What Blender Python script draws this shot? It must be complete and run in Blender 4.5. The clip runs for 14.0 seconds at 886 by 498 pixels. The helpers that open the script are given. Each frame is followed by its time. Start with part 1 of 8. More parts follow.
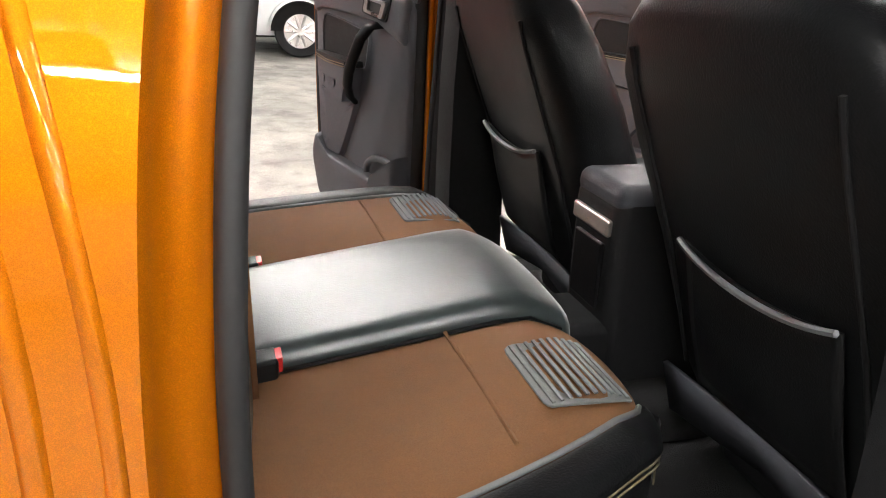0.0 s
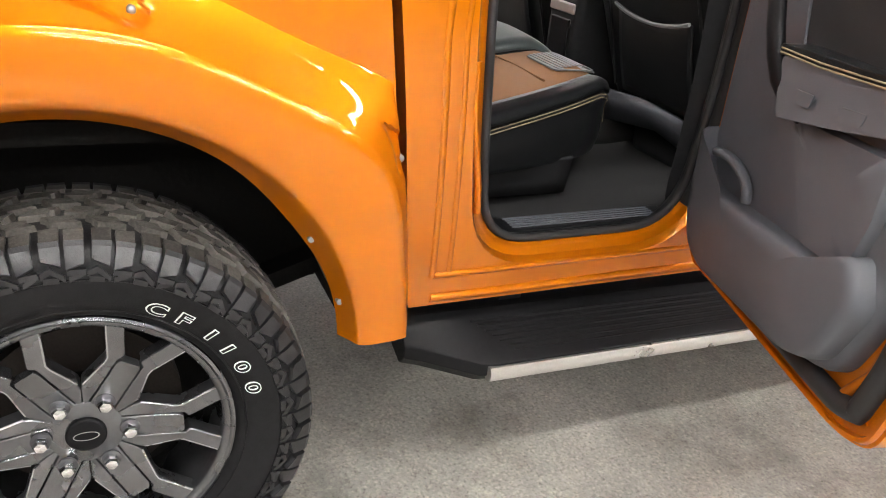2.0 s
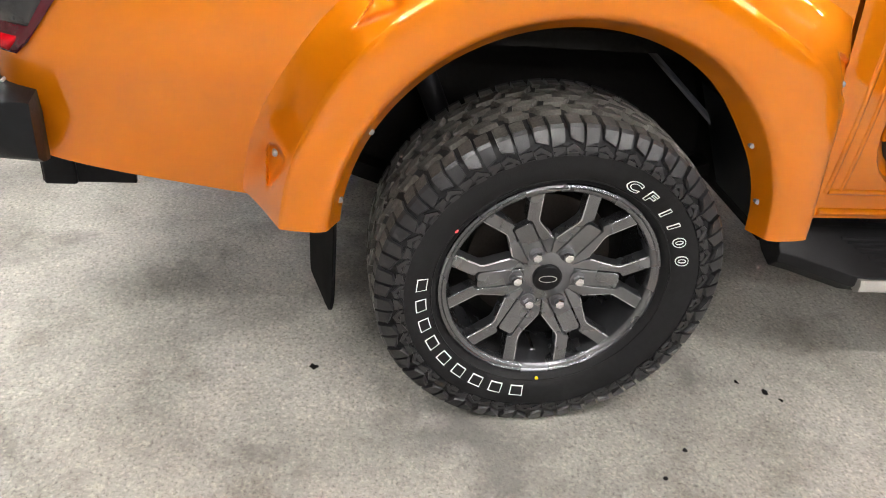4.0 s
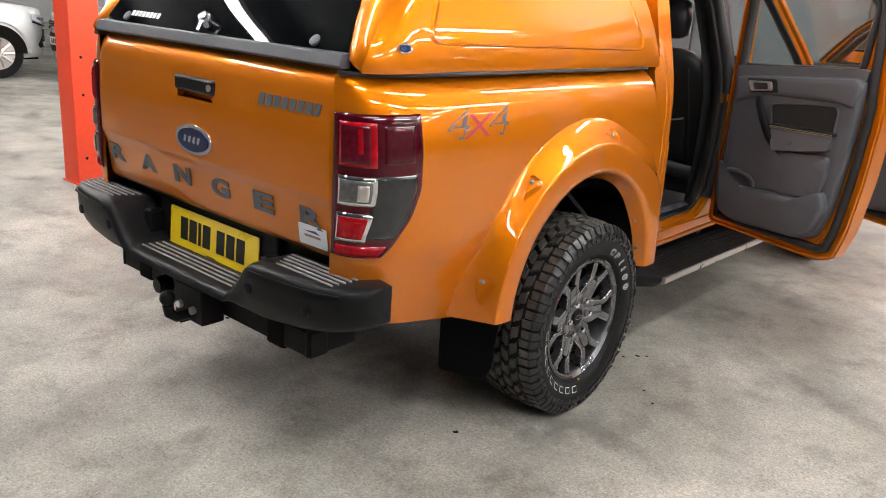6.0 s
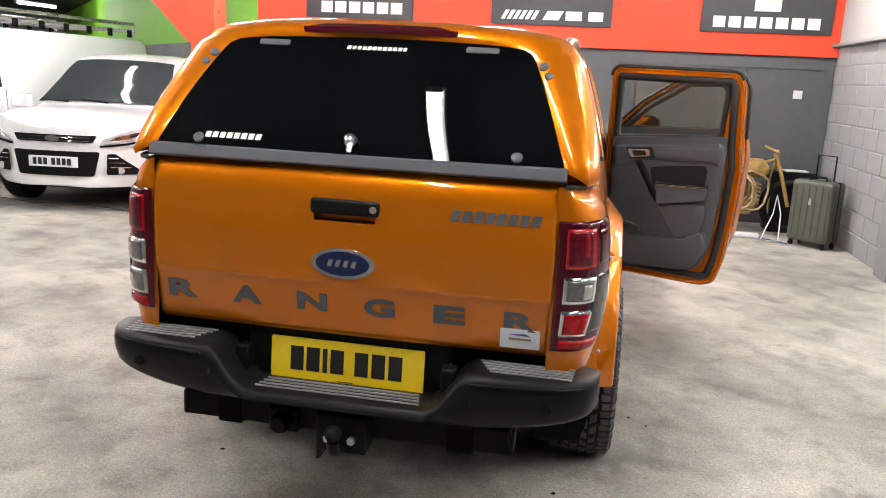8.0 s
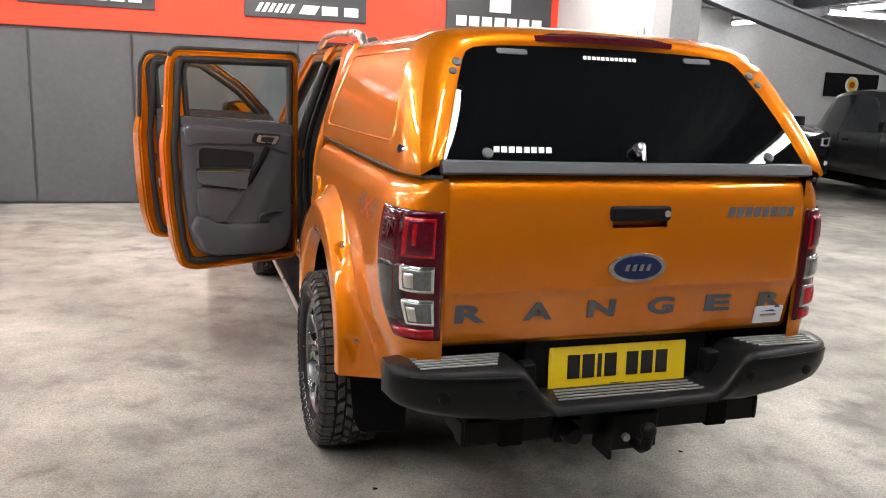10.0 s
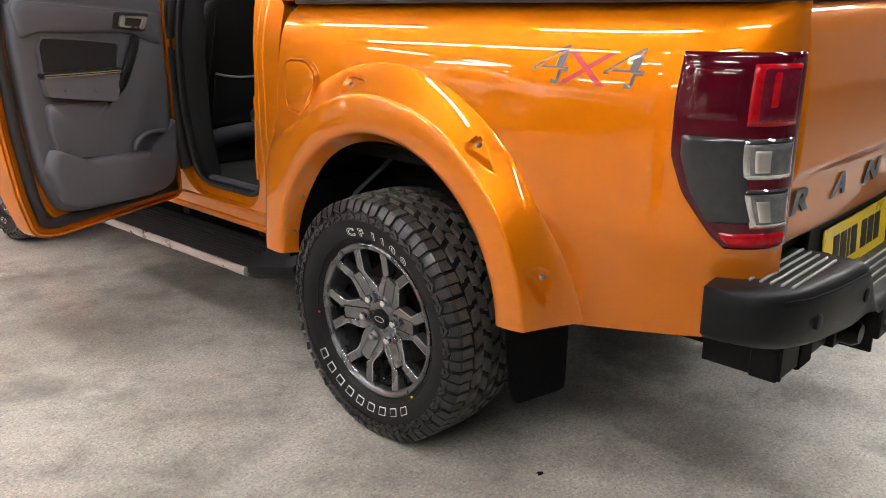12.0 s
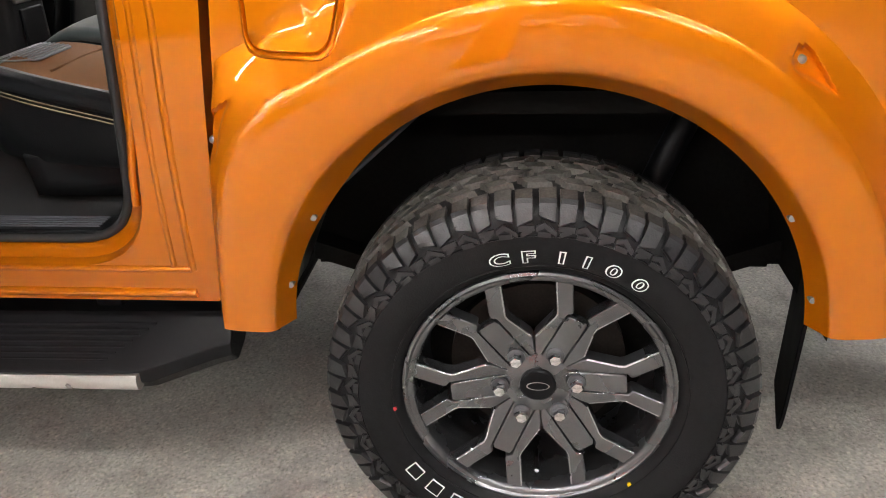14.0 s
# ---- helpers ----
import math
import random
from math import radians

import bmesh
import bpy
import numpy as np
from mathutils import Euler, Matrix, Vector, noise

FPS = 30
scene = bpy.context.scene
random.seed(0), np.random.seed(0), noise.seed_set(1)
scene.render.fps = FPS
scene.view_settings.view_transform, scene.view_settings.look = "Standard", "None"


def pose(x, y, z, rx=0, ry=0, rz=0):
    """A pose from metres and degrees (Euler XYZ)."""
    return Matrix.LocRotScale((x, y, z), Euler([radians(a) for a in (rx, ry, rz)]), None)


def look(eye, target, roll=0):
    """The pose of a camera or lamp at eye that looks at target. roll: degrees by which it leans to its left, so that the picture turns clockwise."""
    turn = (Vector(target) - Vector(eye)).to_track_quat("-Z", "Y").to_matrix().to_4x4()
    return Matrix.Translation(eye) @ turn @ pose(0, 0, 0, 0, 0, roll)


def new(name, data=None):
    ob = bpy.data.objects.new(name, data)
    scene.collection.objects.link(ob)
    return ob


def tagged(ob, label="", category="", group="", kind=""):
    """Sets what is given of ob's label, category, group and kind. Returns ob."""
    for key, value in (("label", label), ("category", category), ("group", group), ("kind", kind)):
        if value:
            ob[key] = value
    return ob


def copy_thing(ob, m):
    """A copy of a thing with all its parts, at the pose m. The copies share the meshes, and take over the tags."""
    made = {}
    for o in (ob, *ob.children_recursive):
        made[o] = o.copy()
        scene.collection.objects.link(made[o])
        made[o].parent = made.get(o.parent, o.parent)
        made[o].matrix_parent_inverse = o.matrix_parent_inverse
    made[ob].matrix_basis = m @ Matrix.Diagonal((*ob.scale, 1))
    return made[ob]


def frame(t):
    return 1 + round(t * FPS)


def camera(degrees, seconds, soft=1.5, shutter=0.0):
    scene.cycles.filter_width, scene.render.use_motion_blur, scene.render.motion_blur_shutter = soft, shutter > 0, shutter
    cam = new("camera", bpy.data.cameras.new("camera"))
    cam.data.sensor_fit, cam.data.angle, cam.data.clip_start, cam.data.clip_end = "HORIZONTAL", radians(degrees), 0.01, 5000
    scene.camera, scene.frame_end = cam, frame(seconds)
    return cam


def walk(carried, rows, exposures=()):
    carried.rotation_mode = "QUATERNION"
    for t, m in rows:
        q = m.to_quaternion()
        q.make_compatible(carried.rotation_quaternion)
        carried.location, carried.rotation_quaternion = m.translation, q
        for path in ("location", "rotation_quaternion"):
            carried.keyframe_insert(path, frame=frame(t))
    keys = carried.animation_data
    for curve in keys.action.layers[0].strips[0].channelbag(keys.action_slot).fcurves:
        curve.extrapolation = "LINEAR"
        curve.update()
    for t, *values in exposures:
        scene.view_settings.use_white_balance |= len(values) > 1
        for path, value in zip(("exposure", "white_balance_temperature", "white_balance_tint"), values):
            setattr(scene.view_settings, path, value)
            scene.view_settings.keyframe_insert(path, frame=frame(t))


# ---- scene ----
cam = camera(58.2, 14.0, 1.0)
PATH = [
    (0, (1.163, 0.722, 1.379), (-0.631, 1.280, 0.692), 2.8),
    (0.3, (1.31, 0.665, 1.361), (-0.392, 1.442, 0.653), 2.2),
    (0.5, (1.384, 0.609, 1.319), (-0.24, 1.552, 0.63), 4.1),
    (1, (1.652, 0.423, 1.324), (0.162, 1.568, 0.639), 5.4),
    (1.5, (1.905, 0.169, 1.364), (0.385, 1.227, 0.609), 5.2),
    (2, (2.067, 0.062, 1.295), (0.432, 0.835, 0.443), 5.7),
    (2.5, (2.039, -0.041, 1.218), (0.386, 0.508, 0.235), 8.7),
    (3, (1.883, -0.087, 1.084), (0.213, 0.242, 0.033), 8.5),
    (3.5, (1.945, -0.168, 1.142), (0.275, 0.093, 0.072), 7.6),
    (4, (2.247, -0.513, 1.328), (0.579, -0.182, 0.275), 6.5),
    (4.2, (2.335, -0.674, 1.362), (0.661, -0.264, 0.347), 6.2),
    (6.3, (2.29, -2.80, 1.535), (1.18, -1.26, 1.00), 3.9),
    (6.5, (2.15, -2.925, 1.543), (1.081, -1.314, 1.032), 3.8),
    (7, (1.753, -3.159, 1.56), (0.881, -1.417, 1.105), 3.3),
    (7.5, (1.259, -3.393, 1.605), (0.649, -1.537, 1.173), 3.1),
    (8, (0.761, -3.463, 1.617), (0.398, -1.542, 1.193), 2.8),
    (10.3, (-1.616, -3.305, 1.573), (-0.894, -1.484, 1.168), 2.1),
    (10.5, (-1.739, -3.126, 1.563), (-0.942, -1.338, 1.155), 1.8),
    (10.8, (-1.938, -2.914, 1.551), (-1.032, -1.185, 1.118), 1.3),
    (11, (-2.087, -2.733, 1.533), (-1.095, -1.054, 1.088), 0.9),
    (11.5, (-2.281, -2.302, 1.435), (-1.103, -0.766, 0.931), 0.4),
    (12, (-2.359, -1.722, 1.312), (-0.988, -0.393, 0.718), -0.4),
    (12.5, (-2.327, -1.114, 1.205), (-0.767, -0.071, 0.514), -1.5),
    (13, (-2.196, -0.673, 1.142), (-0.507, 0.057, 0.358), -2.0),
    (13.5, (-2.177, -0.312, 1.151), (-0.415, 0.104, 0.301), -2.3),
    (14, (-2.07, 0.019, 1.232), (-0.277, 0.233, 0.373), -2.4),
]
# the clip's camera opens up on dark close views and stops down on the wide ones
EXPOSURES = [(0, 0.42), (0.5, 0.85), (1.0, 1.15), (1.5, 0.9), (3.0, 0.62), (4.2, 0.45), (6.3, -0.06), (8.2, -0.08), (10.3, -0.05), (11.5, 0.0), (13.0, 0.20), (14.0, 0.32)]
walk(cam, [(t, look(eye, target, roll)) for t, eye, target, roll in PATH], EXPOSURES)

# ---- world and light: a closed hall lit by fluorescent tubes ----
world = bpy.data.worlds.new("hall_world")
scene.world = world
world.use_nodes = True
world.node_tree.nodes["Background"].inputs[0].default_value = (0.05, 0.055, 0.06, 1)
world.node_tree.nodes["Background"].inputs[1].default_value = 0.2
scene.view_settings.exposure = 0.0
TUBE_GLOW = 112.0
CEIL = 3.55


# ---- materials ----
def nodes_of(name):
    m = bpy.data.materials.new(name)
    m.use_nodes = True
    nt = m.node_tree
    return m, nt, nt.nodes["Principled BSDF"]


def simple(name, col, rough=0.5, metal=0.0, coat=0.0, noise_scale=0.0, amount=0.15, bump=0.0, bump_scale=200.0, spec=0.5, emit=0.0, trans=0.0, coat_rough=0.03):
    """A principled surface with fine colour variation at two scales and a fine bump."""
    m, nt, b = nodes_of(name)
    b.inputs["Base Color"].default_value = (*col, 1)
    b.inputs["Roughness"].default_value = rough
    b.inputs["Metallic"].default_value = metal
    b.inputs["Coat Weight"].default_value = coat
    b.inputs["Coat Roughness"].default_value = coat_rough
    b.inputs["Specular IOR Level"].default_value = spec
    if trans:
        b.inputs["Transmission Weight"].default_value = trans
    if emit:
        b.inputs["Emission Color"].default_value = (*col, 1)
        b.inputs["Emission Strength"].default_value = emit
    tc = nt.nodes.new("ShaderNodeTexCoord")
    if noise_scale:
        n1 = nt.nodes.new("ShaderNodeTexNoise")
        n1.inputs["Scale"].default_value = noise_scale
        n1.inputs["Detail"].default_value = 6
        n2 = nt.nodes.new("ShaderNodeTexNoise")
        n2.inputs["Scale"].default_value = noise_scale * 14
        n2.inputs["Detail"].default_value = 3
        add = nt.nodes.new("ShaderNodeMath")
        add.operation = "ADD"
        nt.links.new(tc.outputs["Object"], n1.inputs["Vector"])
        nt.links.new(tc.outputs["Object"], n2.inputs["Vector"])
        nt.links.new(n1.outputs["Fac"], add.inputs[0])
        nt.links.new(n2.outputs["Fac"], add.inputs[1])
        mr = nt.nodes.new("ShaderNodeMapRange")
        mr.inputs[1].default_value, mr.inputs[2].default_value = 0.6, 1.4
        mr.inputs[3].default_value, mr.inputs[4].default_value = 1 - amount, 1 + amount
        nt.links.new(add.outputs[0], mr.inputs[0])
        mul = nt.nodes.new("ShaderNodeVectorMath")
        mul.operation = "SCALE"
        mul.inputs[0].default_value = col
        nt.links.new(mr.outputs[0], mul.inputs["Scale"])
        nt.links.new(mul.outputs[0], b.inputs["Base Color"])
        rr = nt.nodes.new("ShaderNodeMapRange")
        rr.inputs[1].default_value, rr.inputs[2].default_value = 0.3, 0.7
        rr.inputs[3].default_value, rr.inputs[4].default_value = max(0.02, rough - 0.07), min(1, rough + 0.07)
        nt.links.new(n1.outputs["Fac"], rr.inputs[0])
        nt.links.new(rr.outputs[0], b.inputs["Roughness"])
    if bump:
        n3 = nt.nodes.new("ShaderNodeTexNoise")
        n3.inputs["Scale"].default_value = bump_scale
        n3.inputs["Detail"].default_value = 4
        bp = nt.nodes.new("ShaderNodeBump")
        bp.inputs["Strength"].default_value = bump
        bp.inputs["Distance"].default_value = 0.002
        nt.links.new(tc.outputs["Object"], n3.inputs["Vector"])
        nt.links.new(n3.outputs["Fac"], bp.inputs["Height"])
        nt.links.new(bp.outputs[0], b.inputs["Normal"])
    return m


def concrete_floor():
    """Worn power-floated concrete: mottled patches, dark stains, aggregate speckle, faint tyre scuffs."""
    m, nt, b = nodes_of("worn_concrete")
    L, N = nt.links.new, nt.nodes.new
    tc = N("ShaderNodeTexCoord")

    def tex(scale, detail=6, rough=0.6, dist=0.0):
        n = N("ShaderNodeTexNoise")
        n.inputs["Scale"].default_value, n.inputs["Detail"].default_value = scale, detail
        n.inputs["Roughness"].default_value, n.inputs["Distortion"].default_value = rough, dist
        L(tc.outputs["Object"], n.inputs["Vector"])
        return n

    def ramp(src, stops):
        r = N("ShaderNodeValToRGB")
        while len(r.color_ramp.elements) < len(stops):
            r.color_ramp.elements.new(0.5)
        for e, (p, c) in zip(r.color_ramp.elements, stops):
            e.position, e.color = p, (*c, 1)
        L(src, r.inputs[0])
        return r

    def mix(a, bb, fac, mode="MIX"):
        x = N("ShaderNodeMix")
        x.data_type, x.blend_type = "RGBA", mode
        L(a, x.inputs[6])
        L(bb, x.inputs[7])
        if isinstance(fac, float):
            x.inputs[0].default_value = fac
        else:
            L(fac, x.inputs[0])
        return x.outputs[2]

    big = ramp(tex(0.9, 7, 0.55, 0.15).outputs["Fac"], [(0.3, (0.205, 0.196, 0.18)), (0.5, (0.345, 0.331, 0.302)), (0.68, (0.50, 0.48, 0.445))])
    mid = ramp(tex(4.0, 8, 0.66, 0.2).outputs["Fac"], [(0.30, (0.58, 0.565, 0.54)), (0.48, (1, 1, 1)), (0.70, (1.2, 1.19, 1.17))])
    c = mix(big.outputs[0], mid.outputs[0], 0.9, "MULTIPLY")
    spk = tex(115, 3, 0.6)
    sp = ramp(spk.outputs["Fac"], [(0.32, (0.22, 0.21, 0.20)), (0.43, (0.9, 0.9, 0.9)), (0.58, (1, 1, 1)), (0.70, (1.6, 1.58, 1.52))])
    c = mix(c, sp.outputs[0], 0.6, "MULTIPLY")
    fine = ramp(tex(55, 5, 0.7).outputs["Fac"], [(0.28, (0.52, 0.51, 0.50)), (0.5, (1, 1, 1)), (0.75, (1.2, 1.2, 1.18))])
    c = mix(c, fine.outputs[0], 0.5, "MULTIPLY")
    # pale and dark stones of the aggregate
    vor = N("ShaderNodeTexVoronoi")
    vor.inputs["Scale"].default_value = 150
    L(tc.outputs["Object"], vor.inputs["Vector"])
    sep = N("ShaderNodeSeparateColor")
    L(vor.outputs["Color"], sep.inputs[0])
    stones = ramp(sep.outputs[0], [(0.0, (0.55, 0.53, 0.50)), (0.22, (0.95, 0.95, 0.95)), (0.75, (1, 1, 1)), (0.92, (1.45, 1.40, 1.30))])
    c = mix(c, stones.outputs[0], 0.45, "MULTIPLY")
    st = tex(1.5, 6, 0.62, 0.3)
    stain = ramp(st.outputs["Fac"], [(0.55, (0, 0, 0)), (0.68, (1, 1, 1))])
    dark = N("ShaderNodeRGB")
    dark.outputs[0].default_value = (0.12, 0.115, 0.108, 1)
    sf = N("ShaderNodeMath")
    sf.operation = "MULTIPLY"
    sf.inputs[1].default_value = 0.72
    L(stain.outputs[0], sf.inputs[0])
    c = mix(c, dark.outputs[0], sf.outputs[0])
    # faint sweeping tyre scuffs
    w = N("ShaderNodeTexWave")
    w.wave_type, w.rings_direction = "RINGS", "Z"
    w.inputs["Scale"].default_value, w.inputs["Distortion"].default_value = 0.55, 5.0
    w.inputs["Detail"].default_value, w.inputs["Detail Scale"].default_value = 4, 0.4
    mp = N("ShaderNodeMapping")
    mp.inputs["Location"].default_value = (5.0, 3.0, 0)
    L(tc.outputs["Object"], mp.inputs[0])
    L(mp.outputs[0], w.inputs["Vector"])
    wr = ramp(w.outputs["Fac"], [(0.86, (0, 0, 0)), (0.97, (1, 1, 1))])
    wf = N("ShaderNodeMath")
    wf.operation = "MULTIPLY"
    wm = tex(2.2, 3)
    L(wr.outputs[0], wf.inputs[0])
    L(wm.outputs["Fac"], wf.inputs[1])
    wf2 = N("ShaderNodeMath")
    wf2.operation = "MULTIPLY"
    wf2.inputs[1].default_value = 0.28
    L(wf.outputs[0], wf2.inputs[0])
    c = mix(c, dark.outputs[0], wf2.outputs[0])
    L(c, b.inputs["Base Color"])
    rr = N("ShaderNodeMapRange")
    rr.inputs[1].default_value, rr.inputs[2].default_value, rr.inputs[3].default_value, rr.inputs[4].default_value = 0.3, 0.7, 0.42, 0.75
    L(tex(3.0, 5).outputs["Fac"], rr.inputs[0])
    L(rr.outputs[0], b.inputs["Roughness"])
    bp = N("ShaderNodeBump")
    bp.inputs["Strength"].default_value, bp.inputs["Distance"].default_value = 0.45, 0.004
    hb = N("ShaderNodeMath")
    hb.operation = "ADD"
    L(spk.outputs["Fac"], hb.inputs[0])
    L(tex(28, 6, 0.7).outputs["Fac"], hb.inputs[1])
    L(hb.outputs[0], bp.inputs["Height"])
    L(bp.outputs[0], b.inputs["Normal"])
    return m


def car_paint(name, col, flake=0.35, rough=0.32, metal=0.45, spec=0.5):
    """Metallic paint under a clear coat, with flake sparkle and slight orange peel."""
    m, nt, b = nodes_of(name)
    L, N = nt.links.new, nt.nodes.new
    tc = N("ShaderNodeTexCoord")
    v = N("ShaderNodeTexVoronoi")
    v.inputs["Scale"].default_value = 1400
    L(tc.outputs["Object"], v.inputs["Vector"])
    mr = N("ShaderNodeMapRange")
    mr.inputs[3].default_value, mr.inputs[4].default_value = 1 - flake, 1 + flake
    L(v.outputs["Distance"], mr.inputs[0])
    mul = N("ShaderNodeVectorMath")
    mul.operation = "SCALE"
    mul.inputs[0].default_value = col
    L(mr.outputs[0], mul.inputs["Scale"])
    L(mul.outputs[0], b.inputs["Base Color"])
    b.inputs["Metallic"].default_value, b.inputs["Roughness"].default_value = metal, rough
    b.inputs["Specular IOR Level"].default_value = spec
    b.inputs["Coat Weight"].default_value, b.inputs["Coat Roughness"].default_value = 1.0, 0.012
    b.inputs["Coat IOR"].default_value = 1.52
    n = N("ShaderNodeTexNoise")
    n.inputs["Scale"].default_value = 260
    L(tc.outputs["Object"], n.inputs["Vector"])
    bp = N("ShaderNodeBump")
    bp.inputs["Strength"].default_value, bp.inputs["Distance"].default_value = 0.03, 0.0003
    L(n.outputs["Fac"], bp.inputs["Height"])
    L(bp.outputs[0], b.inputs["Coat Normal"])
    return m


ORANGE = car_paint("orange_metallic_paint", (0.60, 0.165, 0.002), 0.25, 0.38, 0.55, 0.03)
WHITE_PAINT = car_paint("white_car_paint", (0.78, 0.80, 0.82), 0.02, 0.4, 0.0)
SILVER_PAINT = car_paint("silver_car_paint", (0.62, 0.64, 0.65), 0.1, 0.4, 0.2)
BLACK_PAINT = car_paint("black_car_paint", (0.012, 0.013, 0.015), 0.1, 0.3, 0.1)
CONCRETE = concrete_floor()
RUBBER = simple("tyre_rubber", (0.009, 0.009, 0.010), 0.45, noise_scale=6, amount=0.3, bump=0.25, bump_scale=300, spec=0.16)
LUG = simple("shoulder_rubber", (0.014, 0.014, 0.0155), 0.36, noise_scale=7, amount=0.35, bump=0.2, bump_scale=300, spec=0.5)
TREAD = simple("dusty_tread_rubber", (0.054, 0.050, 0.045), 0.45, noise_scale=14, amount=0.85, bump=0.3, bump_scale=220)
LETTER = simple("white_sidewall_letter", (0.86, 0.90, 0.88), 0.6, noise_scale=20, amount=0.1)
GUNMETAL = simple("gunmetal_alloy", (0.165, 0.168, 0.178), 0.27, 0.9, coat=0.4, noise_scale=8, amount=0.08, coat_rough=0.15)
# paler copy of the alloy, for highlights painted along the spoke edges
EDGE_GLINT = simple("painted_edge_glint", (0.55, 0.555, 0.57), 0.25, 0.9, noise_scale=8, amount=0.08)
# darker copy of the alloy, with the shade of its recesses in the colour
GUNDARK = simple("shaded_alloy_recess", (0.10, 0.10, 0.108), 0.42, 0.7, noise_scale=8, amount=0.1)
CHROME = simple("chrome", (0.78, 0.78, 0.80), 0.08, 1.0, noise_scale=12, amount=0.04)
SATIN = simple("satin_silver_trim", (0.62, 0.60, 0.58), 0.32, 0.9, noise_scale=15, amount=0.08)
PLASTIC = simple("textured_black_plastic", (0.0085, 0.009, 0.010), 0.36, noise_scale=4, amount=0.2, bump=0.2, bump_scale=700, spec=0.13)
STEPPL = simple("step_tread_plastic", (0.012, 0.012, 0.013), 0.40, noise_scale=7, amount=0.2, bump=0.2, bump_scale=500, spec=0.10)
RIBPALE = simple("worn_pale_tread_rib", (0.34, 0.34, 0.34), 0.35, 0.3, noise_scale=30, amount=0.3)
SATINBLACK = simple("satin_black_steel", (0.007, 0.007, 0.008), 0.42, noise_scale=5, amount=0.3, bump=0.1, bump_scale=150, spec=0.10)
UNDER = simple("dirty_underbody", (0.006, 0.0057, 0.0054), 0.85, spec=0.1, noise_scale=7, amount=0.5, bump=0.5, bump_scale=60)
RUST = simple("rusty_brake_disc", (0.026, 0.021, 0.018), 0.6, 0.6, noise_scale=15, amount=0.5)
FLAP = simple("black_rubber_flap", (0.0045, 0.0045, 0.005), 0.7, spec=0.06, noise_scale=6, amount=0.3)
SEAL = simple("rubber_door_seal", (0.014, 0.014, 0.015), 0.6, noise_scale=10, amount=0.2)
GREYTRIM = simple("grey_door_trim", (0.079, 0.083, 0.097), 0.5, noise_scale=3, amount=0.06, bump=0.35, bump_scale=900)
DARKTRIM = simple("dark_door_insert", (0.016, 0.0165, 0.018), 0.6, spec=0.25, noise_scale=6, amount=0.2, bump=0.3, bump_scale=700)
# lighter teal copy of the black leather: a reflected sheen put into its colour
SHEEN = simple("leather_painted_sheen", (0.030, 0.043, 0.045), 0.34, coat=0.5, coat_rough=0.38, noise_scale=5, amount=0.2, bump=0.25, bump_scale=350, spec=0.9)
LEATHER = simple("black_leather", (0.011, 0.0118, 0.013), 0.36, spec=0.2, noise_scale=5, amount=0.2, bump=0.3, bump_scale=350)
BROWN = simple("brown_seat_fabric", (0.225, 0.105, 0.042), 0.85, noise_scale=30, amount=0.15, bump=0.5, bump_scale=900)
RIBBED = simple("grey_ribbed_fabric", (0.20, 0.215, 0.22), 0.5, noise_scale=20, amount=0.1, bump=0.3, bump_scale=500)
STITCH = simple("cream_piping", (0.25, 0.205, 0.125), 0.7, noise_scale=60, amount=0.2)
GREYPIPE = simple("grey_piping", (0.22, 0.23, 0.24), 0.5, noise_scale=40, amount=0.1)
CARPET = simple("dark_floor_carpet", (0.020, 0.020, 0.021), 0.95, noise_scale=25, amount=0.35, bump=1.0, bump_scale=420)
HEADLINE = simple("grey_headlining", (0.30, 0.29, 0.28), 0.9, noise_scale=20, amount=0.06)
GREYGLASS = simple("smoked_lamp_lens", (0.022, 0.022, 0.024), 0.07, 0.0, coat=0.4, noise_scale=40, amount=0.25, spec=0.4)
REDLENS = simple("red_lamp_lens", (0.27, 0.002, 0.006), 0.10, 0.0, coat=0.5, noise_scale=60, amount=0.45, spec=0.2)
FLUTE = simple("grey_lamp_flute", (0.10, 0.10, 0.105), 0.2, 0.4, coat=1.0, noise_scale=40, amount=0.3)
TAILRED = simple("tail_red_lamp_lens", (0.075, 0.003, 0.010), 0.10, 0.0, coat=0.4, noise_scale=60, amount=0.5, spec=0.3)
DEEPRED = simple("deep_red_lamp_lens", (0.050, 0.0015, 0.006), 0.06, 0.0, coat=0.3, noise_scale=60, amount=0.2, spec=0.35)
CLEARLENS = simple("clear_lamp_reflector", (0.16, 0.16, 0.165), 0.14, 0.55, coat=0.6, noise_scale=70, amount=0.4)
DARKGLASS = simple("privacy_glass", (0.002, 0.0025, 0.003), 0.015, spec=0.18)
HEADLAMP = simple("clear_headlamp_lens", (0.62, 0.64, 0.66), 0.12, 0.2, coat=1.0, noise_scale=40, amount=0.4)
DECAL = simple("dark_grey_lettering", (0.075, 0.078, 0.082), 0.45, noise_scale=30, amount=0.1)
DECALGREY = simple("grey_decal", (0.10, 0.10, 0.11), 0.35, 0.3, noise_scale=30, amount=0.1)
DECALRED = simple("red_decal", (0.45, 0.03, 0.035), 0.4, noise_scale=30, amount=0.1)
PLATEYEL = simple("yellow_number_plate", (0.88, 0.62, 0.012), 0.3, coat=0.6, noise_scale=6, amount=0.04)
INK = simple("black_plate_ink", (0.012, 0.012, 0.012), 0.4, noise_scale=20, amount=0.1)
STICKER = simple("white_sticker", (0.74, 0.76, 0.80), 0.45, noise_scale=20, amount=0.04)
BUTTON = simple("red_buckle_button", (0.75, 0.03, 0.03), 0.4, noise_scale=20, amount=0.1)
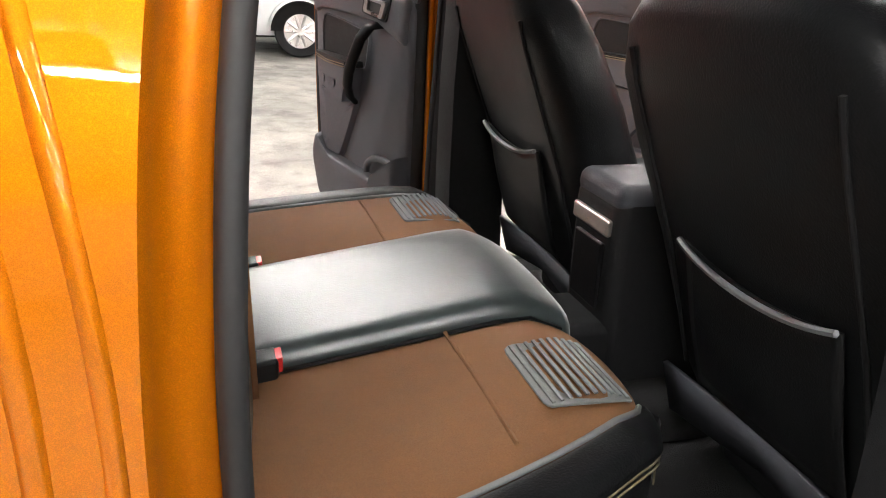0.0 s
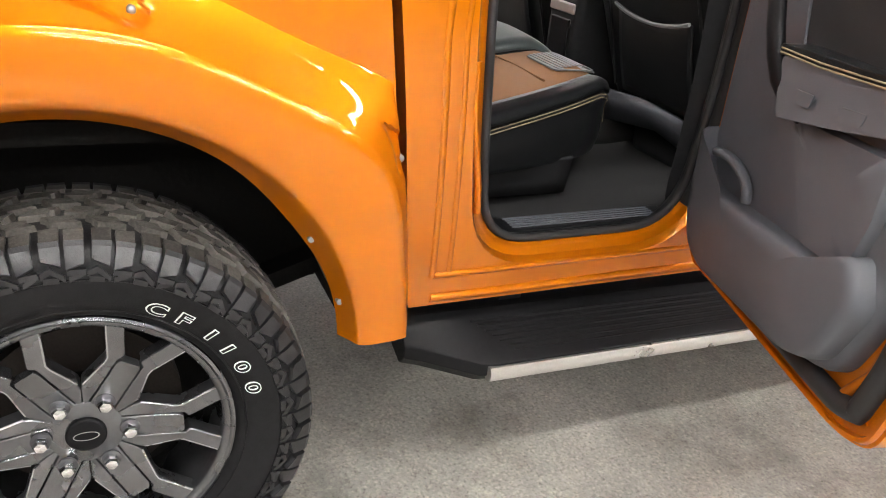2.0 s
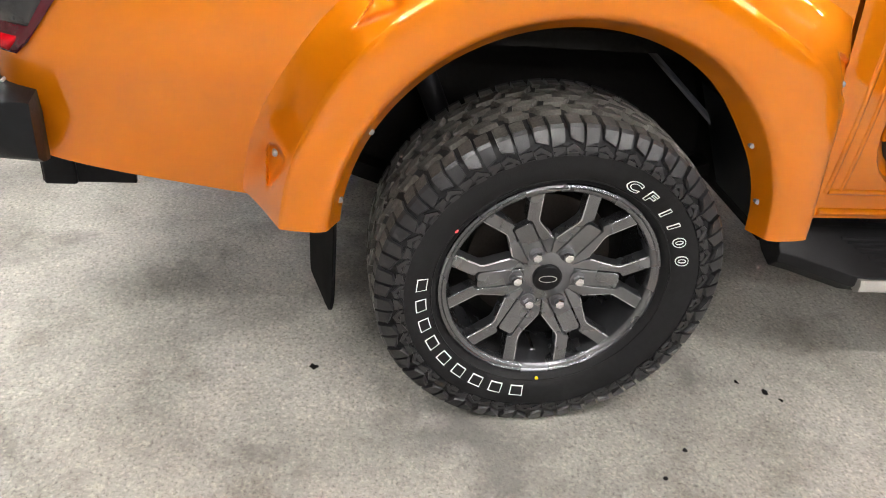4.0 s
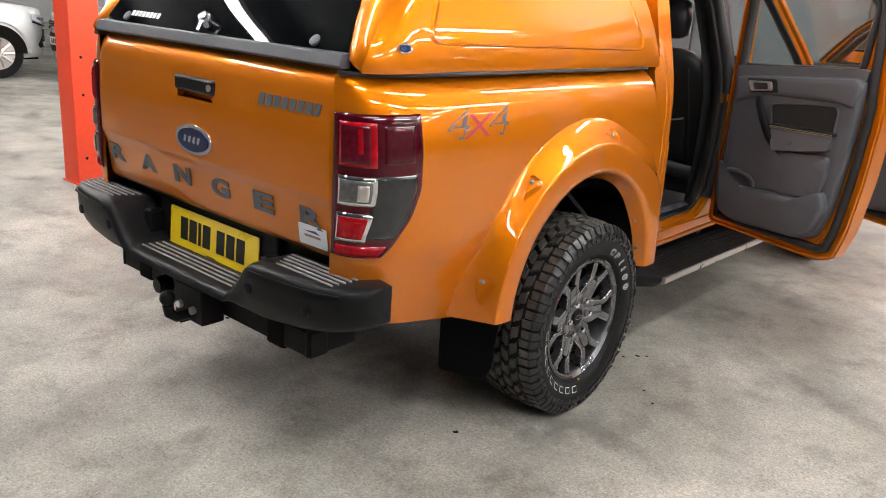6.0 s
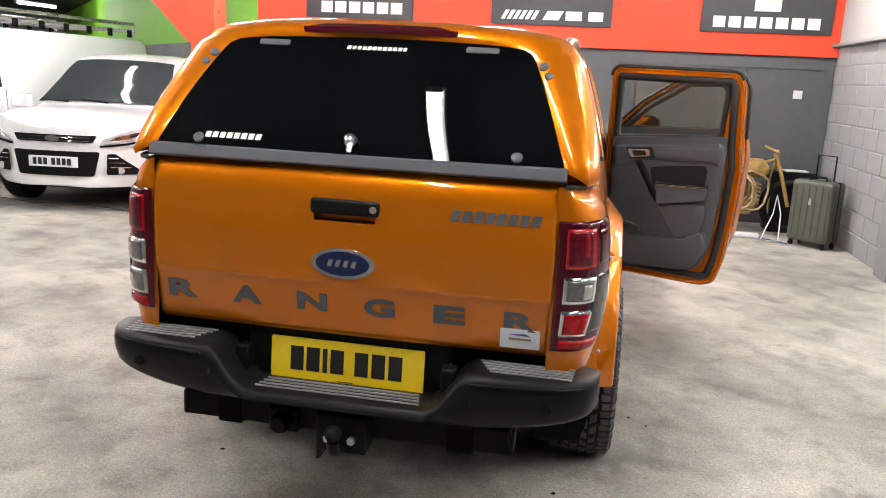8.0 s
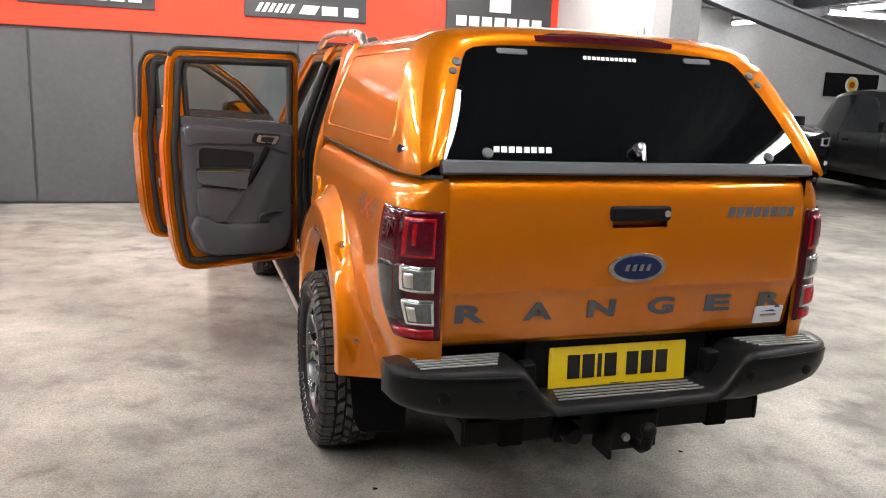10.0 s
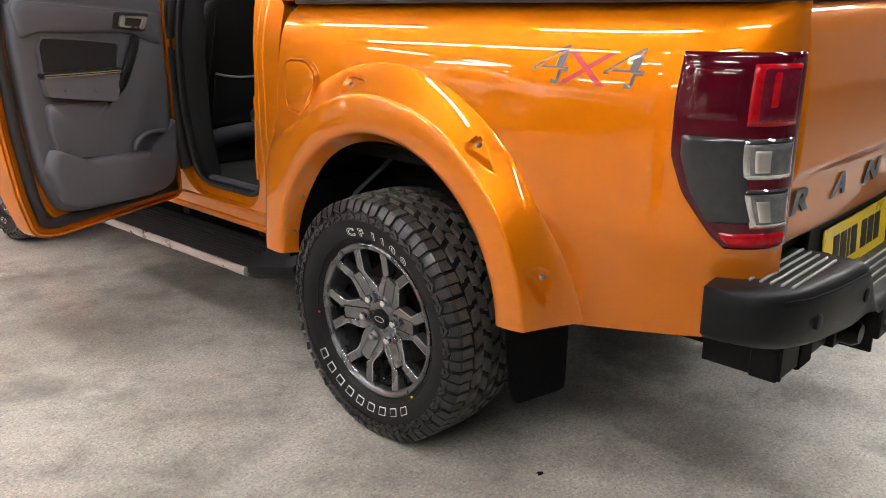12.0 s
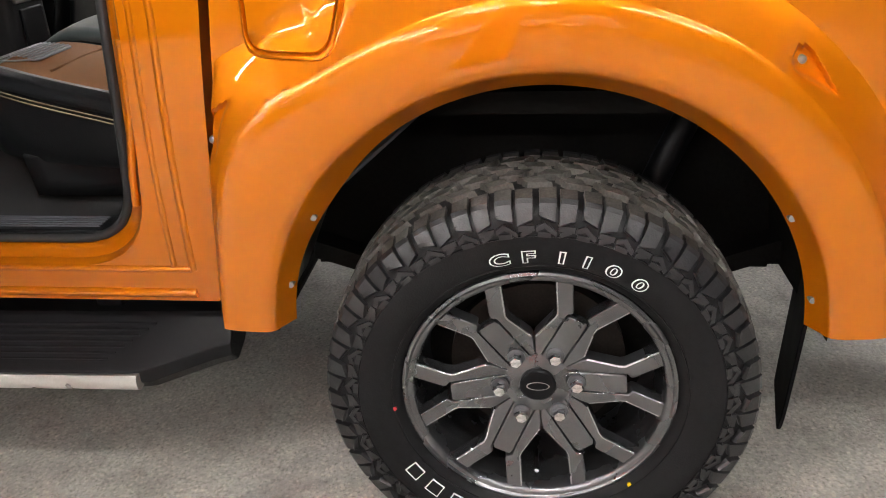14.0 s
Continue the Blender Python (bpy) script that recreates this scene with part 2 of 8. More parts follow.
BLUE = simple("blue_badge_enamel", (0.006, 0.014, 0.06), 0.12, coat=0.2, noise_scale=20, amount=0.1)
ROPEBLUE = simple("blue_plastic", (0.03, 0.06, 0.30), 0.5, noise_scale=20, amount=0.1)
REDWALL = simple("red_painted_wall", (0.78, 0.055, 0.018), 0.6, noise_scale=1.3, amount=0.07, bump=0.2, bump_scale=80)
REDSTEEL = simple("red_painted_steel", (0.86, 0.075, 0.028), 0.45, noise_scale=2, amount=0.08, bump=0.2, bump_scale=40)
GREEN = simple("lime_green_wall", (0.22, 0.56, 0.012), 0.6, noise_scale=1.5, amount=0.07)
GREYCLAD = simple("dark_grey_cladding", (0.085, 0.09, 0.098), 0.5, noise_scale=1.2, amount=0.14, bump=0.15, bump_scale=60)
SIGN = simple("charcoal_sign_board", (0.035, 0.037, 0.042), 0.5, noise_scale=4, amount=0.15)
SIGNWHITE = simple("white_sign_paint", (0.75, 0.76, 0.76), 0.5, noise_scale=8, amount=0.04)
BLOCK = simple("painted_block", (0.25, 0.25, 0.26), 0.75, noise_scale=5, amount=0.10, bump=0.6, bump_scale=120)
MORTAR = simple("block_mortar", (0.20, 0.20, 0.21), 0.85, noise_scale=20, amount=0.15, bump=0.5, bump_scale=150)
GREYPOST = simple("grey_pillar_paint", (0.20, 0.205, 0.215), 0.6, noise_scale=2, amount=0.12, bump=0.15, bump_scale=60)
UPPERWALL = simple("pale_upper_plaster", (0.34, 0.33, 0.325), 0.8, noise_scale=3, amount=0.08, bump=0.2, bump_scale=60)
PLASTER = simple("grey_hall_wall", (0.50, 0.51, 0.53), 0.8, noise_scale=1.5, amount=0.12, bump=0.2, bump_scale=60)
STEEL = simple("grey_roof_steel", (0.17, 0.178, 0.195), 0.5, 0.3, noise_scale=2, amount=0.2)
DECK = simple("corrugated_roof_deck", (0.040, 0.042, 0.047), 0.6, 0.1, noise_scale=2, amount=0.25)
TUBE = simple("fluorescent_tube", (1.0, 0.965, 0.92), 0.4, emit=TUBE_GLOW)
# same tube at a lower glow, to hold back fill light from afar
TUBE_DIM = simple("dimmed_fluorescent_tube", (1.0, 0.965, 0.92), 0.4, emit=TUBE_GLOW * 0.4)
FITTING = simple("white_batten", (0.7, 0.7, 0.7), 0.4, noise_scale=6, amount=0.05)
GLASS = simple("clear_car_glass", (0.80, 0.86, 0.85), 0.01, trans=1.0)
TINT = simple("tinted_windscreen", (0.03, 0.036, 0.04), 0.03, coat=1.0, noise_scale=1.5, amount=0.3)
CASEGREEN = simple("olive_suitcase_shell", (0.060, 0.066, 0.052), 0.5, noise_scale=8, amount=0.2, bump=0.2, bump_scale=150)
GOLD = simple("old_gold_paint", (0.42, 0.27, 0.085), 0.5, 0.2, noise_scale=18, amount=0.45, bump=0.4, bump_scale=90)
ROPE = simple("tan_rope", (0.40, 0.30, 0.17), 0.85, noise_scale=40, amount=0.3, bump=0.6, bump_scale=200)
BROWNPLY = simple("tan_board", (0.25, 0.18, 0.11), 0.8, noise_scale=8, amount=0.3)

# extra sheen on the pad, standing in for a bright reflection
SHEEN.node_tree.nodes["Principled BSDF"].inputs["Sheen Weight"].default_value = 0.7
SHEEN.node_tree.nodes["Principled BSDF"].inputs["Sheen Roughness"].default_value = 0.35


def glass_mix():
    """A thin window pane: mostly see-through with a slight tint, glossy at the surface."""
    m, nt, b = nodes_of("thin_window_glass")
    L, N = nt.links.new, nt.nodes.new
    t = N("ShaderNodeBsdfTransparent")
    t.inputs[0].default_value = (0.86, 0.91, 0.90, 1)
    g = N("ShaderNodeBsdfGlossy")
    g.inputs["Roughness"].default_value = 0.01
    lw = N("ShaderNodeLayerWeight")
    lw.inputs[0].default_value = 0.5
    pw = N("ShaderNodeMath")
    pw.operation = "POWER"
    pw.inputs[1].default_value = 4.0
    L(lw.outputs["Facing"], pw.inputs[0])
    fr = N("ShaderNodeMapRange")
    fr.inputs[3].default_value, fr.inputs[4].default_value = 0.04, 0.7
    L(pw.outputs[0], fr.inputs[0])
    x = N("ShaderNodeMixShader")
    L(fr.outputs[0], x.inputs[0])
    L(t.outputs[0], x.inputs[1])
    L(g.outputs[0], x.inputs[2])
    L(x.outputs[0], nt.nodes["Material Output"].inputs[0])
    return m


PANE = glass_mix()


# ---- mesh helpers ----
def raw(name, verts, faces, material, parent=None, smooth=40, label="", bevel=0.0, thick=0.0, seg=2, fix=True):
    """Links one mesh object, smooth below the given angle; bevel and thick add modifiers."""
    me = bpy.data.meshes.new(name)
    me.from_pydata([tuple(v) for v in verts], [], faces)
    if fix:
        bm = bmesh.new()
        bm.from_mesh(me)
        bmesh.ops.remove_doubles(bm, verts=bm.verts, dist=1e-5)
        bmesh.ops.recalc_face_normals(bm, faces=bm.faces)
        bm.to_mesh(me)
        bm.free()
    me.materials.append(material)
    if smooth:
        me.shade_smooth()
        me.set_sharp_from_angle(angle=radians(smooth))
    ob = new(name, me)
    if parent is not None:
        ob.parent = parent
    if thick:
        md = ob.modifiers.new("thickness", "SOLIDIFY")
        md.thickness, md.offset = thick, -1
    if bevel:
        md = ob.modifiers.new("edges", "BEVEL")
        md.width, md.segments, md.limit_method, md.angle_limit = bevel, seg, "ANGLE", radians(35)
        md.harden_normals = True
    if label:
        tagged(ob, label)
    return ob


def box_vf(cx, cy, cz, sx, sy, sz):
    v = [(cx + a * sx / 2, cy + b * sy / 2, cz + c * sz / 2) for a in (-1, 1) for b in (-1, 1) for c in (-1, 1)]
    f = [(0, 1, 3, 2), (4, 6, 7, 5), (0, 4, 5, 1), (2, 3, 7, 6), (0, 2, 6, 4), (1, 5, 7, 3)]
    return v, f


def box(name, c, s, material, parent=None, bevel=0.0, label="", seg=2):
    v, f = box_vf(*c, *s)
    return raw(name, v, f, material, parent, 30, label, bevel, seg=seg)


def join(parts):
    V, F = [], []
    for v, f in parts:
        n = len(V)
        V += list(v)
        F += [tuple(i + n for i in q) for q in f]
    return V, F


def grid_vf(fn, us, vs, keep=None, wrap=False):
    V = [fn(u, v) for u in us for v in vs]
    n, F = len(vs), []
    for i in range(len(us) - (0 if wrap else 1)):
        for j in range(n - 1):
            k = (i + 1) % len(us)
            if keep is None or keep(i, j):
                F.append((i * n + j, k * n + j, k * n + j + 1, i * n + j + 1))
    return V, F


def loft_vf(rings, close=True, caps=True):
    """Skins a list of rings with equal counts."""
    n = len(rings[0])
    V = [p for r in rings for p in r]
    F = []
    for i in range(len(rings) - 1):
        for j in range(n if close else n - 1):
            k = (j + 1) % n
            F.append((i * n + j, i * n + k, (i + 1) * n + k, (i + 1) * n + j))
    if caps and close:
        F.append(tuple(range(n)))
        F.append(tuple((len(rings) - 1) * n + j for j in range(n)))
    return V, F


def tube_vf(pts, r, n=8, closed=False):
    """A round bar along a polyline; r may be a list."""
    pts = [Vector(p) for p in pts]
    rings = []
    up = None
    for i, p in enumerate(pts):
        a = pts[i - 1] if (i or closed) else p
        b = pts[(i + 1) % len(pts)] if (i + 1 < len(pts) or closed) else p
        d = (b - a).normalized()
        if up is None:
            up = d.orthogonal().normalized()
        up = (up - d * up.dot(d)).normalized()
        side = d.cross(up)
        rr = r[i] if isinstance(r, (list, tuple)) else r
        rings.append([p + rr * (math.cos(k * math.tau / n) * up + math.sin(k * math.tau / n) * side) for k in range(n)])
    if closed:
        rings.append(rings[0])
    return loft_vf(rings, True, not closed)


def plate_vf(outline, holes, place, thick):
    """A flat plate with holes, cut from 2D loops; place(u, v, w) puts it in the world, w runs through its thickness."""
    bm = bmesh.new()
    edges, loops = [], []
    for loop in [outline] + holes:
        vs = [bm.verts.new((u, v, 0)) for u, v in loop]
        loops.append(len(vs))
        edges += [bm.edges.new((vs[i], vs[(i + 1) % len(vs)])) for i in range(len(vs))]
    bmesh.ops.triangle_fill(bm, use_beauty=True, use_dissolve=False, edges=edges)
    bm.verts.index_update()
    flat = [(v.co.x, v.co.y) for v in bm.verts]
    tri = [tuple(v.index for v in f.verts) for f in bm.faces]
    bm.free()
    n = len(flat)
    V = [place(u, v, 0) for u, v in flat] + [place(u, v, thick) for u, v in flat]
    F = [t for t in tri] + [tuple(i + n for i in reversed(t)) for t in tri]
    k = 0
    for c in loops:
        F += [(k + i, k + (i + 1) % c, n + k + (i + 1) % c, n + k + i) for i in range(c)]
        k += c
    return V, F


def rounded(loop, r, n=4):
    """Rounds the corners of a 2D loop."""
    out = []
    for i, p in enumerate(loop):
        p = Vector(p)
        a, b = Vector(loop[i - 1]) - p, Vector(loop[(i + 1) % len(loop)]) - p
        rr = min(r, a.length * 0.45, b.length * 0.45)
        s, e = p + a.normalized() * rr, p + b.normalized() * rr
        for k in range(n + 1):
            t = k / n
            q = (1 - t) ** 2 * s + 2 * t * (1 - t) * p + t * t * e
            out.append((q.x, q.y))
    return out


def rect(a, b, c, d):
    return [(a, b), (c, b), (c, d), (a, d)]


def lerp(x, xs, ys):
    return float(np.interp(x, xs, ys))


def smoothlerp(x, xs, ys):
    """Monotone smooth interpolation through a few stations."""
    x = min(max(x, xs[0]), xs[-1])
    i = min(max(np.searchsorted(xs, x) - 1, 0), len(xs) - 2)
    d = [(ys[k + 1] - ys[k]) / (xs[k + 1] - xs[k]) for k in range(len(xs) - 1)]

    def slope(k):
        if k == 0:
            return d[0]
        if k == len(xs) - 1:
            return d[-1]
        return 0 if d[k - 1] * d[k] <= 0 else 2 * d[k - 1] * d[k] / (d[k - 1] + d[k])

    h = xs[i + 1] - xs[i]
    t = (x - xs[i]) / h
    a, b = ys[i], ys[i + 1]
    return (2 * t**3 - 3 * t**2 + 1) * a + (t**3 - 2 * t**2 + t) * h * slope(i) + (-2 * t**3 + 3 * t**2) * b + (t**3 - t**2) * h * slope(i + 1)


def empty(name, at=(0, 0, 0)):
    ob = new(name)
    ob.location = at
    return ob


def text_vf(body, size, extrude=0.0, shrink=0.0):
    """Built-in lettering as vertices and faces in the xy plane, from its left end."""
    cu = bpy.data.curves.new("lettering", "FONT")
    cu.body, cu.size, cu.extrude, cu.resolution_u, cu.offset = body, size, extrude, 4, shrink
    ob = bpy.data.objects.new("lettering", cu)
    scene.collection.objects.link(ob)
    dg = bpy.context.evaluated_depsgraph_get()
    me = bpy.data.meshes.new_from_object(ob.evaluated_get(dg))
    V = [tuple(v.co) for v in me.vertices]
    F = [tuple(p.vertices) for p in me.polygons]
    bpy.data.objects.remove(ob)
    bpy.data.curves.remove(cu)
    bpy.data.meshes.remove(me)
    return V, F


def frange(a, b, n):
    return [a + (b - a) * i / n for i in range(n + 1)]


# ---- hall: floor, walls, ceiling, columns, tubes ----
WALL_Y = 7.0
v, f = grid_vf(lambda x, y: (x, y, 0), frange(-26, 22, 48), frange(-16, 32, 48))
tagged(raw("floor", v, f, CONCRETE), "worn mottled grey concrete garage floor", "floor", kind="structure")


def wall(name, a, b, z0, z1, material, label, thick=0.2):
    """An upright wall from plan point a to b; its thickness lies to the left of the way."""
    a, b = Vector((*a, 0)), Vector((*b, 0))
    d = (b - a).normalized()
    n = Vector((-d.y, d.x, 0)) * thick
    V = [a + Vector((0, 0, z0)), b + Vector((0, 0, z0)), b + n + Vector((0, 0, z0)), a + n + Vector((0, 0, z0))]
    V += [p + Vector((0, 0, z1 - z0)) for p in V]
    F = [(0, 1, 2, 3), (4, 5, 6, 7), (0, 1, 5, 4), (1, 2, 6, 5), (2, 3, 7, 6), (3, 0, 4, 7)]
    return tagged(raw(name, V, F, material, smooth=0), label, "wall", kind="structure")


front = wall("wall_front", (3.45, WALL_Y + 0.02), (-3.9, WALL_Y + 0.02), 0, CEIL, GREYCLAD, "dark grey panelled wall below a red band", -0.2)
# cladding sheets, each proud of the wall with open joints
for a, b in ((-3.9, -3.15), (-3.12, -2.04), (-2.01, -0.1), (-0.07, 1.12), (1.15, 2.42), (2.45, 3.43)):
    box("cladding_panel", ((a + b) / 2, WALL_Y + 0.005, 1.02), (b - a, 0.024, 1.98), GREYCLAD, front, 0.004)
box("cladding_panel", (2.1, WALL_Y - 0.012, 1.96), (2.4, 0.02, 0.12), GREYCLAD, front, 0.003)
box("red_band", (-0.225, WALL_Y - 0.01, 2.80), (7.35, 0.06, 1.50), REDWALL, front, 0.004, "bright red painted upper wall band")
tagged(box("socket_box", (3.05, WALL_Y - 0.02, 1.6), (0.1, 0.03, 0.1), SIGNWHITE, None, 0.006), "small white socket box on a grey wall", "socket box")


def sign_board(x0, x1, shapes):
    """A charcoal sign board on the red band with plain white shapes."""
    ob = box("sign_board", ((x0 + x1) / 2, WALL_Y - 0.055, 2.70), (x1 - x0, 0.03, 0.80), SIGN, None, 0.004)
    tagged(ob, "charcoal wall sign with a white emblem over a bar of lettering", "sign", "wall signs")
    w = x1 - x0
    for u, z, sw, sh, slant in shapes:
        cx = x0 + u * w
        V, F = plate_vf([(-sw / 2 - slant, -sh / 2), (sw / 2 - slant, -sh / 2), (sw / 2 + slant, sh / 2), (-sw / 2 + slant, sh / 2)], [], lambda a, b, c: (cx + a, WALL_Y - 0.073 - c, z + b), 0.006)
        raw("emblem_bar", V, F, SIGNWHITE, ob, 0)
    return ob


letters7 = [(0.14 + 0.12 * k, 2.42, 0.14, 0.13, 0.0) for k in range(7)]
sign_board(1.83, 3.32, letters7 + [(0.5, 2.68, 0.30, 0.26, 0.0)])
sign_board(-0.73, 0.77, [(0.12 + 0.05 * k, 2.42, 0.05, 0.11, 0.03) for k in range(6)] + [(0.52, 2.42, 0.2, 0.11, 0.03), (0.69, 2.42, 0.2, 0.11, 0), (0.87, 2.42, 0.18, 0.11, 0)])
sign_board(-3.2, -1.75, [(0.2 + 0.13 * k, 2.44, 0.15, 0.14, 0.0) for k in range(6)] + [(0.5, 2.62, 0.22, 0.16, 0.02)])

# painted block wall, running back from the front wall, with real courses
BX = 3.38
bw = wall("wall_block", (BX + 0.06, 4.42), (BX + 0.06, WALL_Y + 0.2), 0, CEIL, MORTAR, "grey painted concrete block wall", -0.2)
bm0 = bmesh.new()
bmesh.ops.create_cube(bm0, size=1)
bmesh.ops.scale(bm0, vec=(0.05, 0.438, 0.207), verts=bm0.verts)
bmesh.ops.bevel(bm0, geom=list(bm0.edges), offset=0.008, segments=1, affect="EDGES")
bme = bpy.data.meshes.new("block")
bm0.to_mesh(bme)
bm0.free()
bme.materials.append(BLOCK)
rng = random.Random(3)
for r in range(10):
    y = 4.42 + (0.22 if r % 2 == 0 else 0.0)
    while y < WALL_Y - 0.1:
        ob = new("block", bme)
        ob.parent = bw
        ob.location = (BX + 0.079 + rng.uniform(-0.002, 0.002), y + 0.01, 0.11 + r * 0.2165)
        y += 0.449
tagged(box("pillar", (BX + 0.16, 4.25, CEIL / 2), (0.36, 0.34, CEIL), GREYPOST, None, 0.01), "grey painted steel-cased pillar at the end of a block wall", "pillar", kind="structure")

box("upper_plaster", (BX + 0.065, 5.70, 2.87), (0.02, 2.54, 1.34), UPPERWALL, bw, 0.0, "smooth pale plaster above the blocks")
box("ledge", (BX + 0.03, 5.70, 2.185), (0.12, 2.54, 0.03), BLOCK, bw, 0.004)
for yy, hh, rr in ((4.95, 0.16, 0.030), (4.86, 0.10, 0.034), (4.70, 0.12, 0.028)):
    v, f = tube_vf([(BX + 0.02, yy, 2.20), (BX + 0.02, yy, 2.20 + hh * 0.75), (BX + 0.02, yy, 2.20 + hh * 0.85), (BX + 0.02, yy, 2.20 + hh)], [rr, rr, rr * 0.45, rr * 0.45], 12)
    tagged(raw("bottle", v, f, SIGNWHITE, None, 50), "small white plastic bottle on a wall ledge", "bottle")

wall("wall_right", (16, -14), (16, 16), 0, CEIL, PLASTER, "pale grey far hall wall", -0.2)
wall("wall_rightback", (3.6, 12.5), (16, 12.5), 0, CEIL, PLASTER, "pale grey far hall wall", 0.2)
wall("wall_rear", (-24, -14), (16, -14), 0, CEIL, PLASTER, "pale grey hall wall", -0.2)
wall("wall_left", (-24, -14), (-24, 30), 0, CEIL, PLASTER, "pale grey hall wall", 0.2)
wall("wall_leftback", (-24, 30), (-22, 30), 0, CEIL, PLASTER, "pale grey far hall wall", 0.2)
wall("wall_return", (-23.5, 29.9), (-3.9, WALL_Y + 0.05), 0, 2.0, GREYCLAD, "dark grey lower wall below a green band", 0.15)
wall("wall_green", (-23.5, 29.9), (-3.9, WALL_Y + 0.05), 2.0, CEIL, GREEN, "lime green painted upper wall", 0.15)

# ceiling: corrugated deck on steel beams
us = []
x = -26.0
while x < 22:
    us += [(x, 0), (x + 0.06, 0), (x + 0.09, 0.0015), (x + 0.15, 0.0015)]
    x += 0.18
V = [(a, yy, CEIL + b) for a, b in us for yy in (-16, 32)]
F = [(2 * i, 2 * i + 2, 2 * i + 3, 2 * i + 1) for i in range(len(us) - 1)]
tagged(raw("ceiling", V, F, DECK, smooth=0), "grey corrugated steel roof deck", "ceiling", kind="structure")


def roof_beam(a, b, drop=0.32):
    """An I-section steel beam between two plan points under the deck."""
    a, b = Vector(a), Vector(b)
    d = (b - a).normalized()
    n = Vector((-d.y, d.x, 0))
    sec = [(-0.09, 0), (0.09, 0), (0.09, -0.02), (0.012, -0.02), (0.012, -drop + 0.02), (0.09, -drop + 0.02), (0.09, -drop), (-0.09, -drop), (-0.09, -drop + 0.02), (-0.012, -drop + 0.02), (-0.012, -0.02), (-0.09, -0.02)]
    rings = [[p + n * u + Vector((0, 0, w)) for u, w in sec] for p in (a, b)]
    v, f = loft_vf(rings)
    return tagged(raw("roof_beam", v, f, STEEL, smooth=0), "dark grey steel I-beam under a roof deck", "roof beam", "roof beams", "structure")


for yy in (-9.5, -4.2, 0.3, 10.2):
    roof_beam((-18, yy, CEIL - 0.005), (16, yy, CEIL - 0.005))
for xx in (4.6, 10.0, -9.5):
    roof_beam((xx, -14, CEIL - 0.005), (xx, 12, CEIL - 0.005), 0.24)


def tube_light(x, y, along="y", length=1.5, glow=None):
    """A bare fluorescent batten with its tube, hung below the deck."""
    ob = empty("tube_light", (x, y, CEIL - 0.38))
    tagged(ob, "white fluorescent batten with a lit tube", "ceiling light", "hall lights")
    s = (0.11, length, 0.05) if along == "y" else (length, 0.11, 0.05)
    box("batten", (0, 0, 0.062), s, FITTING, ob, 0.006)
    a, b = ((0, -length / 2 + 0.02, 0), (0, length / 2 - 0.02, 0)) if along == "y" else ((-length / 2 + 0.02, 0, 0), (length / 2 - 0.02, 0, 0))
    v, f = tube_vf([a, b], 0.041, 12)
    raw("tube", v, f, glow or TUBE, ob, 60)
    for q in (a, b):
        box("end_cap", (q[0], q[1], 0.005), (0.092, 0.05, 0.092) if along == "y" else (0.05, 0.092, 0.092), FITTING, ob, 0.004)
    for k in (-0.35, 0.35):
        o = (0, k * length) if along == "y" else (k * length, 0)
        v, f = tube_vf([(o[0], o[1], 0.06), (o[0], o[1], 0.38)], 0.006, 6)
        raw("hanger_rod", v, f, STEEL, ob)
    return ob


# five rows of paired battens run the length of the hall
lamp = tube_light(-0.1, -2.1, "y", 1.8)
for xx in (-5.7, -2.6, -0.1, 2.4, 5.3):
    for yy in (-2.1, 0.6, 3.35, 5.27):
        if (xx, yy) not in ((-0.1, -2.1), (-0.1, 0.6)):
            copy_thing(lamp, pose(xx, yy, CEIL - 0.38))
# battens in the far bays, dimmed so they fill the truck's shadow less
lampx = tube_light(7.0, 6.0, "x", 1.5, TUBE_DIM)
for xx, yy in ((9.4, 6.0), (10.5, 9.0), (12.6, 3.0), (-8.6, 8.6), (-11.0, 8.6)):
    copy_thing(lampx, pose(xx, yy, CEIL - 0.38))
# all but the first are unseen, added to brighten the far left end
for xx, yy in ((-16.6, 19.1), (-15.6, 12.6), (-20.5, 12.0), (-20.5, 19.0), (-20.5, 5.0), (-12.0, 10.0)):
    copy_thing(lamp, pose(xx, yy, CEIL - 0.38))
lampy = tube_light(9.7, 7.7, "y", 1.5, TUBE_DIM)
for xx, yy in ((10.1, 11.4), (13.4, 9.6), (7.0, 10.4)):
    copy_thing(lampy, pose(xx, yy, CEIL - 0.38))
for xx in (-11.4, -8.5, 8.1, 11.0):
    for yy in (0.6, 3.35):
        copy_thing(lampy, pose(xx, yy, CEIL - 0.38))
v, f = loft_vf([[(x, 6.0 + b, z + a) for a, b in ((-0.18, -0.09), (-0.18, 0.09), (-0.15, 0.09), (-0.15, 0.02), (0.15, 0.02), (0.15, 0.09), (0.18, 0.09), (0.18, -0.09), (0.15, -0.09), (0.15, -0.02), (-0.15, -0.02), (-0.15, -0.09))] for x, z in ((3.75, 3.31), (10.2, 1.70))])
brace = tagged(raw("roof_brace", v, f, STEEL, smooth=0), "grey steel I-section rafter sloping down to a post", "brace", kind="structure")
tagged(box("brace_post", (10.3, 6.0, 0.9), (0.2, 0.2, 1.8), STEEL, None, 0.008), "grey steel post under a sloping rafter", "post", kind="structure")
poster = box("wall_poster", (13.9, 12.47, 1.97), (1.6, 0.03, 0.56), SATINBLACK, None, 0.004)
tagged(poster, "black poster with a round pale emblem on a grey wall", "poster")
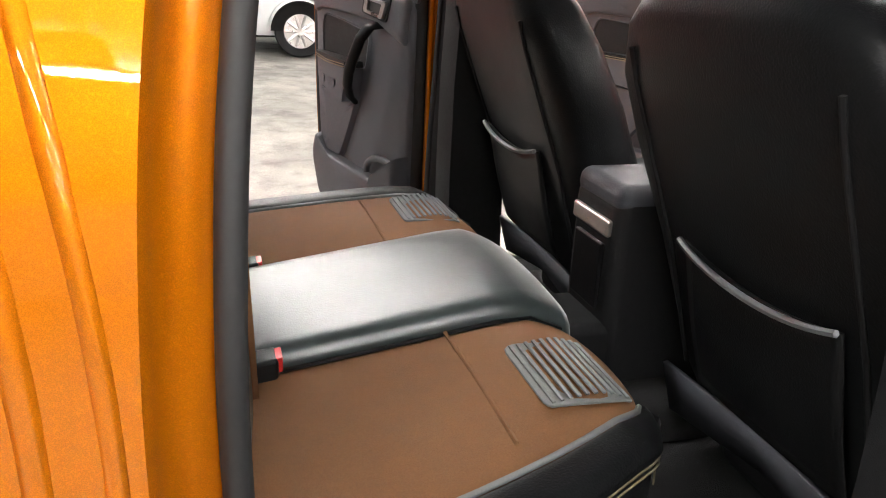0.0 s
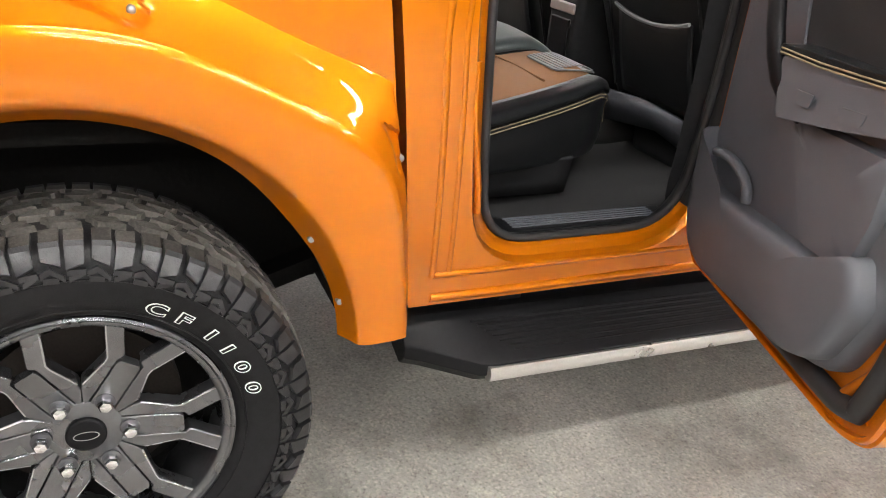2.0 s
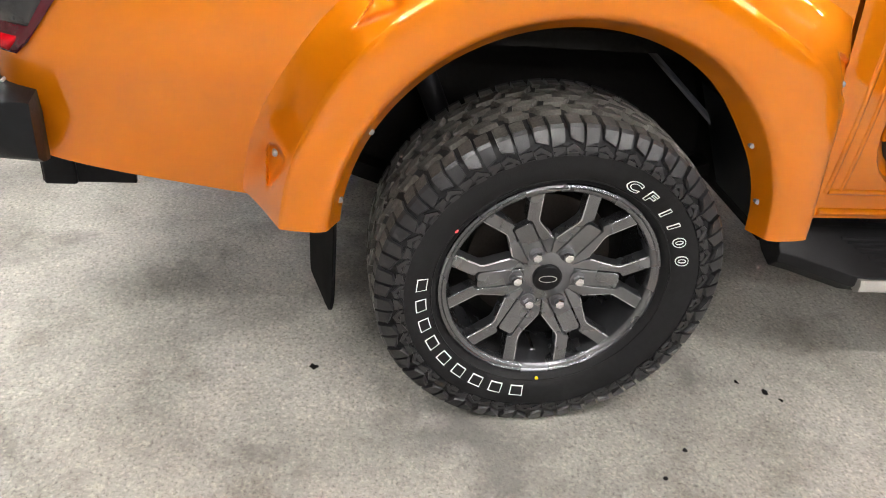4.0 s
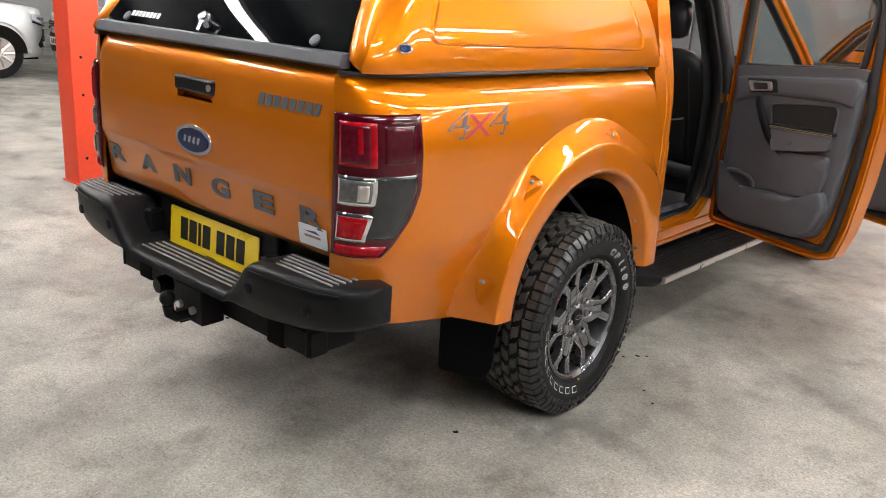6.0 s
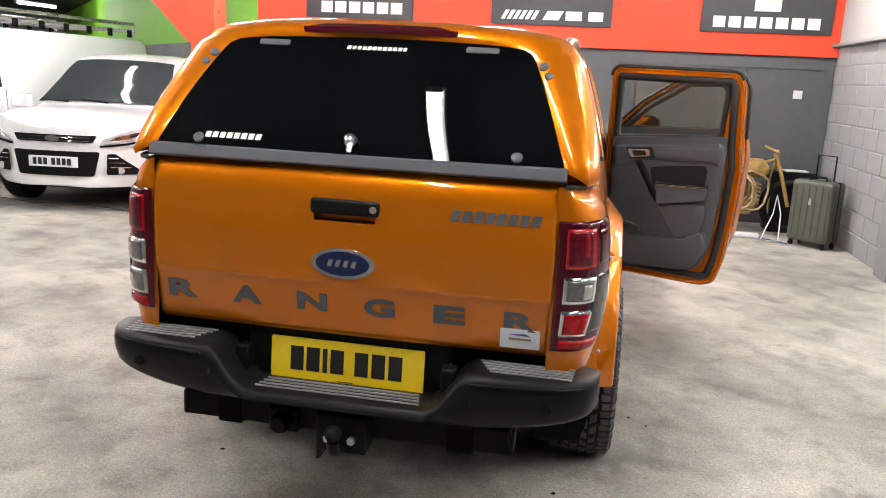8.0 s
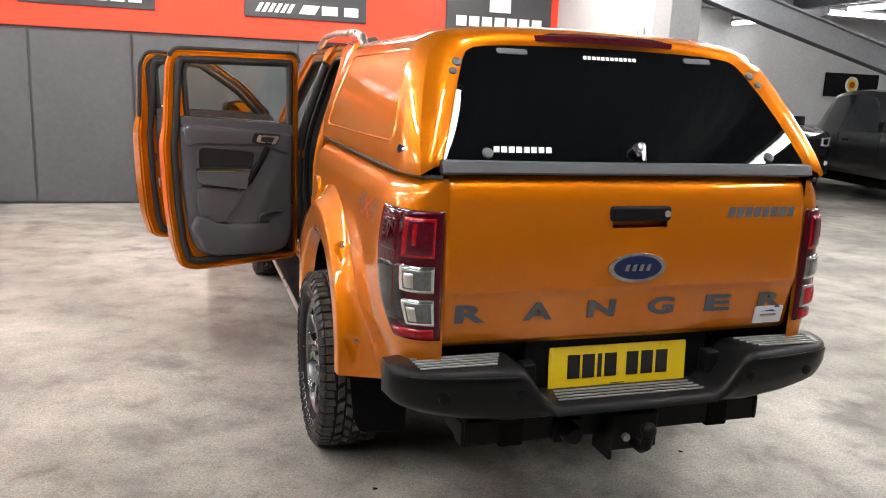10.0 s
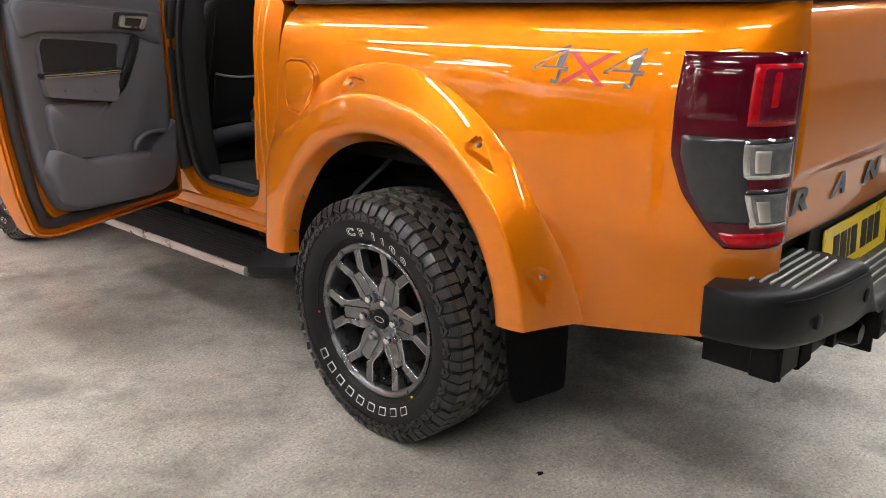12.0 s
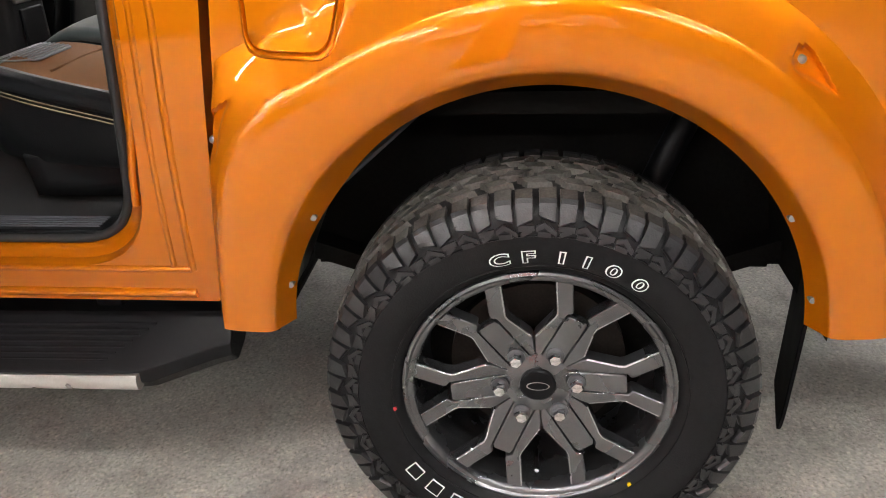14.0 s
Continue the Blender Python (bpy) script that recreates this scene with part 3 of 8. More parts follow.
for rr, yo, m in ((0.20, 12.452, SIGNWHITE), (0.14, 12.447, PLATEYEL), (0.08, 12.442, DECALRED)):
    v, f = tube_vf([(13.9, 12.46, 1.98), (13.9, yo, 1.98)], rr, 24)
    raw("emblem_disc", v, f, m, poster, 30)


def column(x, y, knee=0, size=0.27):
    """A red painted square steel column with a base plate; knee: a diagonal haunch to that side."""
    ob = empty("steel_column", (x, y, 0))
    tagged(ob, "bright red painted square steel column on a base plate", "column", "red columns")
    box("shaft", (0, 0, CEIL / 2), (size, size, CEIL), REDSTEEL, ob, 0.012)
    box("base_plate", (0, 0, 0.006), (size + 0.02, size + 0.02, 0.012), REDSTEEL, ob, 0.003)
    for k in range(7):
        v, f = tube_vf([(size / 2 - 0.004, -0.04, 0.2 + 0.37 * k + 0.1 * (k % 2)), (size / 2 + 0.002, -0.04, 0.2 + 0.37 * k + 0.1 * (k % 2))], 0.011, 8)
        raw("bolt_hole", v, f, SATINBLACK, ob)
    if knee:
        V, F = plate_vf([(size * 0.49 * knee, 1.83), (size * 0.6 * knee, 1.83), (1.25 * knee, 2.93), (1.25 * knee, CEIL - 0.02), (size * 0.49 * knee, CEIL - 0.02)], [], lambda a, b, c: (a, -size * 0.48 + c, b), size * 0.96)
        raw("haunch", V, F, REDSTEEL, ob, 0, bevel=0.008)
    return ob


column(-3.65, 0.21, 0, 0.23)
column(-3.32, 4.45, -1, 0.27)

# timber rack against the far wall
timber_rack = empty("timber_rack", (-22.6, 13.6, 0))
tagged(timber_rack, "steel rack stacked with pale sawn timber slats", "rack")
for x in (-0.5, 0.5):
    for y in (-1.6, 1.6):
        box("upright", (x, y, 1.3), (0.08, 0.08, 2.6), STEEL, timber_rack, 0.004)
for z in (1.1, 2.1):
    box("shelf", (0, 0, z), (1.1, 3.3, 0.05), STEEL, timber_rack, 0.004)
    for k in range(7):
        box("timber_slat", (0.1, 0.05 * (k % 2), z + 0.06 + 0.085 * k), (0.9, 3.2 - 0.2 * (k % 3), 0.045), BROWNPLY, timber_rack, 0.005)


SCREW = simple("dull_screw_head", (0.30, 0.30, 0.31), 0.4, 0.8, noise_scale=60, amount=0.2)
# ---- the pickup: origin under its rear axle, nose to +y ----
truck = empty("pickup_truck")
tagged(truck, "orange double-cab pickup with hard canopy and all four doors open", "pickup truck")
ZP = [0.44, 0.55, 0.70, 0.785, 0.803, 0.95, 1.10, 1.20, 1.26, 1.295, 1.31]
XP = [0.712, 0.744, 0.786, 0.810, 0.8165, 0.820, 0.818, 0.806, 0.785, 0.755, 0.715]


# the flank's section, with its kinks eased out
TZ = frange(0.40, 1.34, 470)
TX = [sum(smoothlerp(z + d, ZP, XP) for d in frange(-0.022, 0.022, 8)) / 9 for z in TZ]


def side_half(z):
    return lerp(z, TZ, TX)


BED_Y = 0.546


def bed_point(u, z, s, out=0.0):
    """The box side: u runs from the cab gap (0) straight back (1) and round the rear corner (2)."""
    w = side_half(z)
    if u <= 1:
        p, n = (w, BED_Y - (BED_Y + 0.80) * u - (z - 0.85) * 0.11 * max(0, 1 - 3 * u)), (1, 0)
    else:
        a = (u - 1) * math.pi / 2
        e = 2 / 2.6
        ca, sa = max(math.cos(a), 0), max(math.sin(a), 0)
        p = (0.655 + (w - 0.655) * ca**e, -0.80 - 0.30 * sa**e)
        n = (max(ca, 1e-3) ** (2 - e) / max(w - 0.655, 0.05), -max(sa, 1e-3) ** (2 - e) / 0.30)
        k = math.hypot(*n)
        n = (n[0] / k, n[1] / k)
    return (s * (p[0] + n[0] * out), p[1] + n[1] * out, z)


def bed_bottom(y):
    return lerp(y, [-1.10, -0.62, -0.4, 0.2, 0.6], [0.60, 0.50, 0.47, 0.47, 0.495])


ARCH_Y, ARCH_Z, ARCH_R = -0.005, 0.48, 0.468


def bed_side(s):
    us = frange(0, 1, 56) + [1 + k / 14 for k in range(1, 15)]
    vs = frange(0, 1, 64)

    def at(u, t):
        y = bed_point(u, 1.0, 1)[1]
        z0 = bed_bottom(y)
        return bed_point(u, z0 + (1.31 - z0) * t, s)

    P = [[at(u, t) for t in vs] for u in us]

    def keep(i, j):
        c = [(P[a][b][1], P[a][b][2]) for a in (i, i + 1) for b in (j, j + 1)]
        y, z = sum(p[0] for p in c) / 4, sum(p[1] for p in c) / 4
        return math.hypot(y - ARCH_Y, z - ARCH_Z) > 0.545 and not (abs(y) < 0.545 and z < ARCH_Z)

    v, f = grid_vf(at, us, vs, keep)
    ob = raw("bed_side", v, f, ORANGE, truck, 60, thick=0.0)
    # inward return along the top rail
    v, f = grid_vf(lambda u, t: bed_point(u, 1.31 + 0.004 * t, s, -0.12 * t), us, [0, 0.3, 1])
    raw("bed_rail", v, f, ORANGE, truck, 60)
    # front end of the box, facing the cab
    v, f = grid_vf(lambda z, t: (s * (side_half(z) - t), BED_Y - (z - 0.85) * 0.11 - 0.006 * min(1, t / 0.02), z), frange(0.47, 1.31, 20), [0, 0.02, 0.3, 0.7])
    raw("bed_front", v, f, ORANGE, truck, 60)
    return ob


# flare section: distance past the arch edge, and how far it stands out from the wheel's side
FL_T = [-0.02, 0.0, 0.006, 0.03, 0.07, 0.115, 0.15, 0.172, 0.182]
FL_X = [0.835, 0.870, 0.882, 0.889, 0.889, 0.879, 0.862, 0.843, 0.815]


# sunken screw pockets: angle of the screw, and which way its tail runs
POCKETS = [(33, 1), (78, 1), (128, 1), (164, 1)]


def arch_stretch(a):
    """How much wider the flare grows over the crown and towards the cab."""
    return 1 + 0.16 * max(0, math.sin(radians(a))) ** 2 + 0.5 * math.exp(-(((a - 36) / 15) ** 2))


def arch_point(a, t, s):
    """a in degrees round the arch, 0 at the front foot, 180 at the rear foot; t past its edge."""
    ar = radians(a)
    r = ARCH_R + t * arch_stretch(a)
    y, z = ARCH_Y + r * math.cos(ar), ARCH_Z + r * math.sin(ar)
    if a < 0:
        y, z = ARCH_Y + (ARCH_R + t), ARCH_Z - 0.0052 * -a
        y -= 0.0012 * -a
    if a > 180:
        y, z = ARCH_Y - (ARCH_R + t), ARCH_Z - 0.0035 * (a - 180)
        y += 0.0006 * (a - 180)
    y = min(y, BED_Y - 0.11 * (z - 0.85) - 0.004)
    x = smoothlerp(t, FL_T, FL_X)
    if t > 0.1:
        k = (t - 0.1) / 0.082
        x = x * (1 - k) + k * (side_half(max(z, 0.5)) - 0.004)
    for ai, way in POCKETS:
        da, dt = radians(a - ai) * (ARCH_R + 0.13) * way, t - 0.128
        inside = 0.019 - math.hypot(da, dt) if da < 0 else 0.019 * (1 - da / 0.085) - abs(dt)
        k = min(1, max(0, inside / 0.005))
        x -= 0.015 * k * k * (3 - 2 * k)
    if a > 180:
        x -= 0.0014 * (a - 180)
    if a < 0:
        x -= 0.0016 * -a
    return (s * x, y, z)


def flare(s):
    an = frange(2.0, 177, 230)
    v, f = grid_vf(lambda a, t: arch_point(a, t, s), an, [-0.02, -0.008, 0, 0.003, 0.008, 0.018, 0.03, 0.05, 0.07, 0.09] + frange(0.100, 0.156, 23) + [0.163, 0.174, 0.182])
    fl = raw("wheel_arch_flare", v, f, ORANGE, truck, 50)
    # pale screws in the pockets
    for a, way in POCKETS:
        p = Vector(arch_point(a, 0.128, s))
        v, f = tube_vf([p - Vector((s * 0.01, 0, 0)), p + Vector((s * 0.004, 0, 0)), p + Vector((s * 0.007, 0, 0))], [0.007, 0.007, 0.004], 12)
        raw("screw", v, f, SCREW, fl, 50)
    # inner lip screws
    for a in (12, 30, 150, 170):
        p = Vector(arch_point(a, -0.012, s))
        v, f = tube_vf([p + Vector((-s * 0.01, 0, 0)), p + Vector((s * 0.004, 0, 0))], 0.006, 8)
        raw("lip_screw", v, f, SCREW, fl, 50)
    # liner: dark half barrel behind the flare
    v, f = grid_vf(lambda a, t: (s * (0.845 - 0.42 * t), ARCH_Y + (ARCH_R + 0.02) * math.cos(radians(a)), max(0.475, ARCH_Z + (ARCH_R + 0.02) * math.sin(radians(a)))), frange(-10, 184, 40), frange(0, 1, 6))
    raw("arch_liner", v, f, UNDER, truck, 60)
    v, f = plate_vf([(ARCH_Y + 0.50 * math.cos(radians(a)), ARCH_Z + 0.50 * math.sin(radians(a))) for a in frange(0, 180, 24)] + [(-0.50, 0.42), (0.50, 0.42)], [], lambda a, b, c: (s * (0.45 - c), a, b), 0.02)
    raw("arch_back", v, f, UNDER, truck, 30)
    # splash guard behind the wheel, and one strip ahead of it
    V, F = plate_vf(rounded([(0.60, 0.225), (0.775, 0.225), (0.80, 0.28), (0.818, 0.44), (0.825, 0.53), (0.60, 0.56)], 0.02, 3), [], lambda a, b, c: (s * a, -0.505 - c + 0.24 * (a - 0.62) + 0.03 * (0.47 - b), b), 0.008)
    raw("mud_flap", V, F, FLAP, truck, 20, bevel=0.006)
    V, F = plate_vf([(0.60, 0.475), (0.83, 0.475), (0.845, 0.75), (0.60, 0.75)], [], lambda a, b, c: (s * a, 0.49 + c - 0.6 * max(0, b - 0.55), b), 0.012)
    raw("liner_strip", V, F, PLASTIC, truck, 20)


def tail_lamp(s):
    """Wrap-round lamp on the rear corner; lens cells stand on a dark red body."""
    ZT, ZB = 1.212, 0.806

    def front_u(z):
        y = lerp(z, [0.80, 0.83, 0.92, 1.0, 1.10, 1.215], [-1.03, -1.0, -0.935, -0.905, -0.905, -0.912])
        k = min(1, max(0, (-0.80 - y) / 0.30)) ** (2.6 / 2)
        return 1 + math.asin(k) / (math.pi / 2)

    def patch(z0, z1, t0, t1, out, nz=10, nt=12):
        rows = []
        def fn(t, z):
            u0, u1 = front_u(z), 1.985
            edge = min(z - z0, z1 - z, (t - t0) * 0.28, (t1 - t) * 0.28)
            o = out - 0.006 * max(0, 1 - edge / 0.010) ** 2
            return bed_point(u0 + (u1 - u0) * t, z, s, o)
        zz = [z0, z0 + 0.004] + frange(z0 + 0.01, z1 - 0.01, nz) + [z1 - 0.004, z1]
        tt = [t0, t0 + 0.012] + frange(t0 + 0.03, t1 - 0.03, nt) + [t1 - 0.012, t1]
        return grid_vf(fn, tt, zz)

    v, f = patch(ZB, ZT, 0, 1, 0.012, 24, 16)
    body = raw("tail_lamp", v, f, DEEPRED, truck, 70, "wrap-round tail lamp with red, smoked and clear lenses")
    v, f = patch(0.862, 1.045, 0.055, 0.50, 0.0165)
    raw("smoked_lens", v, f, GREYGLASS, body, 70)
    v, f = patch(1.066, 1.192, 0.46, 0.915, 0.0165)
    raw("brake_lens", v, f, REDLENS, body, 70)
    v, f = patch(1.072, 1.186, 0.525, 0.897, 0.0185)
    raw("tail_lens", v, f, TAILRED, body, 70)
    v, f = patch(1.100, 1.180, 0.60, 0.70, 0.0200, 4, 4)
    raw("bulb_reflector", v, f, REDLENS, body, 70)
    v, f = patch(1.075, 1.185, 0.07, 0.40, 0.0150)
    raw("side_lens", v, f, DEEPRED, body, 70)
    for z0, z1, m in ((0.955, 1.045, CLEARLENS), (0.85, 0.94, REDLENS if s > 0 else CLEARLENS)):
        v, f = patch(z0 + 0.003, z1 - 0.003, 0.44, 0.915, 0.018)
        raw("lens_surround", v, f, CHROME, body, 70)
        v, f = patch(z0 + 0.011, z1 - 0.011, 0.50, 0.885, 0.0215)
        raw("lens", v, f, m, body, 70)
        v, f = patch(z0 + 0.016, z1 - 0.022, 0.53, 0.68, 0.024, 4, 4)
        raw("bulb_reflector", v, f, REDLENS if m is REDLENS else SATIN, body, 70)
        for k in range(4):
            z = z0 + 0.024 + k * 0.012
            v, f = patch(z, z + 0.003, 0.54, 0.67, 0.0255, 2, 4)
            raw("lens_flute", v, f, CHROME if m is not REDLENS else TAILRED, body, 70)
    v, f = patch(0.811, 0.843, 0.10, 0.90, 0.0175, 4, 12)
    raw("reflector_strip", v, f, REDLENS, body, 70)
    for k in range(4):
        v, f = patch(1.078, 1.182, 0.735 + 0.042 * k, 0.747 + 0.042 * k, 0.0198, 6, 2)
        raw("lens_rib", v, f, DEEPRED, body, 70)
    for k in range(7):
        v, f = patch(0.878 + 0.022 * k, 0.882 + 0.022 * k, 0.09, 0.42, 0.0185, 2, 8)
        raw("lens_flute", v, f, FLUTE, body, 70)


for s in (1, -1):
    bed_side(s)
    flare(s)
    tail_lamp(s)
# box floor, and a black strip standing in for shade in the cab gap
for s in (1, -1):
    v, f = loft_vf([[(s * a, BED_Y - (z - 0.85) * 0.11 + b, z) for a, b in ((0.65, 0.001), (0.75, 0.001), (0.75, 0.020), (0.65, 0.020))] for z in (0.50, 0.85, 1.30)])
    raw("cab_gap", v, f, SATINBLACK, truck, 0)
box("bed_floor", (0, -0.25, 0.86), (1.40, 1.66, 0.04), UNDER, truck)
box("chassis_rail", (0.40, 0.6, 0.50), (0.09, 3.4, 0.16), UNDER, truck, 0.01)
box("chassis_rail", (-0.40, 0.6, 0.50), (0.09, 3.4, 0.16), UNDER, truck, 0.01)


# ---- tailgate ----
def gate_y(x, z):
    y = smoothlerp(z, [0.772, 0.79, 0.86, 0.91, 0.935, 0.965, 1.10, 1.24, 1.29, 1.318], [-1.072, -1.088, -1.099, -1.105, -1.111, -1.121, -1.122, -1.112, -1.098, -1.07])
    e = 0.668 - abs(x)
    y += 0.020 * max(0, 1 - e / 0.02) ** 2 - 0.010 * (1 - (x / 0.67) ** 2)
    return y + 0.010


xs = [-0.668, -0.664, -0.658, -0.65] + frange(-0.64, 0.64, 64) + [0.65, 0.658, 0.664, 0.668]
zs = frange(0.772, 0.80, 5) + frange(0.81, 0.92, 10) + frange(0.925, 0.975, 12) + frange(0.99, 1.28, 26) + frange(1.285, 1.318, 7)
hx, hz0, hz1 = 0.118, 1.148, 1.228
v, f = grid_vf(lambda x, z: (x, gate_y(x, z), z), xs, zs, lambda i, j: not (abs((xs[i] + xs[i + 1]) / 2) < hx - 0.012 and hz0 + 0.01 < (zs[j] + zs[j + 1]) / 2 < hz1 - 0.008))
gate = raw("tailgate", v, f, ORANGE, truck, 40, "orange tailgate with spaced capital lettering")
box("gate_shell", (0, -1.05, 1.04), (1.30, 0.05, 0.52), SATINBLACK, gate, 0.01)
# black box stands in for the shade in the slots round the gate
box("gap_shadow", (0, -1.03, 1.04), (1.37, 0.03, 0.56), SATINBLACK, gate)
# handle in its scoop
V = [(-hx, gate_y(0, 1.23) + 0.004, 1.23), (hx, gate_y(0, 1.23) + 0.004, 1.23), (hx, gate_y(0, 1.15) + 0.004, 1.148), (-hx, gate_y(0, 1.15) + 0.004, 1.148)]
W = [(x * 0.94, -1.088, 1.19 + (z - 1.19) * 0.72) for x, y, z in V]
scoop = raw("handle_scoop", V + W, [(0, 1, 5, 4), (1, 2, 6, 5), (2, 3, 7, 6), (3, 0, 4, 7), (4, 5, 6, 7)], ORANGE, gate, 20)
box("handle", (0, -1.101, 1.203), (0.226, 0.05, 0.050), PLASTIC, gate, 0.012, "black plastic pull handle", 3)
v, f = tube_vf([(0.094, -1.118, 1.203), (0.094, -1.130, 1.203)], 0.011, 14)
raw("lock_barrel", v, f, SATIN, gate, 40)
# oval badge
def oval(rx, rz, y0, y1, material, name, par, z=1.025, n=36):
    V, F = plate_vf([(rx * math.cos(k * math.tau / n), rz * math.sin(k * math.tau / n)) for k in range(n)], [], lambda a, b, c: (a, y0 - c, z + b), y0 - y1)
    return raw(name, V, F, material, par, 40, bevel=0.003)
oval(0.106, 0.050, -1.100, -1.128, CHROME, "badge_rim", gate)
oval(0.088, 0.039, -1.120, -1.131, BLUE, "badge_field", gate)
for k in range(4):
    V, F = plate_vf([(-0.05 + 0.026 * k, -0.010), (-0.036 + 0.026 * k, -0.012), (-0.030 + 0.026 * k, 0.012), (-0.044 + 0.026 * k, 0.010)], [], lambda a, b, c: (a, -1.1315 - c, 1.026 + b), 0.001)
    raw("badge_mark", V, F, CHROME, gate, 0)
# capital letters spread across the gate
for ch, xc in zip("RANGER", (-0.565, -0.335, -0.108, 0.118, 0.345, 0.568)):
    tv, tf = text_vf(ch, 0.080, 0.0015, 0.0032)
    x0, x1 = min(p[0] for p in tv), max(p[0] for p in tv)
    k = 0.102 / (x1 - x0)
    V = [(xc + (p[0] - (x0 + x1) / 2) * k, gate_y(xc, 0.86 + p[1]) - 0.0025 - p[2], 0.858 + p[1]) for p in tv]
    raw("letter", V, tf, DECAL, gate, 0)
# slanted model lettering as bars
for k in range(8):
    x = 0.335 + 0.035 * k
    V, F = plate_vf([(x, 1.188), (x + 0.026, 1.188), (x + 0.034, 1.222), (x + 0.008, 1.222)], [], lambda a, b, c: (a, gate_y(a, b) - 0.001 - c, b), 0.0015)
    raw("lettering_bar", V, F, DECAL, gate, 0)
# dealer sticker
V, F = plate_vf(rounded(rect(0.508, 0.797, 0.632, 0.862), 0.006), [], lambda a, b, c: (a, gate_y(a, b) - 0.004 - c, b), 0.001)
st = raw("sticker", V, F, STICKER, gate, 0, "white sticker with a blue swoosh")
V, F = plate_vf([(0.53, 0.842), (0.585, 0.848), (0.605, 0.838), (0.58, 0.840)], [], lambda a, b, c: (a, gate_y(a, b) - 0.0055 - c, b), 0.0006)
raw("sticker_mark", V, F, ROPEBLUE, st, 0)
V, F = plate_vf(rect(0.535, 0.825, 0.605, 0.832), [], lambda a, b, c: (a, gate_y(a, b) - 0.0055 - c, b), 0.0006)
raw("sticker_mark", V, F, BROWNPLY, st, 0)

# ---- rear bumper ----
def bump_ring(x):
    ax = abs(x)
    k = lerp(ax, [0, 0.30, 0.34, 0.40, 0.43, 1], [0, 0, 0.22, 0.85, 1, 1])
    T = 0.600 + 0.135 * k
    F = lerp(ax, [0, 0.3, 0.45, 0.65, 0.74, 0.79, 0.815, 0.825], [1.225, 1.222, 1.222, 1.208, 1.185, 1.155, 1.12, 1.09])
    B = lerp(ax, [0, 0.30, 0.45, 0.60, 0.72, 0.80, 0.825], [0.545, 0.545, 0.545, 0.560, 0.580, 0.60, 0.62])
    if ax > 0.78:
        T -= 0.006 * (ax - 0.78) / 0.04
    yb = -1.01 if ax > 0.74 else -1.045
    return [(x, yb, T), (x, -F + 0.06, T + 0.002), (x, -F + 0.025, T), (x, -F + 0.008, T - 0.008), (x, -F, T - 0.03), (x, -F + 0.002, (T + B) / 2), (x, -F + 0.018, B + 0.03), (x, -F + 0.05, B + 0.006), (x, min(-F + 0.12, yb - 0.004), B), (x, yb, B)]


bx = [-0.825, -0.818, -0.805, -0.785, -0.76, -0.73, -0.68, -0.6, -0.5, -0.44, -0.42, -0.40, -0.38, -0.36, -0.34, -0.32, -0.30, -0.28, -0.2, 0]
bx = bx + [-x for x in reversed(bx[:-1])]
v, f = loft_vf([bump_ring(x) for x in bx])
bumper = raw("rear_bumper", v, f, PLASTIC, truck, 50, "textured black step bumper with ribbed treads")
for s in (1, -1):
    for k in range(5):
        y = -1.075 - 0.022 * k
        box("tread_rib", (s * (0.60 + 0.004 * k), y, 0.7395), (0.30 - 0.012 * k, 0.0055, 0.006), RIBPALE, bumper, 0.002)
    # side pocket beside the plate
    box("bumper_pocket", (s * 0.352, -1.078, 0.665), (0.05, 0.06, 0.085), SATINBLACK, bumper, 0.01)
    for x in (0.425, 0.672):
        ring = bump_ring(x)
        v, f = tube_vf([(s * x, ring[5][1] + 0.005, 0.652), (s * x, ring[5][1] - 0.004, 0.652), (s * x, ring[5][1] - 0.006, 0.652)], [0.018, 0.018, 0.012], 16)
        raw("parking_sensor", v, f, SATINBLACK, bumper, 40)
    v, f = tube_vf([(s * 0.44, -1.2265, 0.712), (s * 0.6, -1.218, 0.715), (s * 0.72, -1.197, 0.716), (s * 0.775, -1.165, 0.714)], 0.004, 6)
    raw("crease_line", v, f, PLASTIC, bumper, 60)
for k in range(4):
    box("tread_rib", (0, -1.10 - 0.024 * k, 0.6045), (0.52 + 0.01 * k, 0.0055, 0.006), RIBPALE, bumper, 0.002)
box("bumper_filler", (0, -1.00, 0.67), (1.44, 0.05, 0.19), SATINBLACK, bumper, 0.006)
box("plate_backing", (0, -1.036, 0.68), (0.70, 0.03, 0.19), SATINBLACK, bumper, 0.008)
# number plate with plain bars
plate = raw("number_plate", *plate_vf(rounded(rect(-0.264, 0.592, 0.264, 0.741), 0.008), [], lambda a, b, c: (a, -1.055 - c - 0.06 * (0.741 - b), b), 0.004), PLATEYEL, truck, 20, "yellow number plate with black bars for characters")
for x, w in ((-0.172, 0.046), (-0.116, 0.046), (-0.074, 0.016), (-0.032, 0.046), (0.052, 0.046), (0.110, 0.046), (0.168, 0.046)):
    V, F = plate_vf(rect(x - w / 2, 0.630, x + w / 2, 0.712), [], lambda a, b, c: (a, -1.0595 - c - 0.06 * (0.741 - b), b), 0.001)
    raw("plate_bar", V, F, INK, plate, 0)
V, F = plate_vf(rect(-0.03, 0.603, 0.025, 0.606), [], lambda a, b, c: (a, -1.0595 - c - 0.06 * (0.741 - b), b), 0.0008)
raw("plate_bar", V, F, INK, plate, 0)
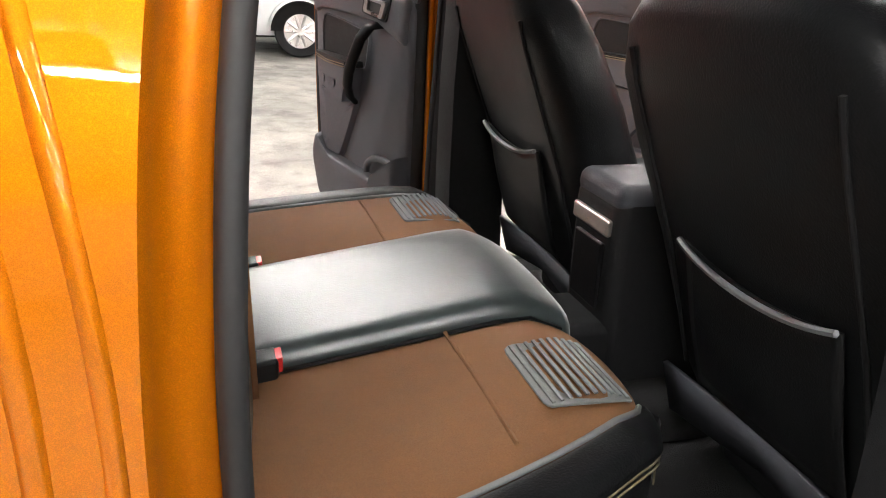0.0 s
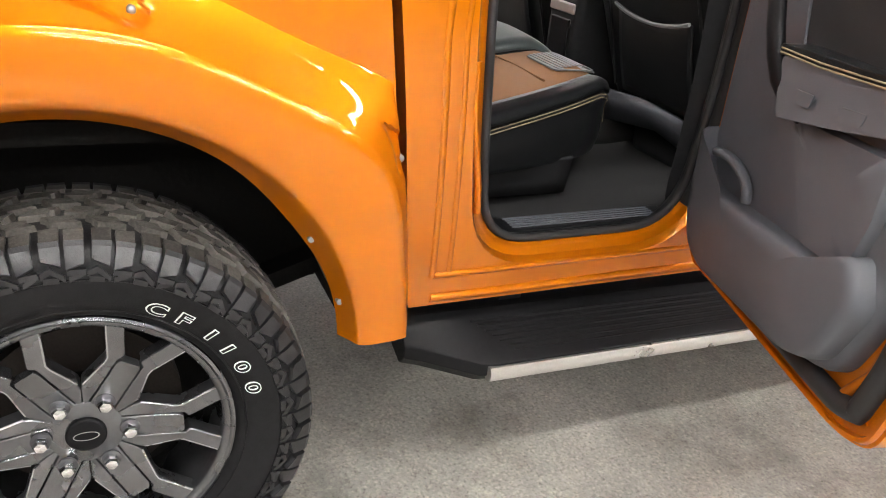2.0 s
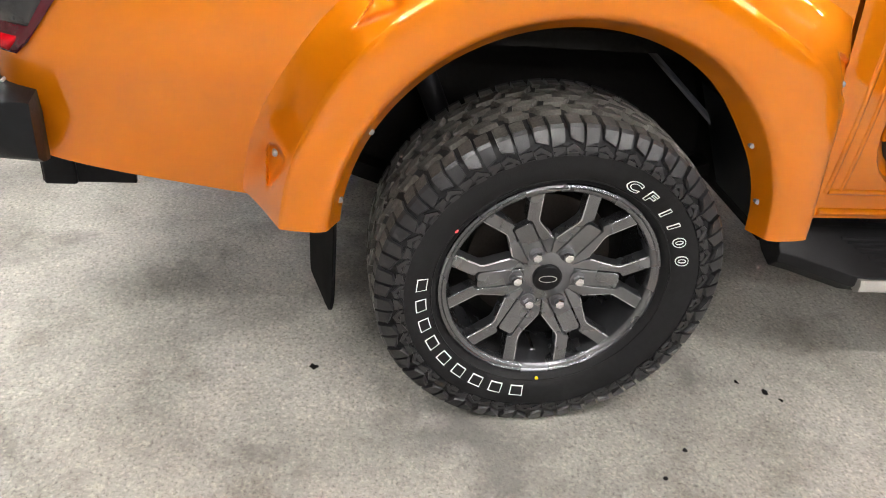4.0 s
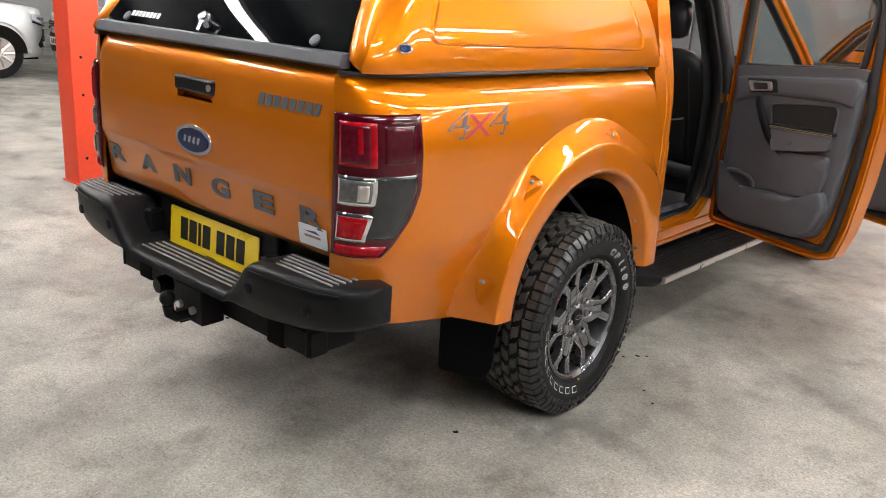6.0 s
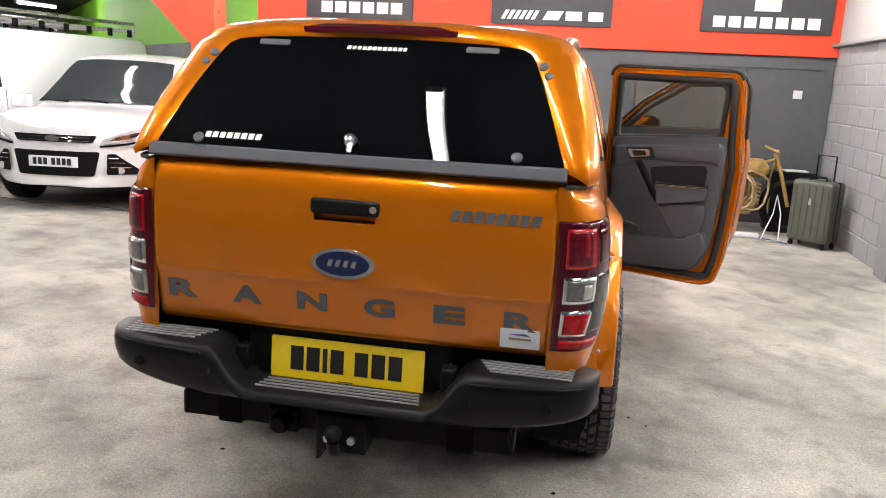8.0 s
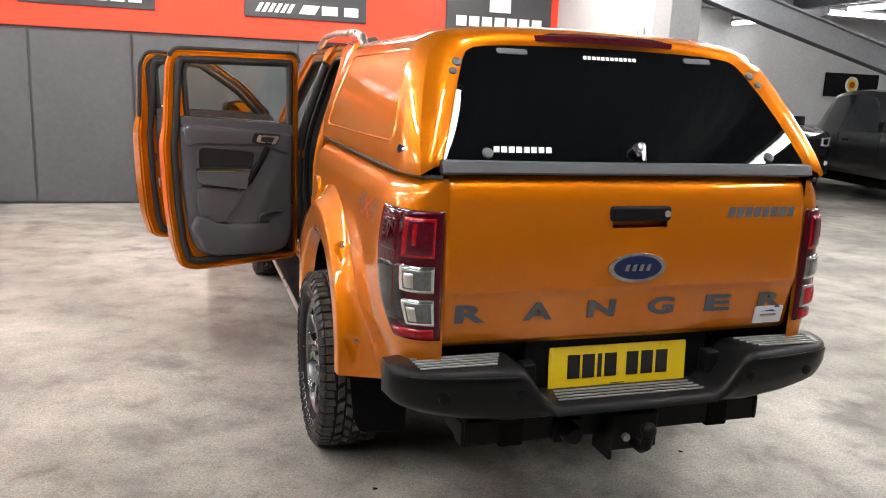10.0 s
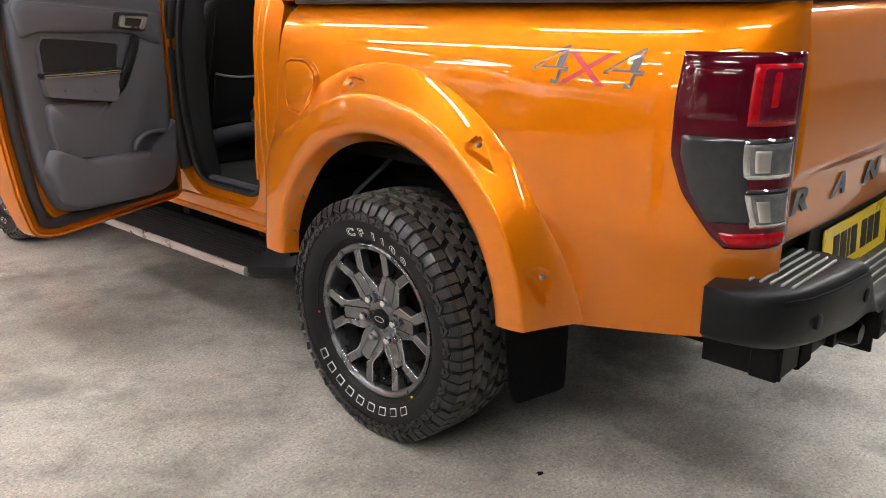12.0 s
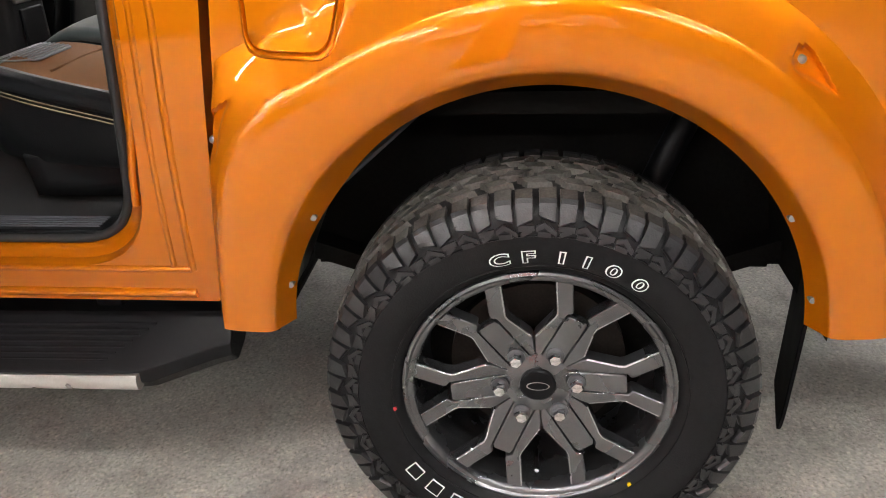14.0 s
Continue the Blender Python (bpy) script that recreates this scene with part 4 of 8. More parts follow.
# tow bar
tow = box("tow_bar", (0, -1.06, 0.475), (1.15, 0.07, 0.085), SATINBLACK, truck, 0.006, "black steel tow bar with ball hitch")
for s in (1, -1):
    box("bracket", (s * 0.56, -1.00, 0.50), (0.012, 0.2, 0.13), SATINBLACK, tow, 0.003)
box("hitch_block", (0.02, -1.13, 0.47), (0.17, 0.09, 0.13), SATINBLACK, tow, 0.008)
box("hitch_plate", (-0.06, -1.10, 0.45), (0.012, 0.12, 0.17), SATINBLACK, tow, 0.003)
v, f = tube_vf([(0.02, -1.16, 0.43), (0.02, -1.22, 0.43), (0.02, -1.245, 0.45), (0.02, -1.25, 0.48)], 0.019, 12)
raw("tow_neck", v, f, SATINBLACK, tow, 60)
bmx = bmesh.new()
bmesh.ops.create_uvsphere(bmx, u_segments=16, v_segments=10, radius=0.027)
mex = bpy.data.meshes.new("tow_ball")
bmx.to_mesh(mex)
bmx.free()
mex.materials.append(SATINBLACK)
mex.shade_smooth()
tb = new("tow_ball", mex)
tb.parent, tb.location = tow, (0.02, -1.25, 0.505)
v, f = tube_vf([(-0.20, -1.09, 0.465), (-0.20, -1.15, 0.465), (-0.20, -1.165, 0.465)], [0.035, 0.035, 0.026], 14)
raw("trailer_socket", v, f, SATINBLACK, tow, 40)
box("socket_bracket", (-0.20, -1.09, 0.465), (0.10, 0.05, 0.08), SATINBLACK, tow, 0.004)
for x in (-0.02, 0.06):
    v, f = tube_vf([(x, -1.17, 0.455), (x, -1.19, 0.455)], 0.014, 6)
    raw("bolt", v, f, SATIN, tow, 30)

# ---- hard canopy ----
CS = [(0.772, 1.318), (0.775, 1.335), (0.768, 1.40), (0.752, 1.47), (0.733, 1.54), (0.714, 1.60), (0.694, 1.66), (0.676, 1.70), (0.652, 1.732), (0.615, 1.757), (0.55, 1.775), (0.42, 1.79), (0.22, 1.798), (0.0, 1.80)]


def can_end(z):
    return lerp(z, [1.318, 1.34, 1.50, 1.70, 1.75, 1.80], [-1.075, -1.085, -0.965, -0.795, -0.765, -0.755])


def can_front(z):
    return lerp(z, [1.318, 1.5, 1.7, 1.80], [0.56, 0.50, 0.40, 0.33])


def can_point(i, t, s):
    x, z = CS[i]
    y0, y1 = can_front(z), can_end(z)
    y = y0 + (y1 - y0) * t
    # corner rounding towards the rear
    d = y - y1
    x2 = x - 0.035 * max(0, 1 - d / 0.10) ** 2.2 * (1 if i < 9 else 0.3)
    zz = z - 0.02 * max(0, 1 - d / 0.10) ** 2 * (1 if i >= 8 else 0)
    return (s * x2, y, zz)


ts = frange(0, 0.88, 24) + [0.9, 0.92, 0.935, 0.95, 0.962, 0.974, 0.985, 0.993, 1.0]
canopy = None
for s in (1, -1):
    v, f = grid_vf(lambda t, i: can_point(i, t, s), ts, range(len(CS)))
    ob = raw("canopy_shell", v, f, ORANGE, truck if canopy is None else canopy, 60, "orange glass-fibre hard canopy over the load bed" if canopy is None else "")
    canopy = canopy or ob

# rear surround: from the shell's rim in to the glass
rim = [can_point(i, 1.0, 1) for i in range(len(CS))] + [can_point(i, 1.0, -1) for i in reversed(range(len(CS) - 1))]
glass_c = [(0.668, 1.352), (0.655, 1.39), (0.632, 1.45), (0.606, 1.52), (0.578, 1.59), (0.555, 1.64), (0.538, 1.675), (0.522, 1.698), (0.495, 1.712), (0.45, 1.719), (0.38, 1.724), (0.27, 1.728), (0.13, 1.731), (0.0, 1.732)]


def glass_y(z):
    # nearly flat above, curving upright towards its foot
    h = z - 1.345
    return -1.070 + 0.86 * h - 0.0432 * (1 - (1 - min(1.0, h / 0.24)) ** 2)


inner = [(x, glass_y(z), z) for x, z in glass_c] + [(-x, glass_y(z), z) for x, z in reversed(glass_c[:-1])]
mid = []
for a, b in zip(rim, inner):
    a, b = Vector(a), Vector(b)
    m_ = a.lerp(b, 0.35)
    m_ += Vector((0, -0.014, 0.006))
    mid.append(m_)
mid2 = [Vector(a).lerp(Vector(b), 0.8) + Vector((0, -0.007, 0.003)) for a, b in zip(rim, inner)]
v, f = loft_vf([rim, mid, mid2, inner], close=False, caps=False)
raw("rear_surround", v, f, ORANGE, canopy, 60)
# glass, bulging very slightly
n = len(glass_c)
cols = frange(1, -1, 20)
V = [(x * k, glass_y(z) - 0.004 - 0.012 * (1 - k * k) * (1.75 - z) / 0.4, z) for k in cols for x, z in glass_c]
F = [(i * n + j, i * n + j + 1, (i + 1) * n + j + 1, (i + 1) * n + j) for i in range(len(cols) - 1) for j in range(n - 1)]
rear_glass = raw("rear_window", V, F, DARKGLASS, canopy, 60, "dark privacy glass canopy tailgate window")
# grey lower trim of the glass door
v, f = loft_vf([[(x, -1.092 - 0.0 * d, 1.323), (x, -1.103, 1.33), (x, -1.094, 1.362), (x, -1.06, 1.366), (x, -1.06, 1.323)] for x in (-0.675, -0.66, -0.3, 0, 0.3, 0.66, 0.675) for d in (0,)])
raw("glass_sill", v, f, GREYTRIM, canopy, 30, bevel=0.002)
# high brake light under the roof edge
v, f = loft_vf([[(x, -0.770 + 0.02 * (x / 0.3) ** 2 + dy, 1.768 - 0.006 * (x / 0.3) ** 2 + dz) for dy, dz in ((0, 0.010), (-0.026, 0.000), (-0.030, -0.020), (0, -0.022))] for x in frange(-0.27, 0.27, 8)])
raw("high_brake_light", v, f, DEEPRED, canopy, 40)


def on_glass(x, z, out=0.0):
    return Vector((x, glass_y(z) - 0.004 - 0.012 * (1 - min(1, x * x / 0.36)) * (1.75 - z) / 0.4, z)) + Vector((0, -0.76, 0.65)) * out


for x, z, r in ((-0.565, 1.66, 0.016), (-0.585, 1.63, 0.014), (0.565, 1.66, 0.016), (0.585, 1.63, 0.014), (-0.52, 1.385, 0.018), (0.52, 1.385, 0.018)):
    v, f = tube_vf([on_glass(x, z, -0.002), on_glass(x, z, 0.006), on_glass(x, z, 0.009)], [r, r, r * 0.6], 16)
    raw("glass_fixing", v, f, GREYTRIM, rear_glass, 40)
v, f = tube_vf([on_glass(0, 1.395, 0), on_glass(0, 1.395, 0.02), on_glass(0, 1.395, 0.024), on_glass(0, 1.395, 0.036), on_glass(0, 1.395, 0.04)], [0.022, 0.022, 0.014, 0.016, 0.010], 18)
raw("glass_lock", v, f, CHROME, rear_glass, 40)
v, f = tube_vf([on_glass(0.004, 1.39, 0.03), on_glass(0.004, 1.355, 0.03)], 0.007, 10)
raw("lock_lever", v, f, CHROME, rear_glass, 40)
for x0, x1, z, h, nn in ((-0.50, -0.30, 1.388, 0.018, 8), (-0.10, 0.11, 1.69, 0.012, 12)):
    for k in range(nn):
        a = x0 + (x1 - x0) * k / nn
        w = (x1 - x0) / nn * 0.78
        V = [on_glass(a, z, 0.0012), on_glass(a + w, z, 0.0012), on_glass(a + w + 0.003, z + h, 0.0012), on_glass(a + 0.003, z + h, 0.0012)]
        raw("glass_lettering", V, [(0, 1, 2, 3)], SIGNWHITE, rear_glass, 0)
for x in (-0.36, 0.36):
    V, F = plate_vf(rounded(rect(x - 0.055, 1.694, x + 0.055, 1.712), 0.009), [], lambda a, b, c: on_glass(a, b, 0.001 + c), 0.003)
    raw("hinge_pad", V, F, GREYTRIM, rear_glass, 30)
# side window panel: a raised outline bead and an oval badge
def can_side(y, z, s, out):
    x = smoothlerp(z, [p[1] for p in CS[1:10]], [p[0] for p in CS[1:10]])
    return (s * (x + out), y, z)


for s in (1, -1):
    loop = rounded([(-0.86, 1.40), (0.43, 1.385), (0.27, 1.692), (-0.71, 1.70)], 0.07, 6)
    fine = []
    for i in range(len(loop)):
        a, b = loop[i], loop[(i + 1) % len(loop)]
        m_ = max(1, int(math.dist(a, b) / 0.05))
        fine += [(a[0] + (b[0] - a[0]) * k / m_, a[1] + (b[1] - a[1]) * k / m_) for k in range(m_)]
    cy, cz = -0.22, 1.54
    rings = [[can_side(cy + (y - cy) * k, cz + (z - cz) * k, s, o) for y, z in fine] for k, o in ((1.024, 0.0004), (1.012, 0.0014), (1.004, 0.0052), (0.994, 0.0052), (0.984, 0.0014), (0.972, 0.0004))]
    v, f = loft_vf(rings, True, False)
    raw("side_panel", v, f, ORANGE, canopy, 50)
    c = (-0.955, 1.387)
    V, F = plate_vf([(c[0] + 0.028 * math.cos(k * math.tau / 24), c[1] + 0.014 * math.sin(k * math.tau / 24)) for k in range(24)], [], lambda a, b, q: can_side(a, b, s, 0.0 + q - 0.012), 0.016)
    raw("canopy_badge", V, F, CHROME, canopy, 40)
    V, F = plate_vf([(c[0] + 0.020 * math.cos(k * math.tau / 24), c[1] + 0.009 * math.sin(k * math.tau / 24)) for k in range(24)], [], lambda a, b, q: can_side(a, b, s, 0.0045 + q), 0.001)
    raw("badge_field", V, F, BLUE, canopy, 40)
    # dark seal between canopy and box rail
    pts = [bed_point(u, 1.314, s, lerp(u, [0, 1, 1.4, 2], [0.045, 0.045, 0.03, 0.0])) for u in frange(0.03, 1, 20) + frange(1.05, 1.9, 12)]
    v, f = tube_vf(pts, 0.007, 6)
    raw("canopy_seal", v, f, SEAL, canopy, 60)
# canopy front wall
v, f = loft_vf([[(x, can_front(z), z) for x, z in CS] + [(-x, can_front(z), z) for x, z in reversed(CS[:-1])], [(x * 0.9, can_front(z) - 0.02, 1.318 + (z - 1.318) * 0.9) for x, z in CS] + [(-x * 0.9, can_front(z) - 0.02, 1.318 + (z - 1.318) * 0.9) for x, z in reversed(CS[:-1])]], False, False)
raw("canopy_front", v, f + [tuple(range(len(v) // 2, len(v)))], ORANGE, canopy, 30)


# ---- wheels ----
def ring_text(body, size, r, a0, xface, extend=1.15, shrink=0.0):
    """Lettering bent round the sidewall, read clockwise, tops outward; a0 is the angle of its middle."""
    tv, tf = text_vf(body, size, 0.0, shrink)
    x0, x1 = min(p[0] for p in tv), max(p[0] for p in tv)
    V = []
    for p in tv:
        a = radians(a0) - (p[0] - (x0 + x1) / 2) * extend / r
        rr = r + p[1] - size * 0.35
        V.append((xface(rr), rr * math.cos(a), rr * math.sin(a)))
    return V, tf


SIDE_R = [0.236, 0.245, 0.256, 0.275, 0.300, 0.325, 0.345, 0.362, 0.372, 0.3755]
SIDE_X = [0.092, 0.104, 0.115, 0.126, 0.133, 0.1335, 0.130, 0.122, 0.112, 0.095]


def sidewall(r):
    return smoothlerp(r, SIDE_R, SIDE_X)


def tyre_meshes(rot):
    """Carcass, tread blocks, shoulder lugs; axle along x, outer side +x."""
    prof = [(r, sidewall(r)) for r in (0.236, 0.242, 0.249, 0.256, 0.266, 0.278, 0.290, 0.302, 0.315, 0.328, 0.34, 0.352, 0.362, 0.370, 0.3755)]
    prof = prof + [(0.377, 0.05), (0.3775, 0.0)] + [(0.377, -0.05)] + [(r, -x) for r, x in reversed(prof)]
    an = [k * math.tau / 96 for k in range(96)]
    carcass = grid_vf(lambda a, i: (prof[i][1], prof[i][0] * math.cos(a), prof[i][0] * math.sin(a)), an, range(len(prof)), wrap=True)
    parts, lug = [], []

    def block(poly, r0, r1, taper=0.9):
        n = len(poly)
        cx, ca = sum(p[0] for p in poly) / n, sum(p[1] for p in poly) / n
        low = [(x, r0 * math.cos(a), r0 * math.sin(a)) for x, a in poly]
        top = []
        for x, a in poly:
            x, a = cx + (x - cx) * taper, ca + (a - ca) * taper
            rr = r1 - 0.006 * (abs(x) / 0.11) ** 3
            top.append((x, rr * math.cos(a), rr * math.sin(a)))
        parts.append(loft_vf([low, top]))

    # interlocking centre blocks in four rows
    N = 38
    st = math.tau / N
    for k in range(N):
        z1 = st * 0.385
        for xc, off, sl in ((-0.0535, 0.0, 1), (-0.0178, 0.5, -1), (0.0178, 0.0, 1), (0.0535, 0.5, -1)):
            w, c = 0.0136, rot + (k + off) * st
            d = z1 * 0.35 * sl
            block([(xc - w, c - z1 - d), (xc - w * 0.1, c - z1 * 0.95 - d * 0.2), (xc + w * 0.1, c - z1 * 0.75), (xc + w, c - z1 * 0.95 + d), (xc + w, c + z1 * 0.85 + d), (xc + w * 0.15, c + z1 + d * 0.4), (xc - w * 0.1, c + z1 * 0.75), (xc - w, c + z1 * 0.9 - d)], 0.371, 0.3885)
    # shoulder lugs in pairs, split by a thin slit, with slanted feet and chevrons below
    N = 33
    st = math.tau / N

    def rib(s, a0, r0, a1, r1, hw=0.0045, out=0.0045):
        rings = []
        for aa, rr in ((a0, r0), (a1, r1)):
            lo, hi = rr - hw, rr + hw
            rings.append([(s * (sidewall(lo) + out), lo * math.cos(aa), lo * math.sin(aa)), (s * (sidewall(hi) + out), hi * math.cos(aa), hi * math.sin(aa)), (s * (sidewall(hi) - 0.004), hi * math.cos(aa), hi * math.sin(aa)), (s * (sidewall(lo) - 0.004), lo * math.cos(aa), lo * math.sin(aa))])
        lug.append(loft_vf(rings))

    for k in range(N):
        for s in (1, -1):
            a = rot + (k + (0.25 if s > 0 else 0.6)) * st
            for half in (-1, 1):
                c, h = a + half * st * 0.232, st * 0.200
                x_in = 0.080 if half < 0 else 0.075
                block([(s * x_in, c - h), (s * 0.121, c - h * 0.95), (s * 0.121, c + h * 0.95), (s * (x_in + 0.004), c + h)], 0.368, 0.386, 0.96)
                r_end = 0.343 if half < 0 else 0.350
                rows = []
                for rr, xx, hh, sl in ((0.381, 0.1185, 0.95, 0), (0.375, 0.1255, 0.95, 0), (0.362, 0.1325, 0.94, 0), (r_end + 0.004, 0.1385, 0.92, 1), (r_end, 0.1345, 0.88, 1)):
                    rows.append([(s * xx, (rr + sl * half * q * 0.005) * math.cos(c + q * h * hh), (rr + sl * half * q * 0.005) * math.sin(c + q * h * hh)) for q in (-1, -0.35, 0.35, 1)])
                inner = [[(s * (abs(p[0]) - 0.014), p[1] * 0.985, p[2] * 0.985) for p in row] for row in rows]
                lug.append(loft_vf([row + list(reversed(inn)) for row, inn in zip(rows, inner)]))
            rib(s, a - 0.46 * st, 0.336, a - 0.06 * st, 0.336)
            rib(s, a - 0.40 * st, 0.334, a - 0.10 * st, 0.325)
            rib(s, a - 0.02 * st, 0.326, a + 0.30 * st, 0.341)
            rib(s, a + 0.12 * st, 0.325, a + 0.46 * st, 0.326)
            rib(s, a + 0.30 * st, 0.340, a + 0.50 * st, 0.334)
    return carcass, join(parts), join(lug)


def wheel(s, y, tyre_rot, rim_rot, detailed=True):
    T = Matrix.Translation((s * 0.78, y, 0.381)) @ (Matrix.Identity(4) if s > 0 else Matrix.Rotation(math.pi, 4, "Z"))

    def put(vf, rot=0.0):
        M = T @ Matrix.Rotation(radians(rot), 4, "X")
        return [M @ Vector(p) for p in vf[0]], vf[1]

    # barrel with flange
    bp = [(0.243, 0.098), (0.2455, 0.104), (0.2445, 0.110), (0.2395, 0.112), (0.2345, 0.108), (0.231, 0.096), (0.222, 0.05), (0.214, 0.0), (0.210, -0.09)]
    an = [k * math.tau / 72 for k in range(72)]
    barrel = grid_vf(lambda a, i: (bp[i][1], bp[i][0] * math.cos(a), bp[i][0] * math.sin(a)), an, range(len(bp)), wrap=True)
    w = raw("wheel", *put(barrel), GUNMETAL, truck, 50, "gunmetal alloy wheel with a chunky all-terrain tyre")
    carcass, tread, lugs = tyre_meshes(0.0)
    ty = raw("tyre", *put(carcass, tyre_rot), RUBBER, w, 60, "black all-terrain tyre with white outlined lettering")
    tagged(raw("tread", *put(tread, tyre_rot), TREAD, w, 20, fix=False), kind="stuff")
    tagged(raw("shoulder", *put(lugs, tyre_rot), LUG, w, 20, fix=False), kind="stuff")
    face = lambda rr: sidewall(rr) + 0.0016
    # model code, one outlined character at a time
    for ch, da in (("C", 24.0), ("F", 14.3), ("1", 3.5), ("1", -4.8), ("0", -14.0), ("0", -24.0)):
        raw("tyre_letter", *put(ring_text(ch, 0.033, 0.2835, 40 + da, face, 1.45, 0.0020), tyre_rot), LETTER, w, 0, fix=False)
        raw("letter_fill", *put(ring_text(ch, 0.033, 0.2835, 40 + da, lambda rr: face(rr) + 0.0008, 1.45, 0.0002), tyre_rot), RUBBER, w, 0, fix=False)
    # nine outlined blocks for the maker's lettering
    for k in range(9):
        ac = 262 - 10.6 * k
        for name, e, lift, m in (("lettering_block", 0.0, 0.0016, LETTER), ("block_fill", 0.0023, 0.0022, RUBBER)):
            V = []
            for da, rr in ((-1, 0.2715), (-0.5, 0.2715), (0, 0.2715), (0.5, 0.2715), (1, 0.2715), (1, 0.2955), (0.5, 0.2955), (0, 0.2955), (-0.5, 0.2955), (-1, 0.2955)):
                rr = 0.2835 + (abs(rr - 0.2835) - e) * (1 if rr > 0.2835 else -1)
                a = radians(ac + da * (3.1 - e * 190))
                V.append((sidewall(rr) + lift, rr * math.cos(a), rr * math.sin(a)))
            raw(name, *put((V, [(0, 1, 8, 9), (1, 2, 7, 8), (2, 3, 6, 7), (3, 4, 5, 6)]), tyre_rot), m, w, 0, fix=False)
    # faint raised rings and coloured paint dots
    for rr in (0.262, 0.322):
        v, f = tube_vf([(sidewall(rr), rr * math.cos(a), rr * math.sin(a)) for a in an], 0.0016, 6, True)
        raw("sidewall_ring", *put((v, f), tyre_rot), RUBBER, w, 60)
    for aa, rr, m in ((148, 0.262, DECALRED), (272, 0.258, PLATEYEL)):
        v, f = tube_vf([(sidewall(rr) - 0.002, rr * math.cos(radians(aa)), rr * math.sin(radians(aa))), (sidewall(rr) + 0.0016, rr * math.cos(radians(aa)), rr * math.sin(radians(aa)))], 0.0042, 10)
        raw("paint_dot", *put((v, f), tyre_rot), m, w, 40)

    def fx(p):
        return lerp(p, [0, 0.05, 0.10, 0.16, 0.22, 0.245], [0.070, 0.074, 0.082, 0.094, 0.101, 0.104])

    # six spokes, each of two raised ribs that part towards the rim and a sunken panel between
    rib = [(0.050, 0.028), (0.082, 0.0465), (0.090, 0.0485), (0.146, 0.0378), (0.156, 0.0385), (0.200, 0.0625), (0.222, 0.0745), (0.236, 0.081), (0.239, 0.049), (0.206, 0.033), (0.172, 0.015), (0.166, 0.013), (0.159, 0.0215), (0.050, 0.0215)]
    # broad front lip that the ribs run into
    lip = [(0.2460, 0.1040), (0.2440, 0.1085), (0.2375, 0.1090), (0.2320, 0.1080), (0.2265, 0.1055), (0.2235, 0.1000), (0.2220, 0.0820)]
    v, f = grid_vf(lambda a, i: (lip[i][1], lip[i][0] * math.cos(a), lip[i][0] * math.sin(a)), an, range(len(lip)), wrap=True)
    raw("rim_lip", *put((v, f)), GUNMETAL, w, 50)
    for k in range(6):
        A = rim_rot + 60 * k
        for sg in (1, -1):
            v, f = plate_vf([(p, sg * q) for p, q in (rib if sg > 0 else rib[::-1])], [], lambda a, b, c: (fx(a) - c, a, b), 0.034)
            raw("spoke", *put((v, f), A), GUNMETAL, w, 25, bevel=0.0055, seg=3)
            # thin bright bar stands in for the highlight on the rib's edge
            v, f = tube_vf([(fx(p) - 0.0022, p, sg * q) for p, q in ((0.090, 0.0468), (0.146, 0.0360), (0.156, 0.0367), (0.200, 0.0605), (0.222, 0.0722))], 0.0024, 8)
            raw("spoke_edge", *put((v, f), A), EDGE_GLINT, w, 60)
        v, f = plate_vf([(0.030, 0.017), (0.060, 0.0203), (0.150, 0.0203), (0.158, 0.0165), (0.158, -0.0165), (0.150, -0.0203), (0.060, -0.0203), (0.030, -0.017)], [], lambda a, b, c: (fx(a) + 0.0005 - c, a, b), 0.024)
        raw("spoke_panel", *put((v, f), A), GUNMETAL, w, 20, bevel=0.003)
        ca, sa = 0.06985 * math.cos(radians(A)), 0.06985 * math.sin(radians(A))
        v, f = tube_vf([(0.070, ca, sa), (0.0815, ca, sa), (0.0825, ca, sa)], [0.0165, 0.0165, 0.0145], 18)
        raw("nut_seat", *put((v, f)), GUNDARK, w, 40)
        v, f = tube_vf([(0.070, ca, sa), (0.096, ca, sa), (0.0995, ca, sa), (0.101, ca, sa)], [0.0128, 0.0128, 0.010, 0.004], 6)
        raw("wheel_nut", *put((v, f)), CHROME, w, 25)
    v, f = tube_vf([(0.045, 0, 0), (0.074, 0, 0), (0.077, 0, 0)], [0.062, 0.062, 0.056], 36)
    raw("hub", *put((v, f)), GUNMETAL, w, 30)
    v, f = tube_vf([(0.070, 0, 0), (0.083, 0, 0), (0.086, 0, 0)], [0.033, 0.033, 0.029], 32)
    cap = raw("centre_cap", *put((v, f)), SATINBLACK, w, 30, "black centre cap with a pale oval emblem")
    V = [(0.0866, 0.021 * math.cos(t), 0.009 * math.sin(t)) for t in an[::3]] + [(0.0866, 0.019 * math.cos(t), 0.0075 * math.sin(t)) for t in an[::3]]
    m_ = len(an[::3])
    raw("cap_oval", *put((V, [(i, (i + 1) % m_, m_ + (i + 1) % m_, m_ + i) for i in range(m_)])), SATIN, w, 0, fix=False)
    v, f = tube_vf([(0.02, 0.2 * math.cos(radians(-90)), 0.2 * math.sin(radians(-90))), (0.075, -0.0, -0.205)], 0.005, 8)
    raw("valve", *put((v, f)), CHROME, w, 40)
    # brake parts behind
    v, f = tube_vf([(-0.03, 0, 0), (0.0, 0, 0)], 0.165, 40)
    raw("brake_drum", *put((v, f)), RUST, w, 40)
    v, f = tube_vf([(0.0, 0, 0), (0.05, 0, 0)], 0.075, 30)
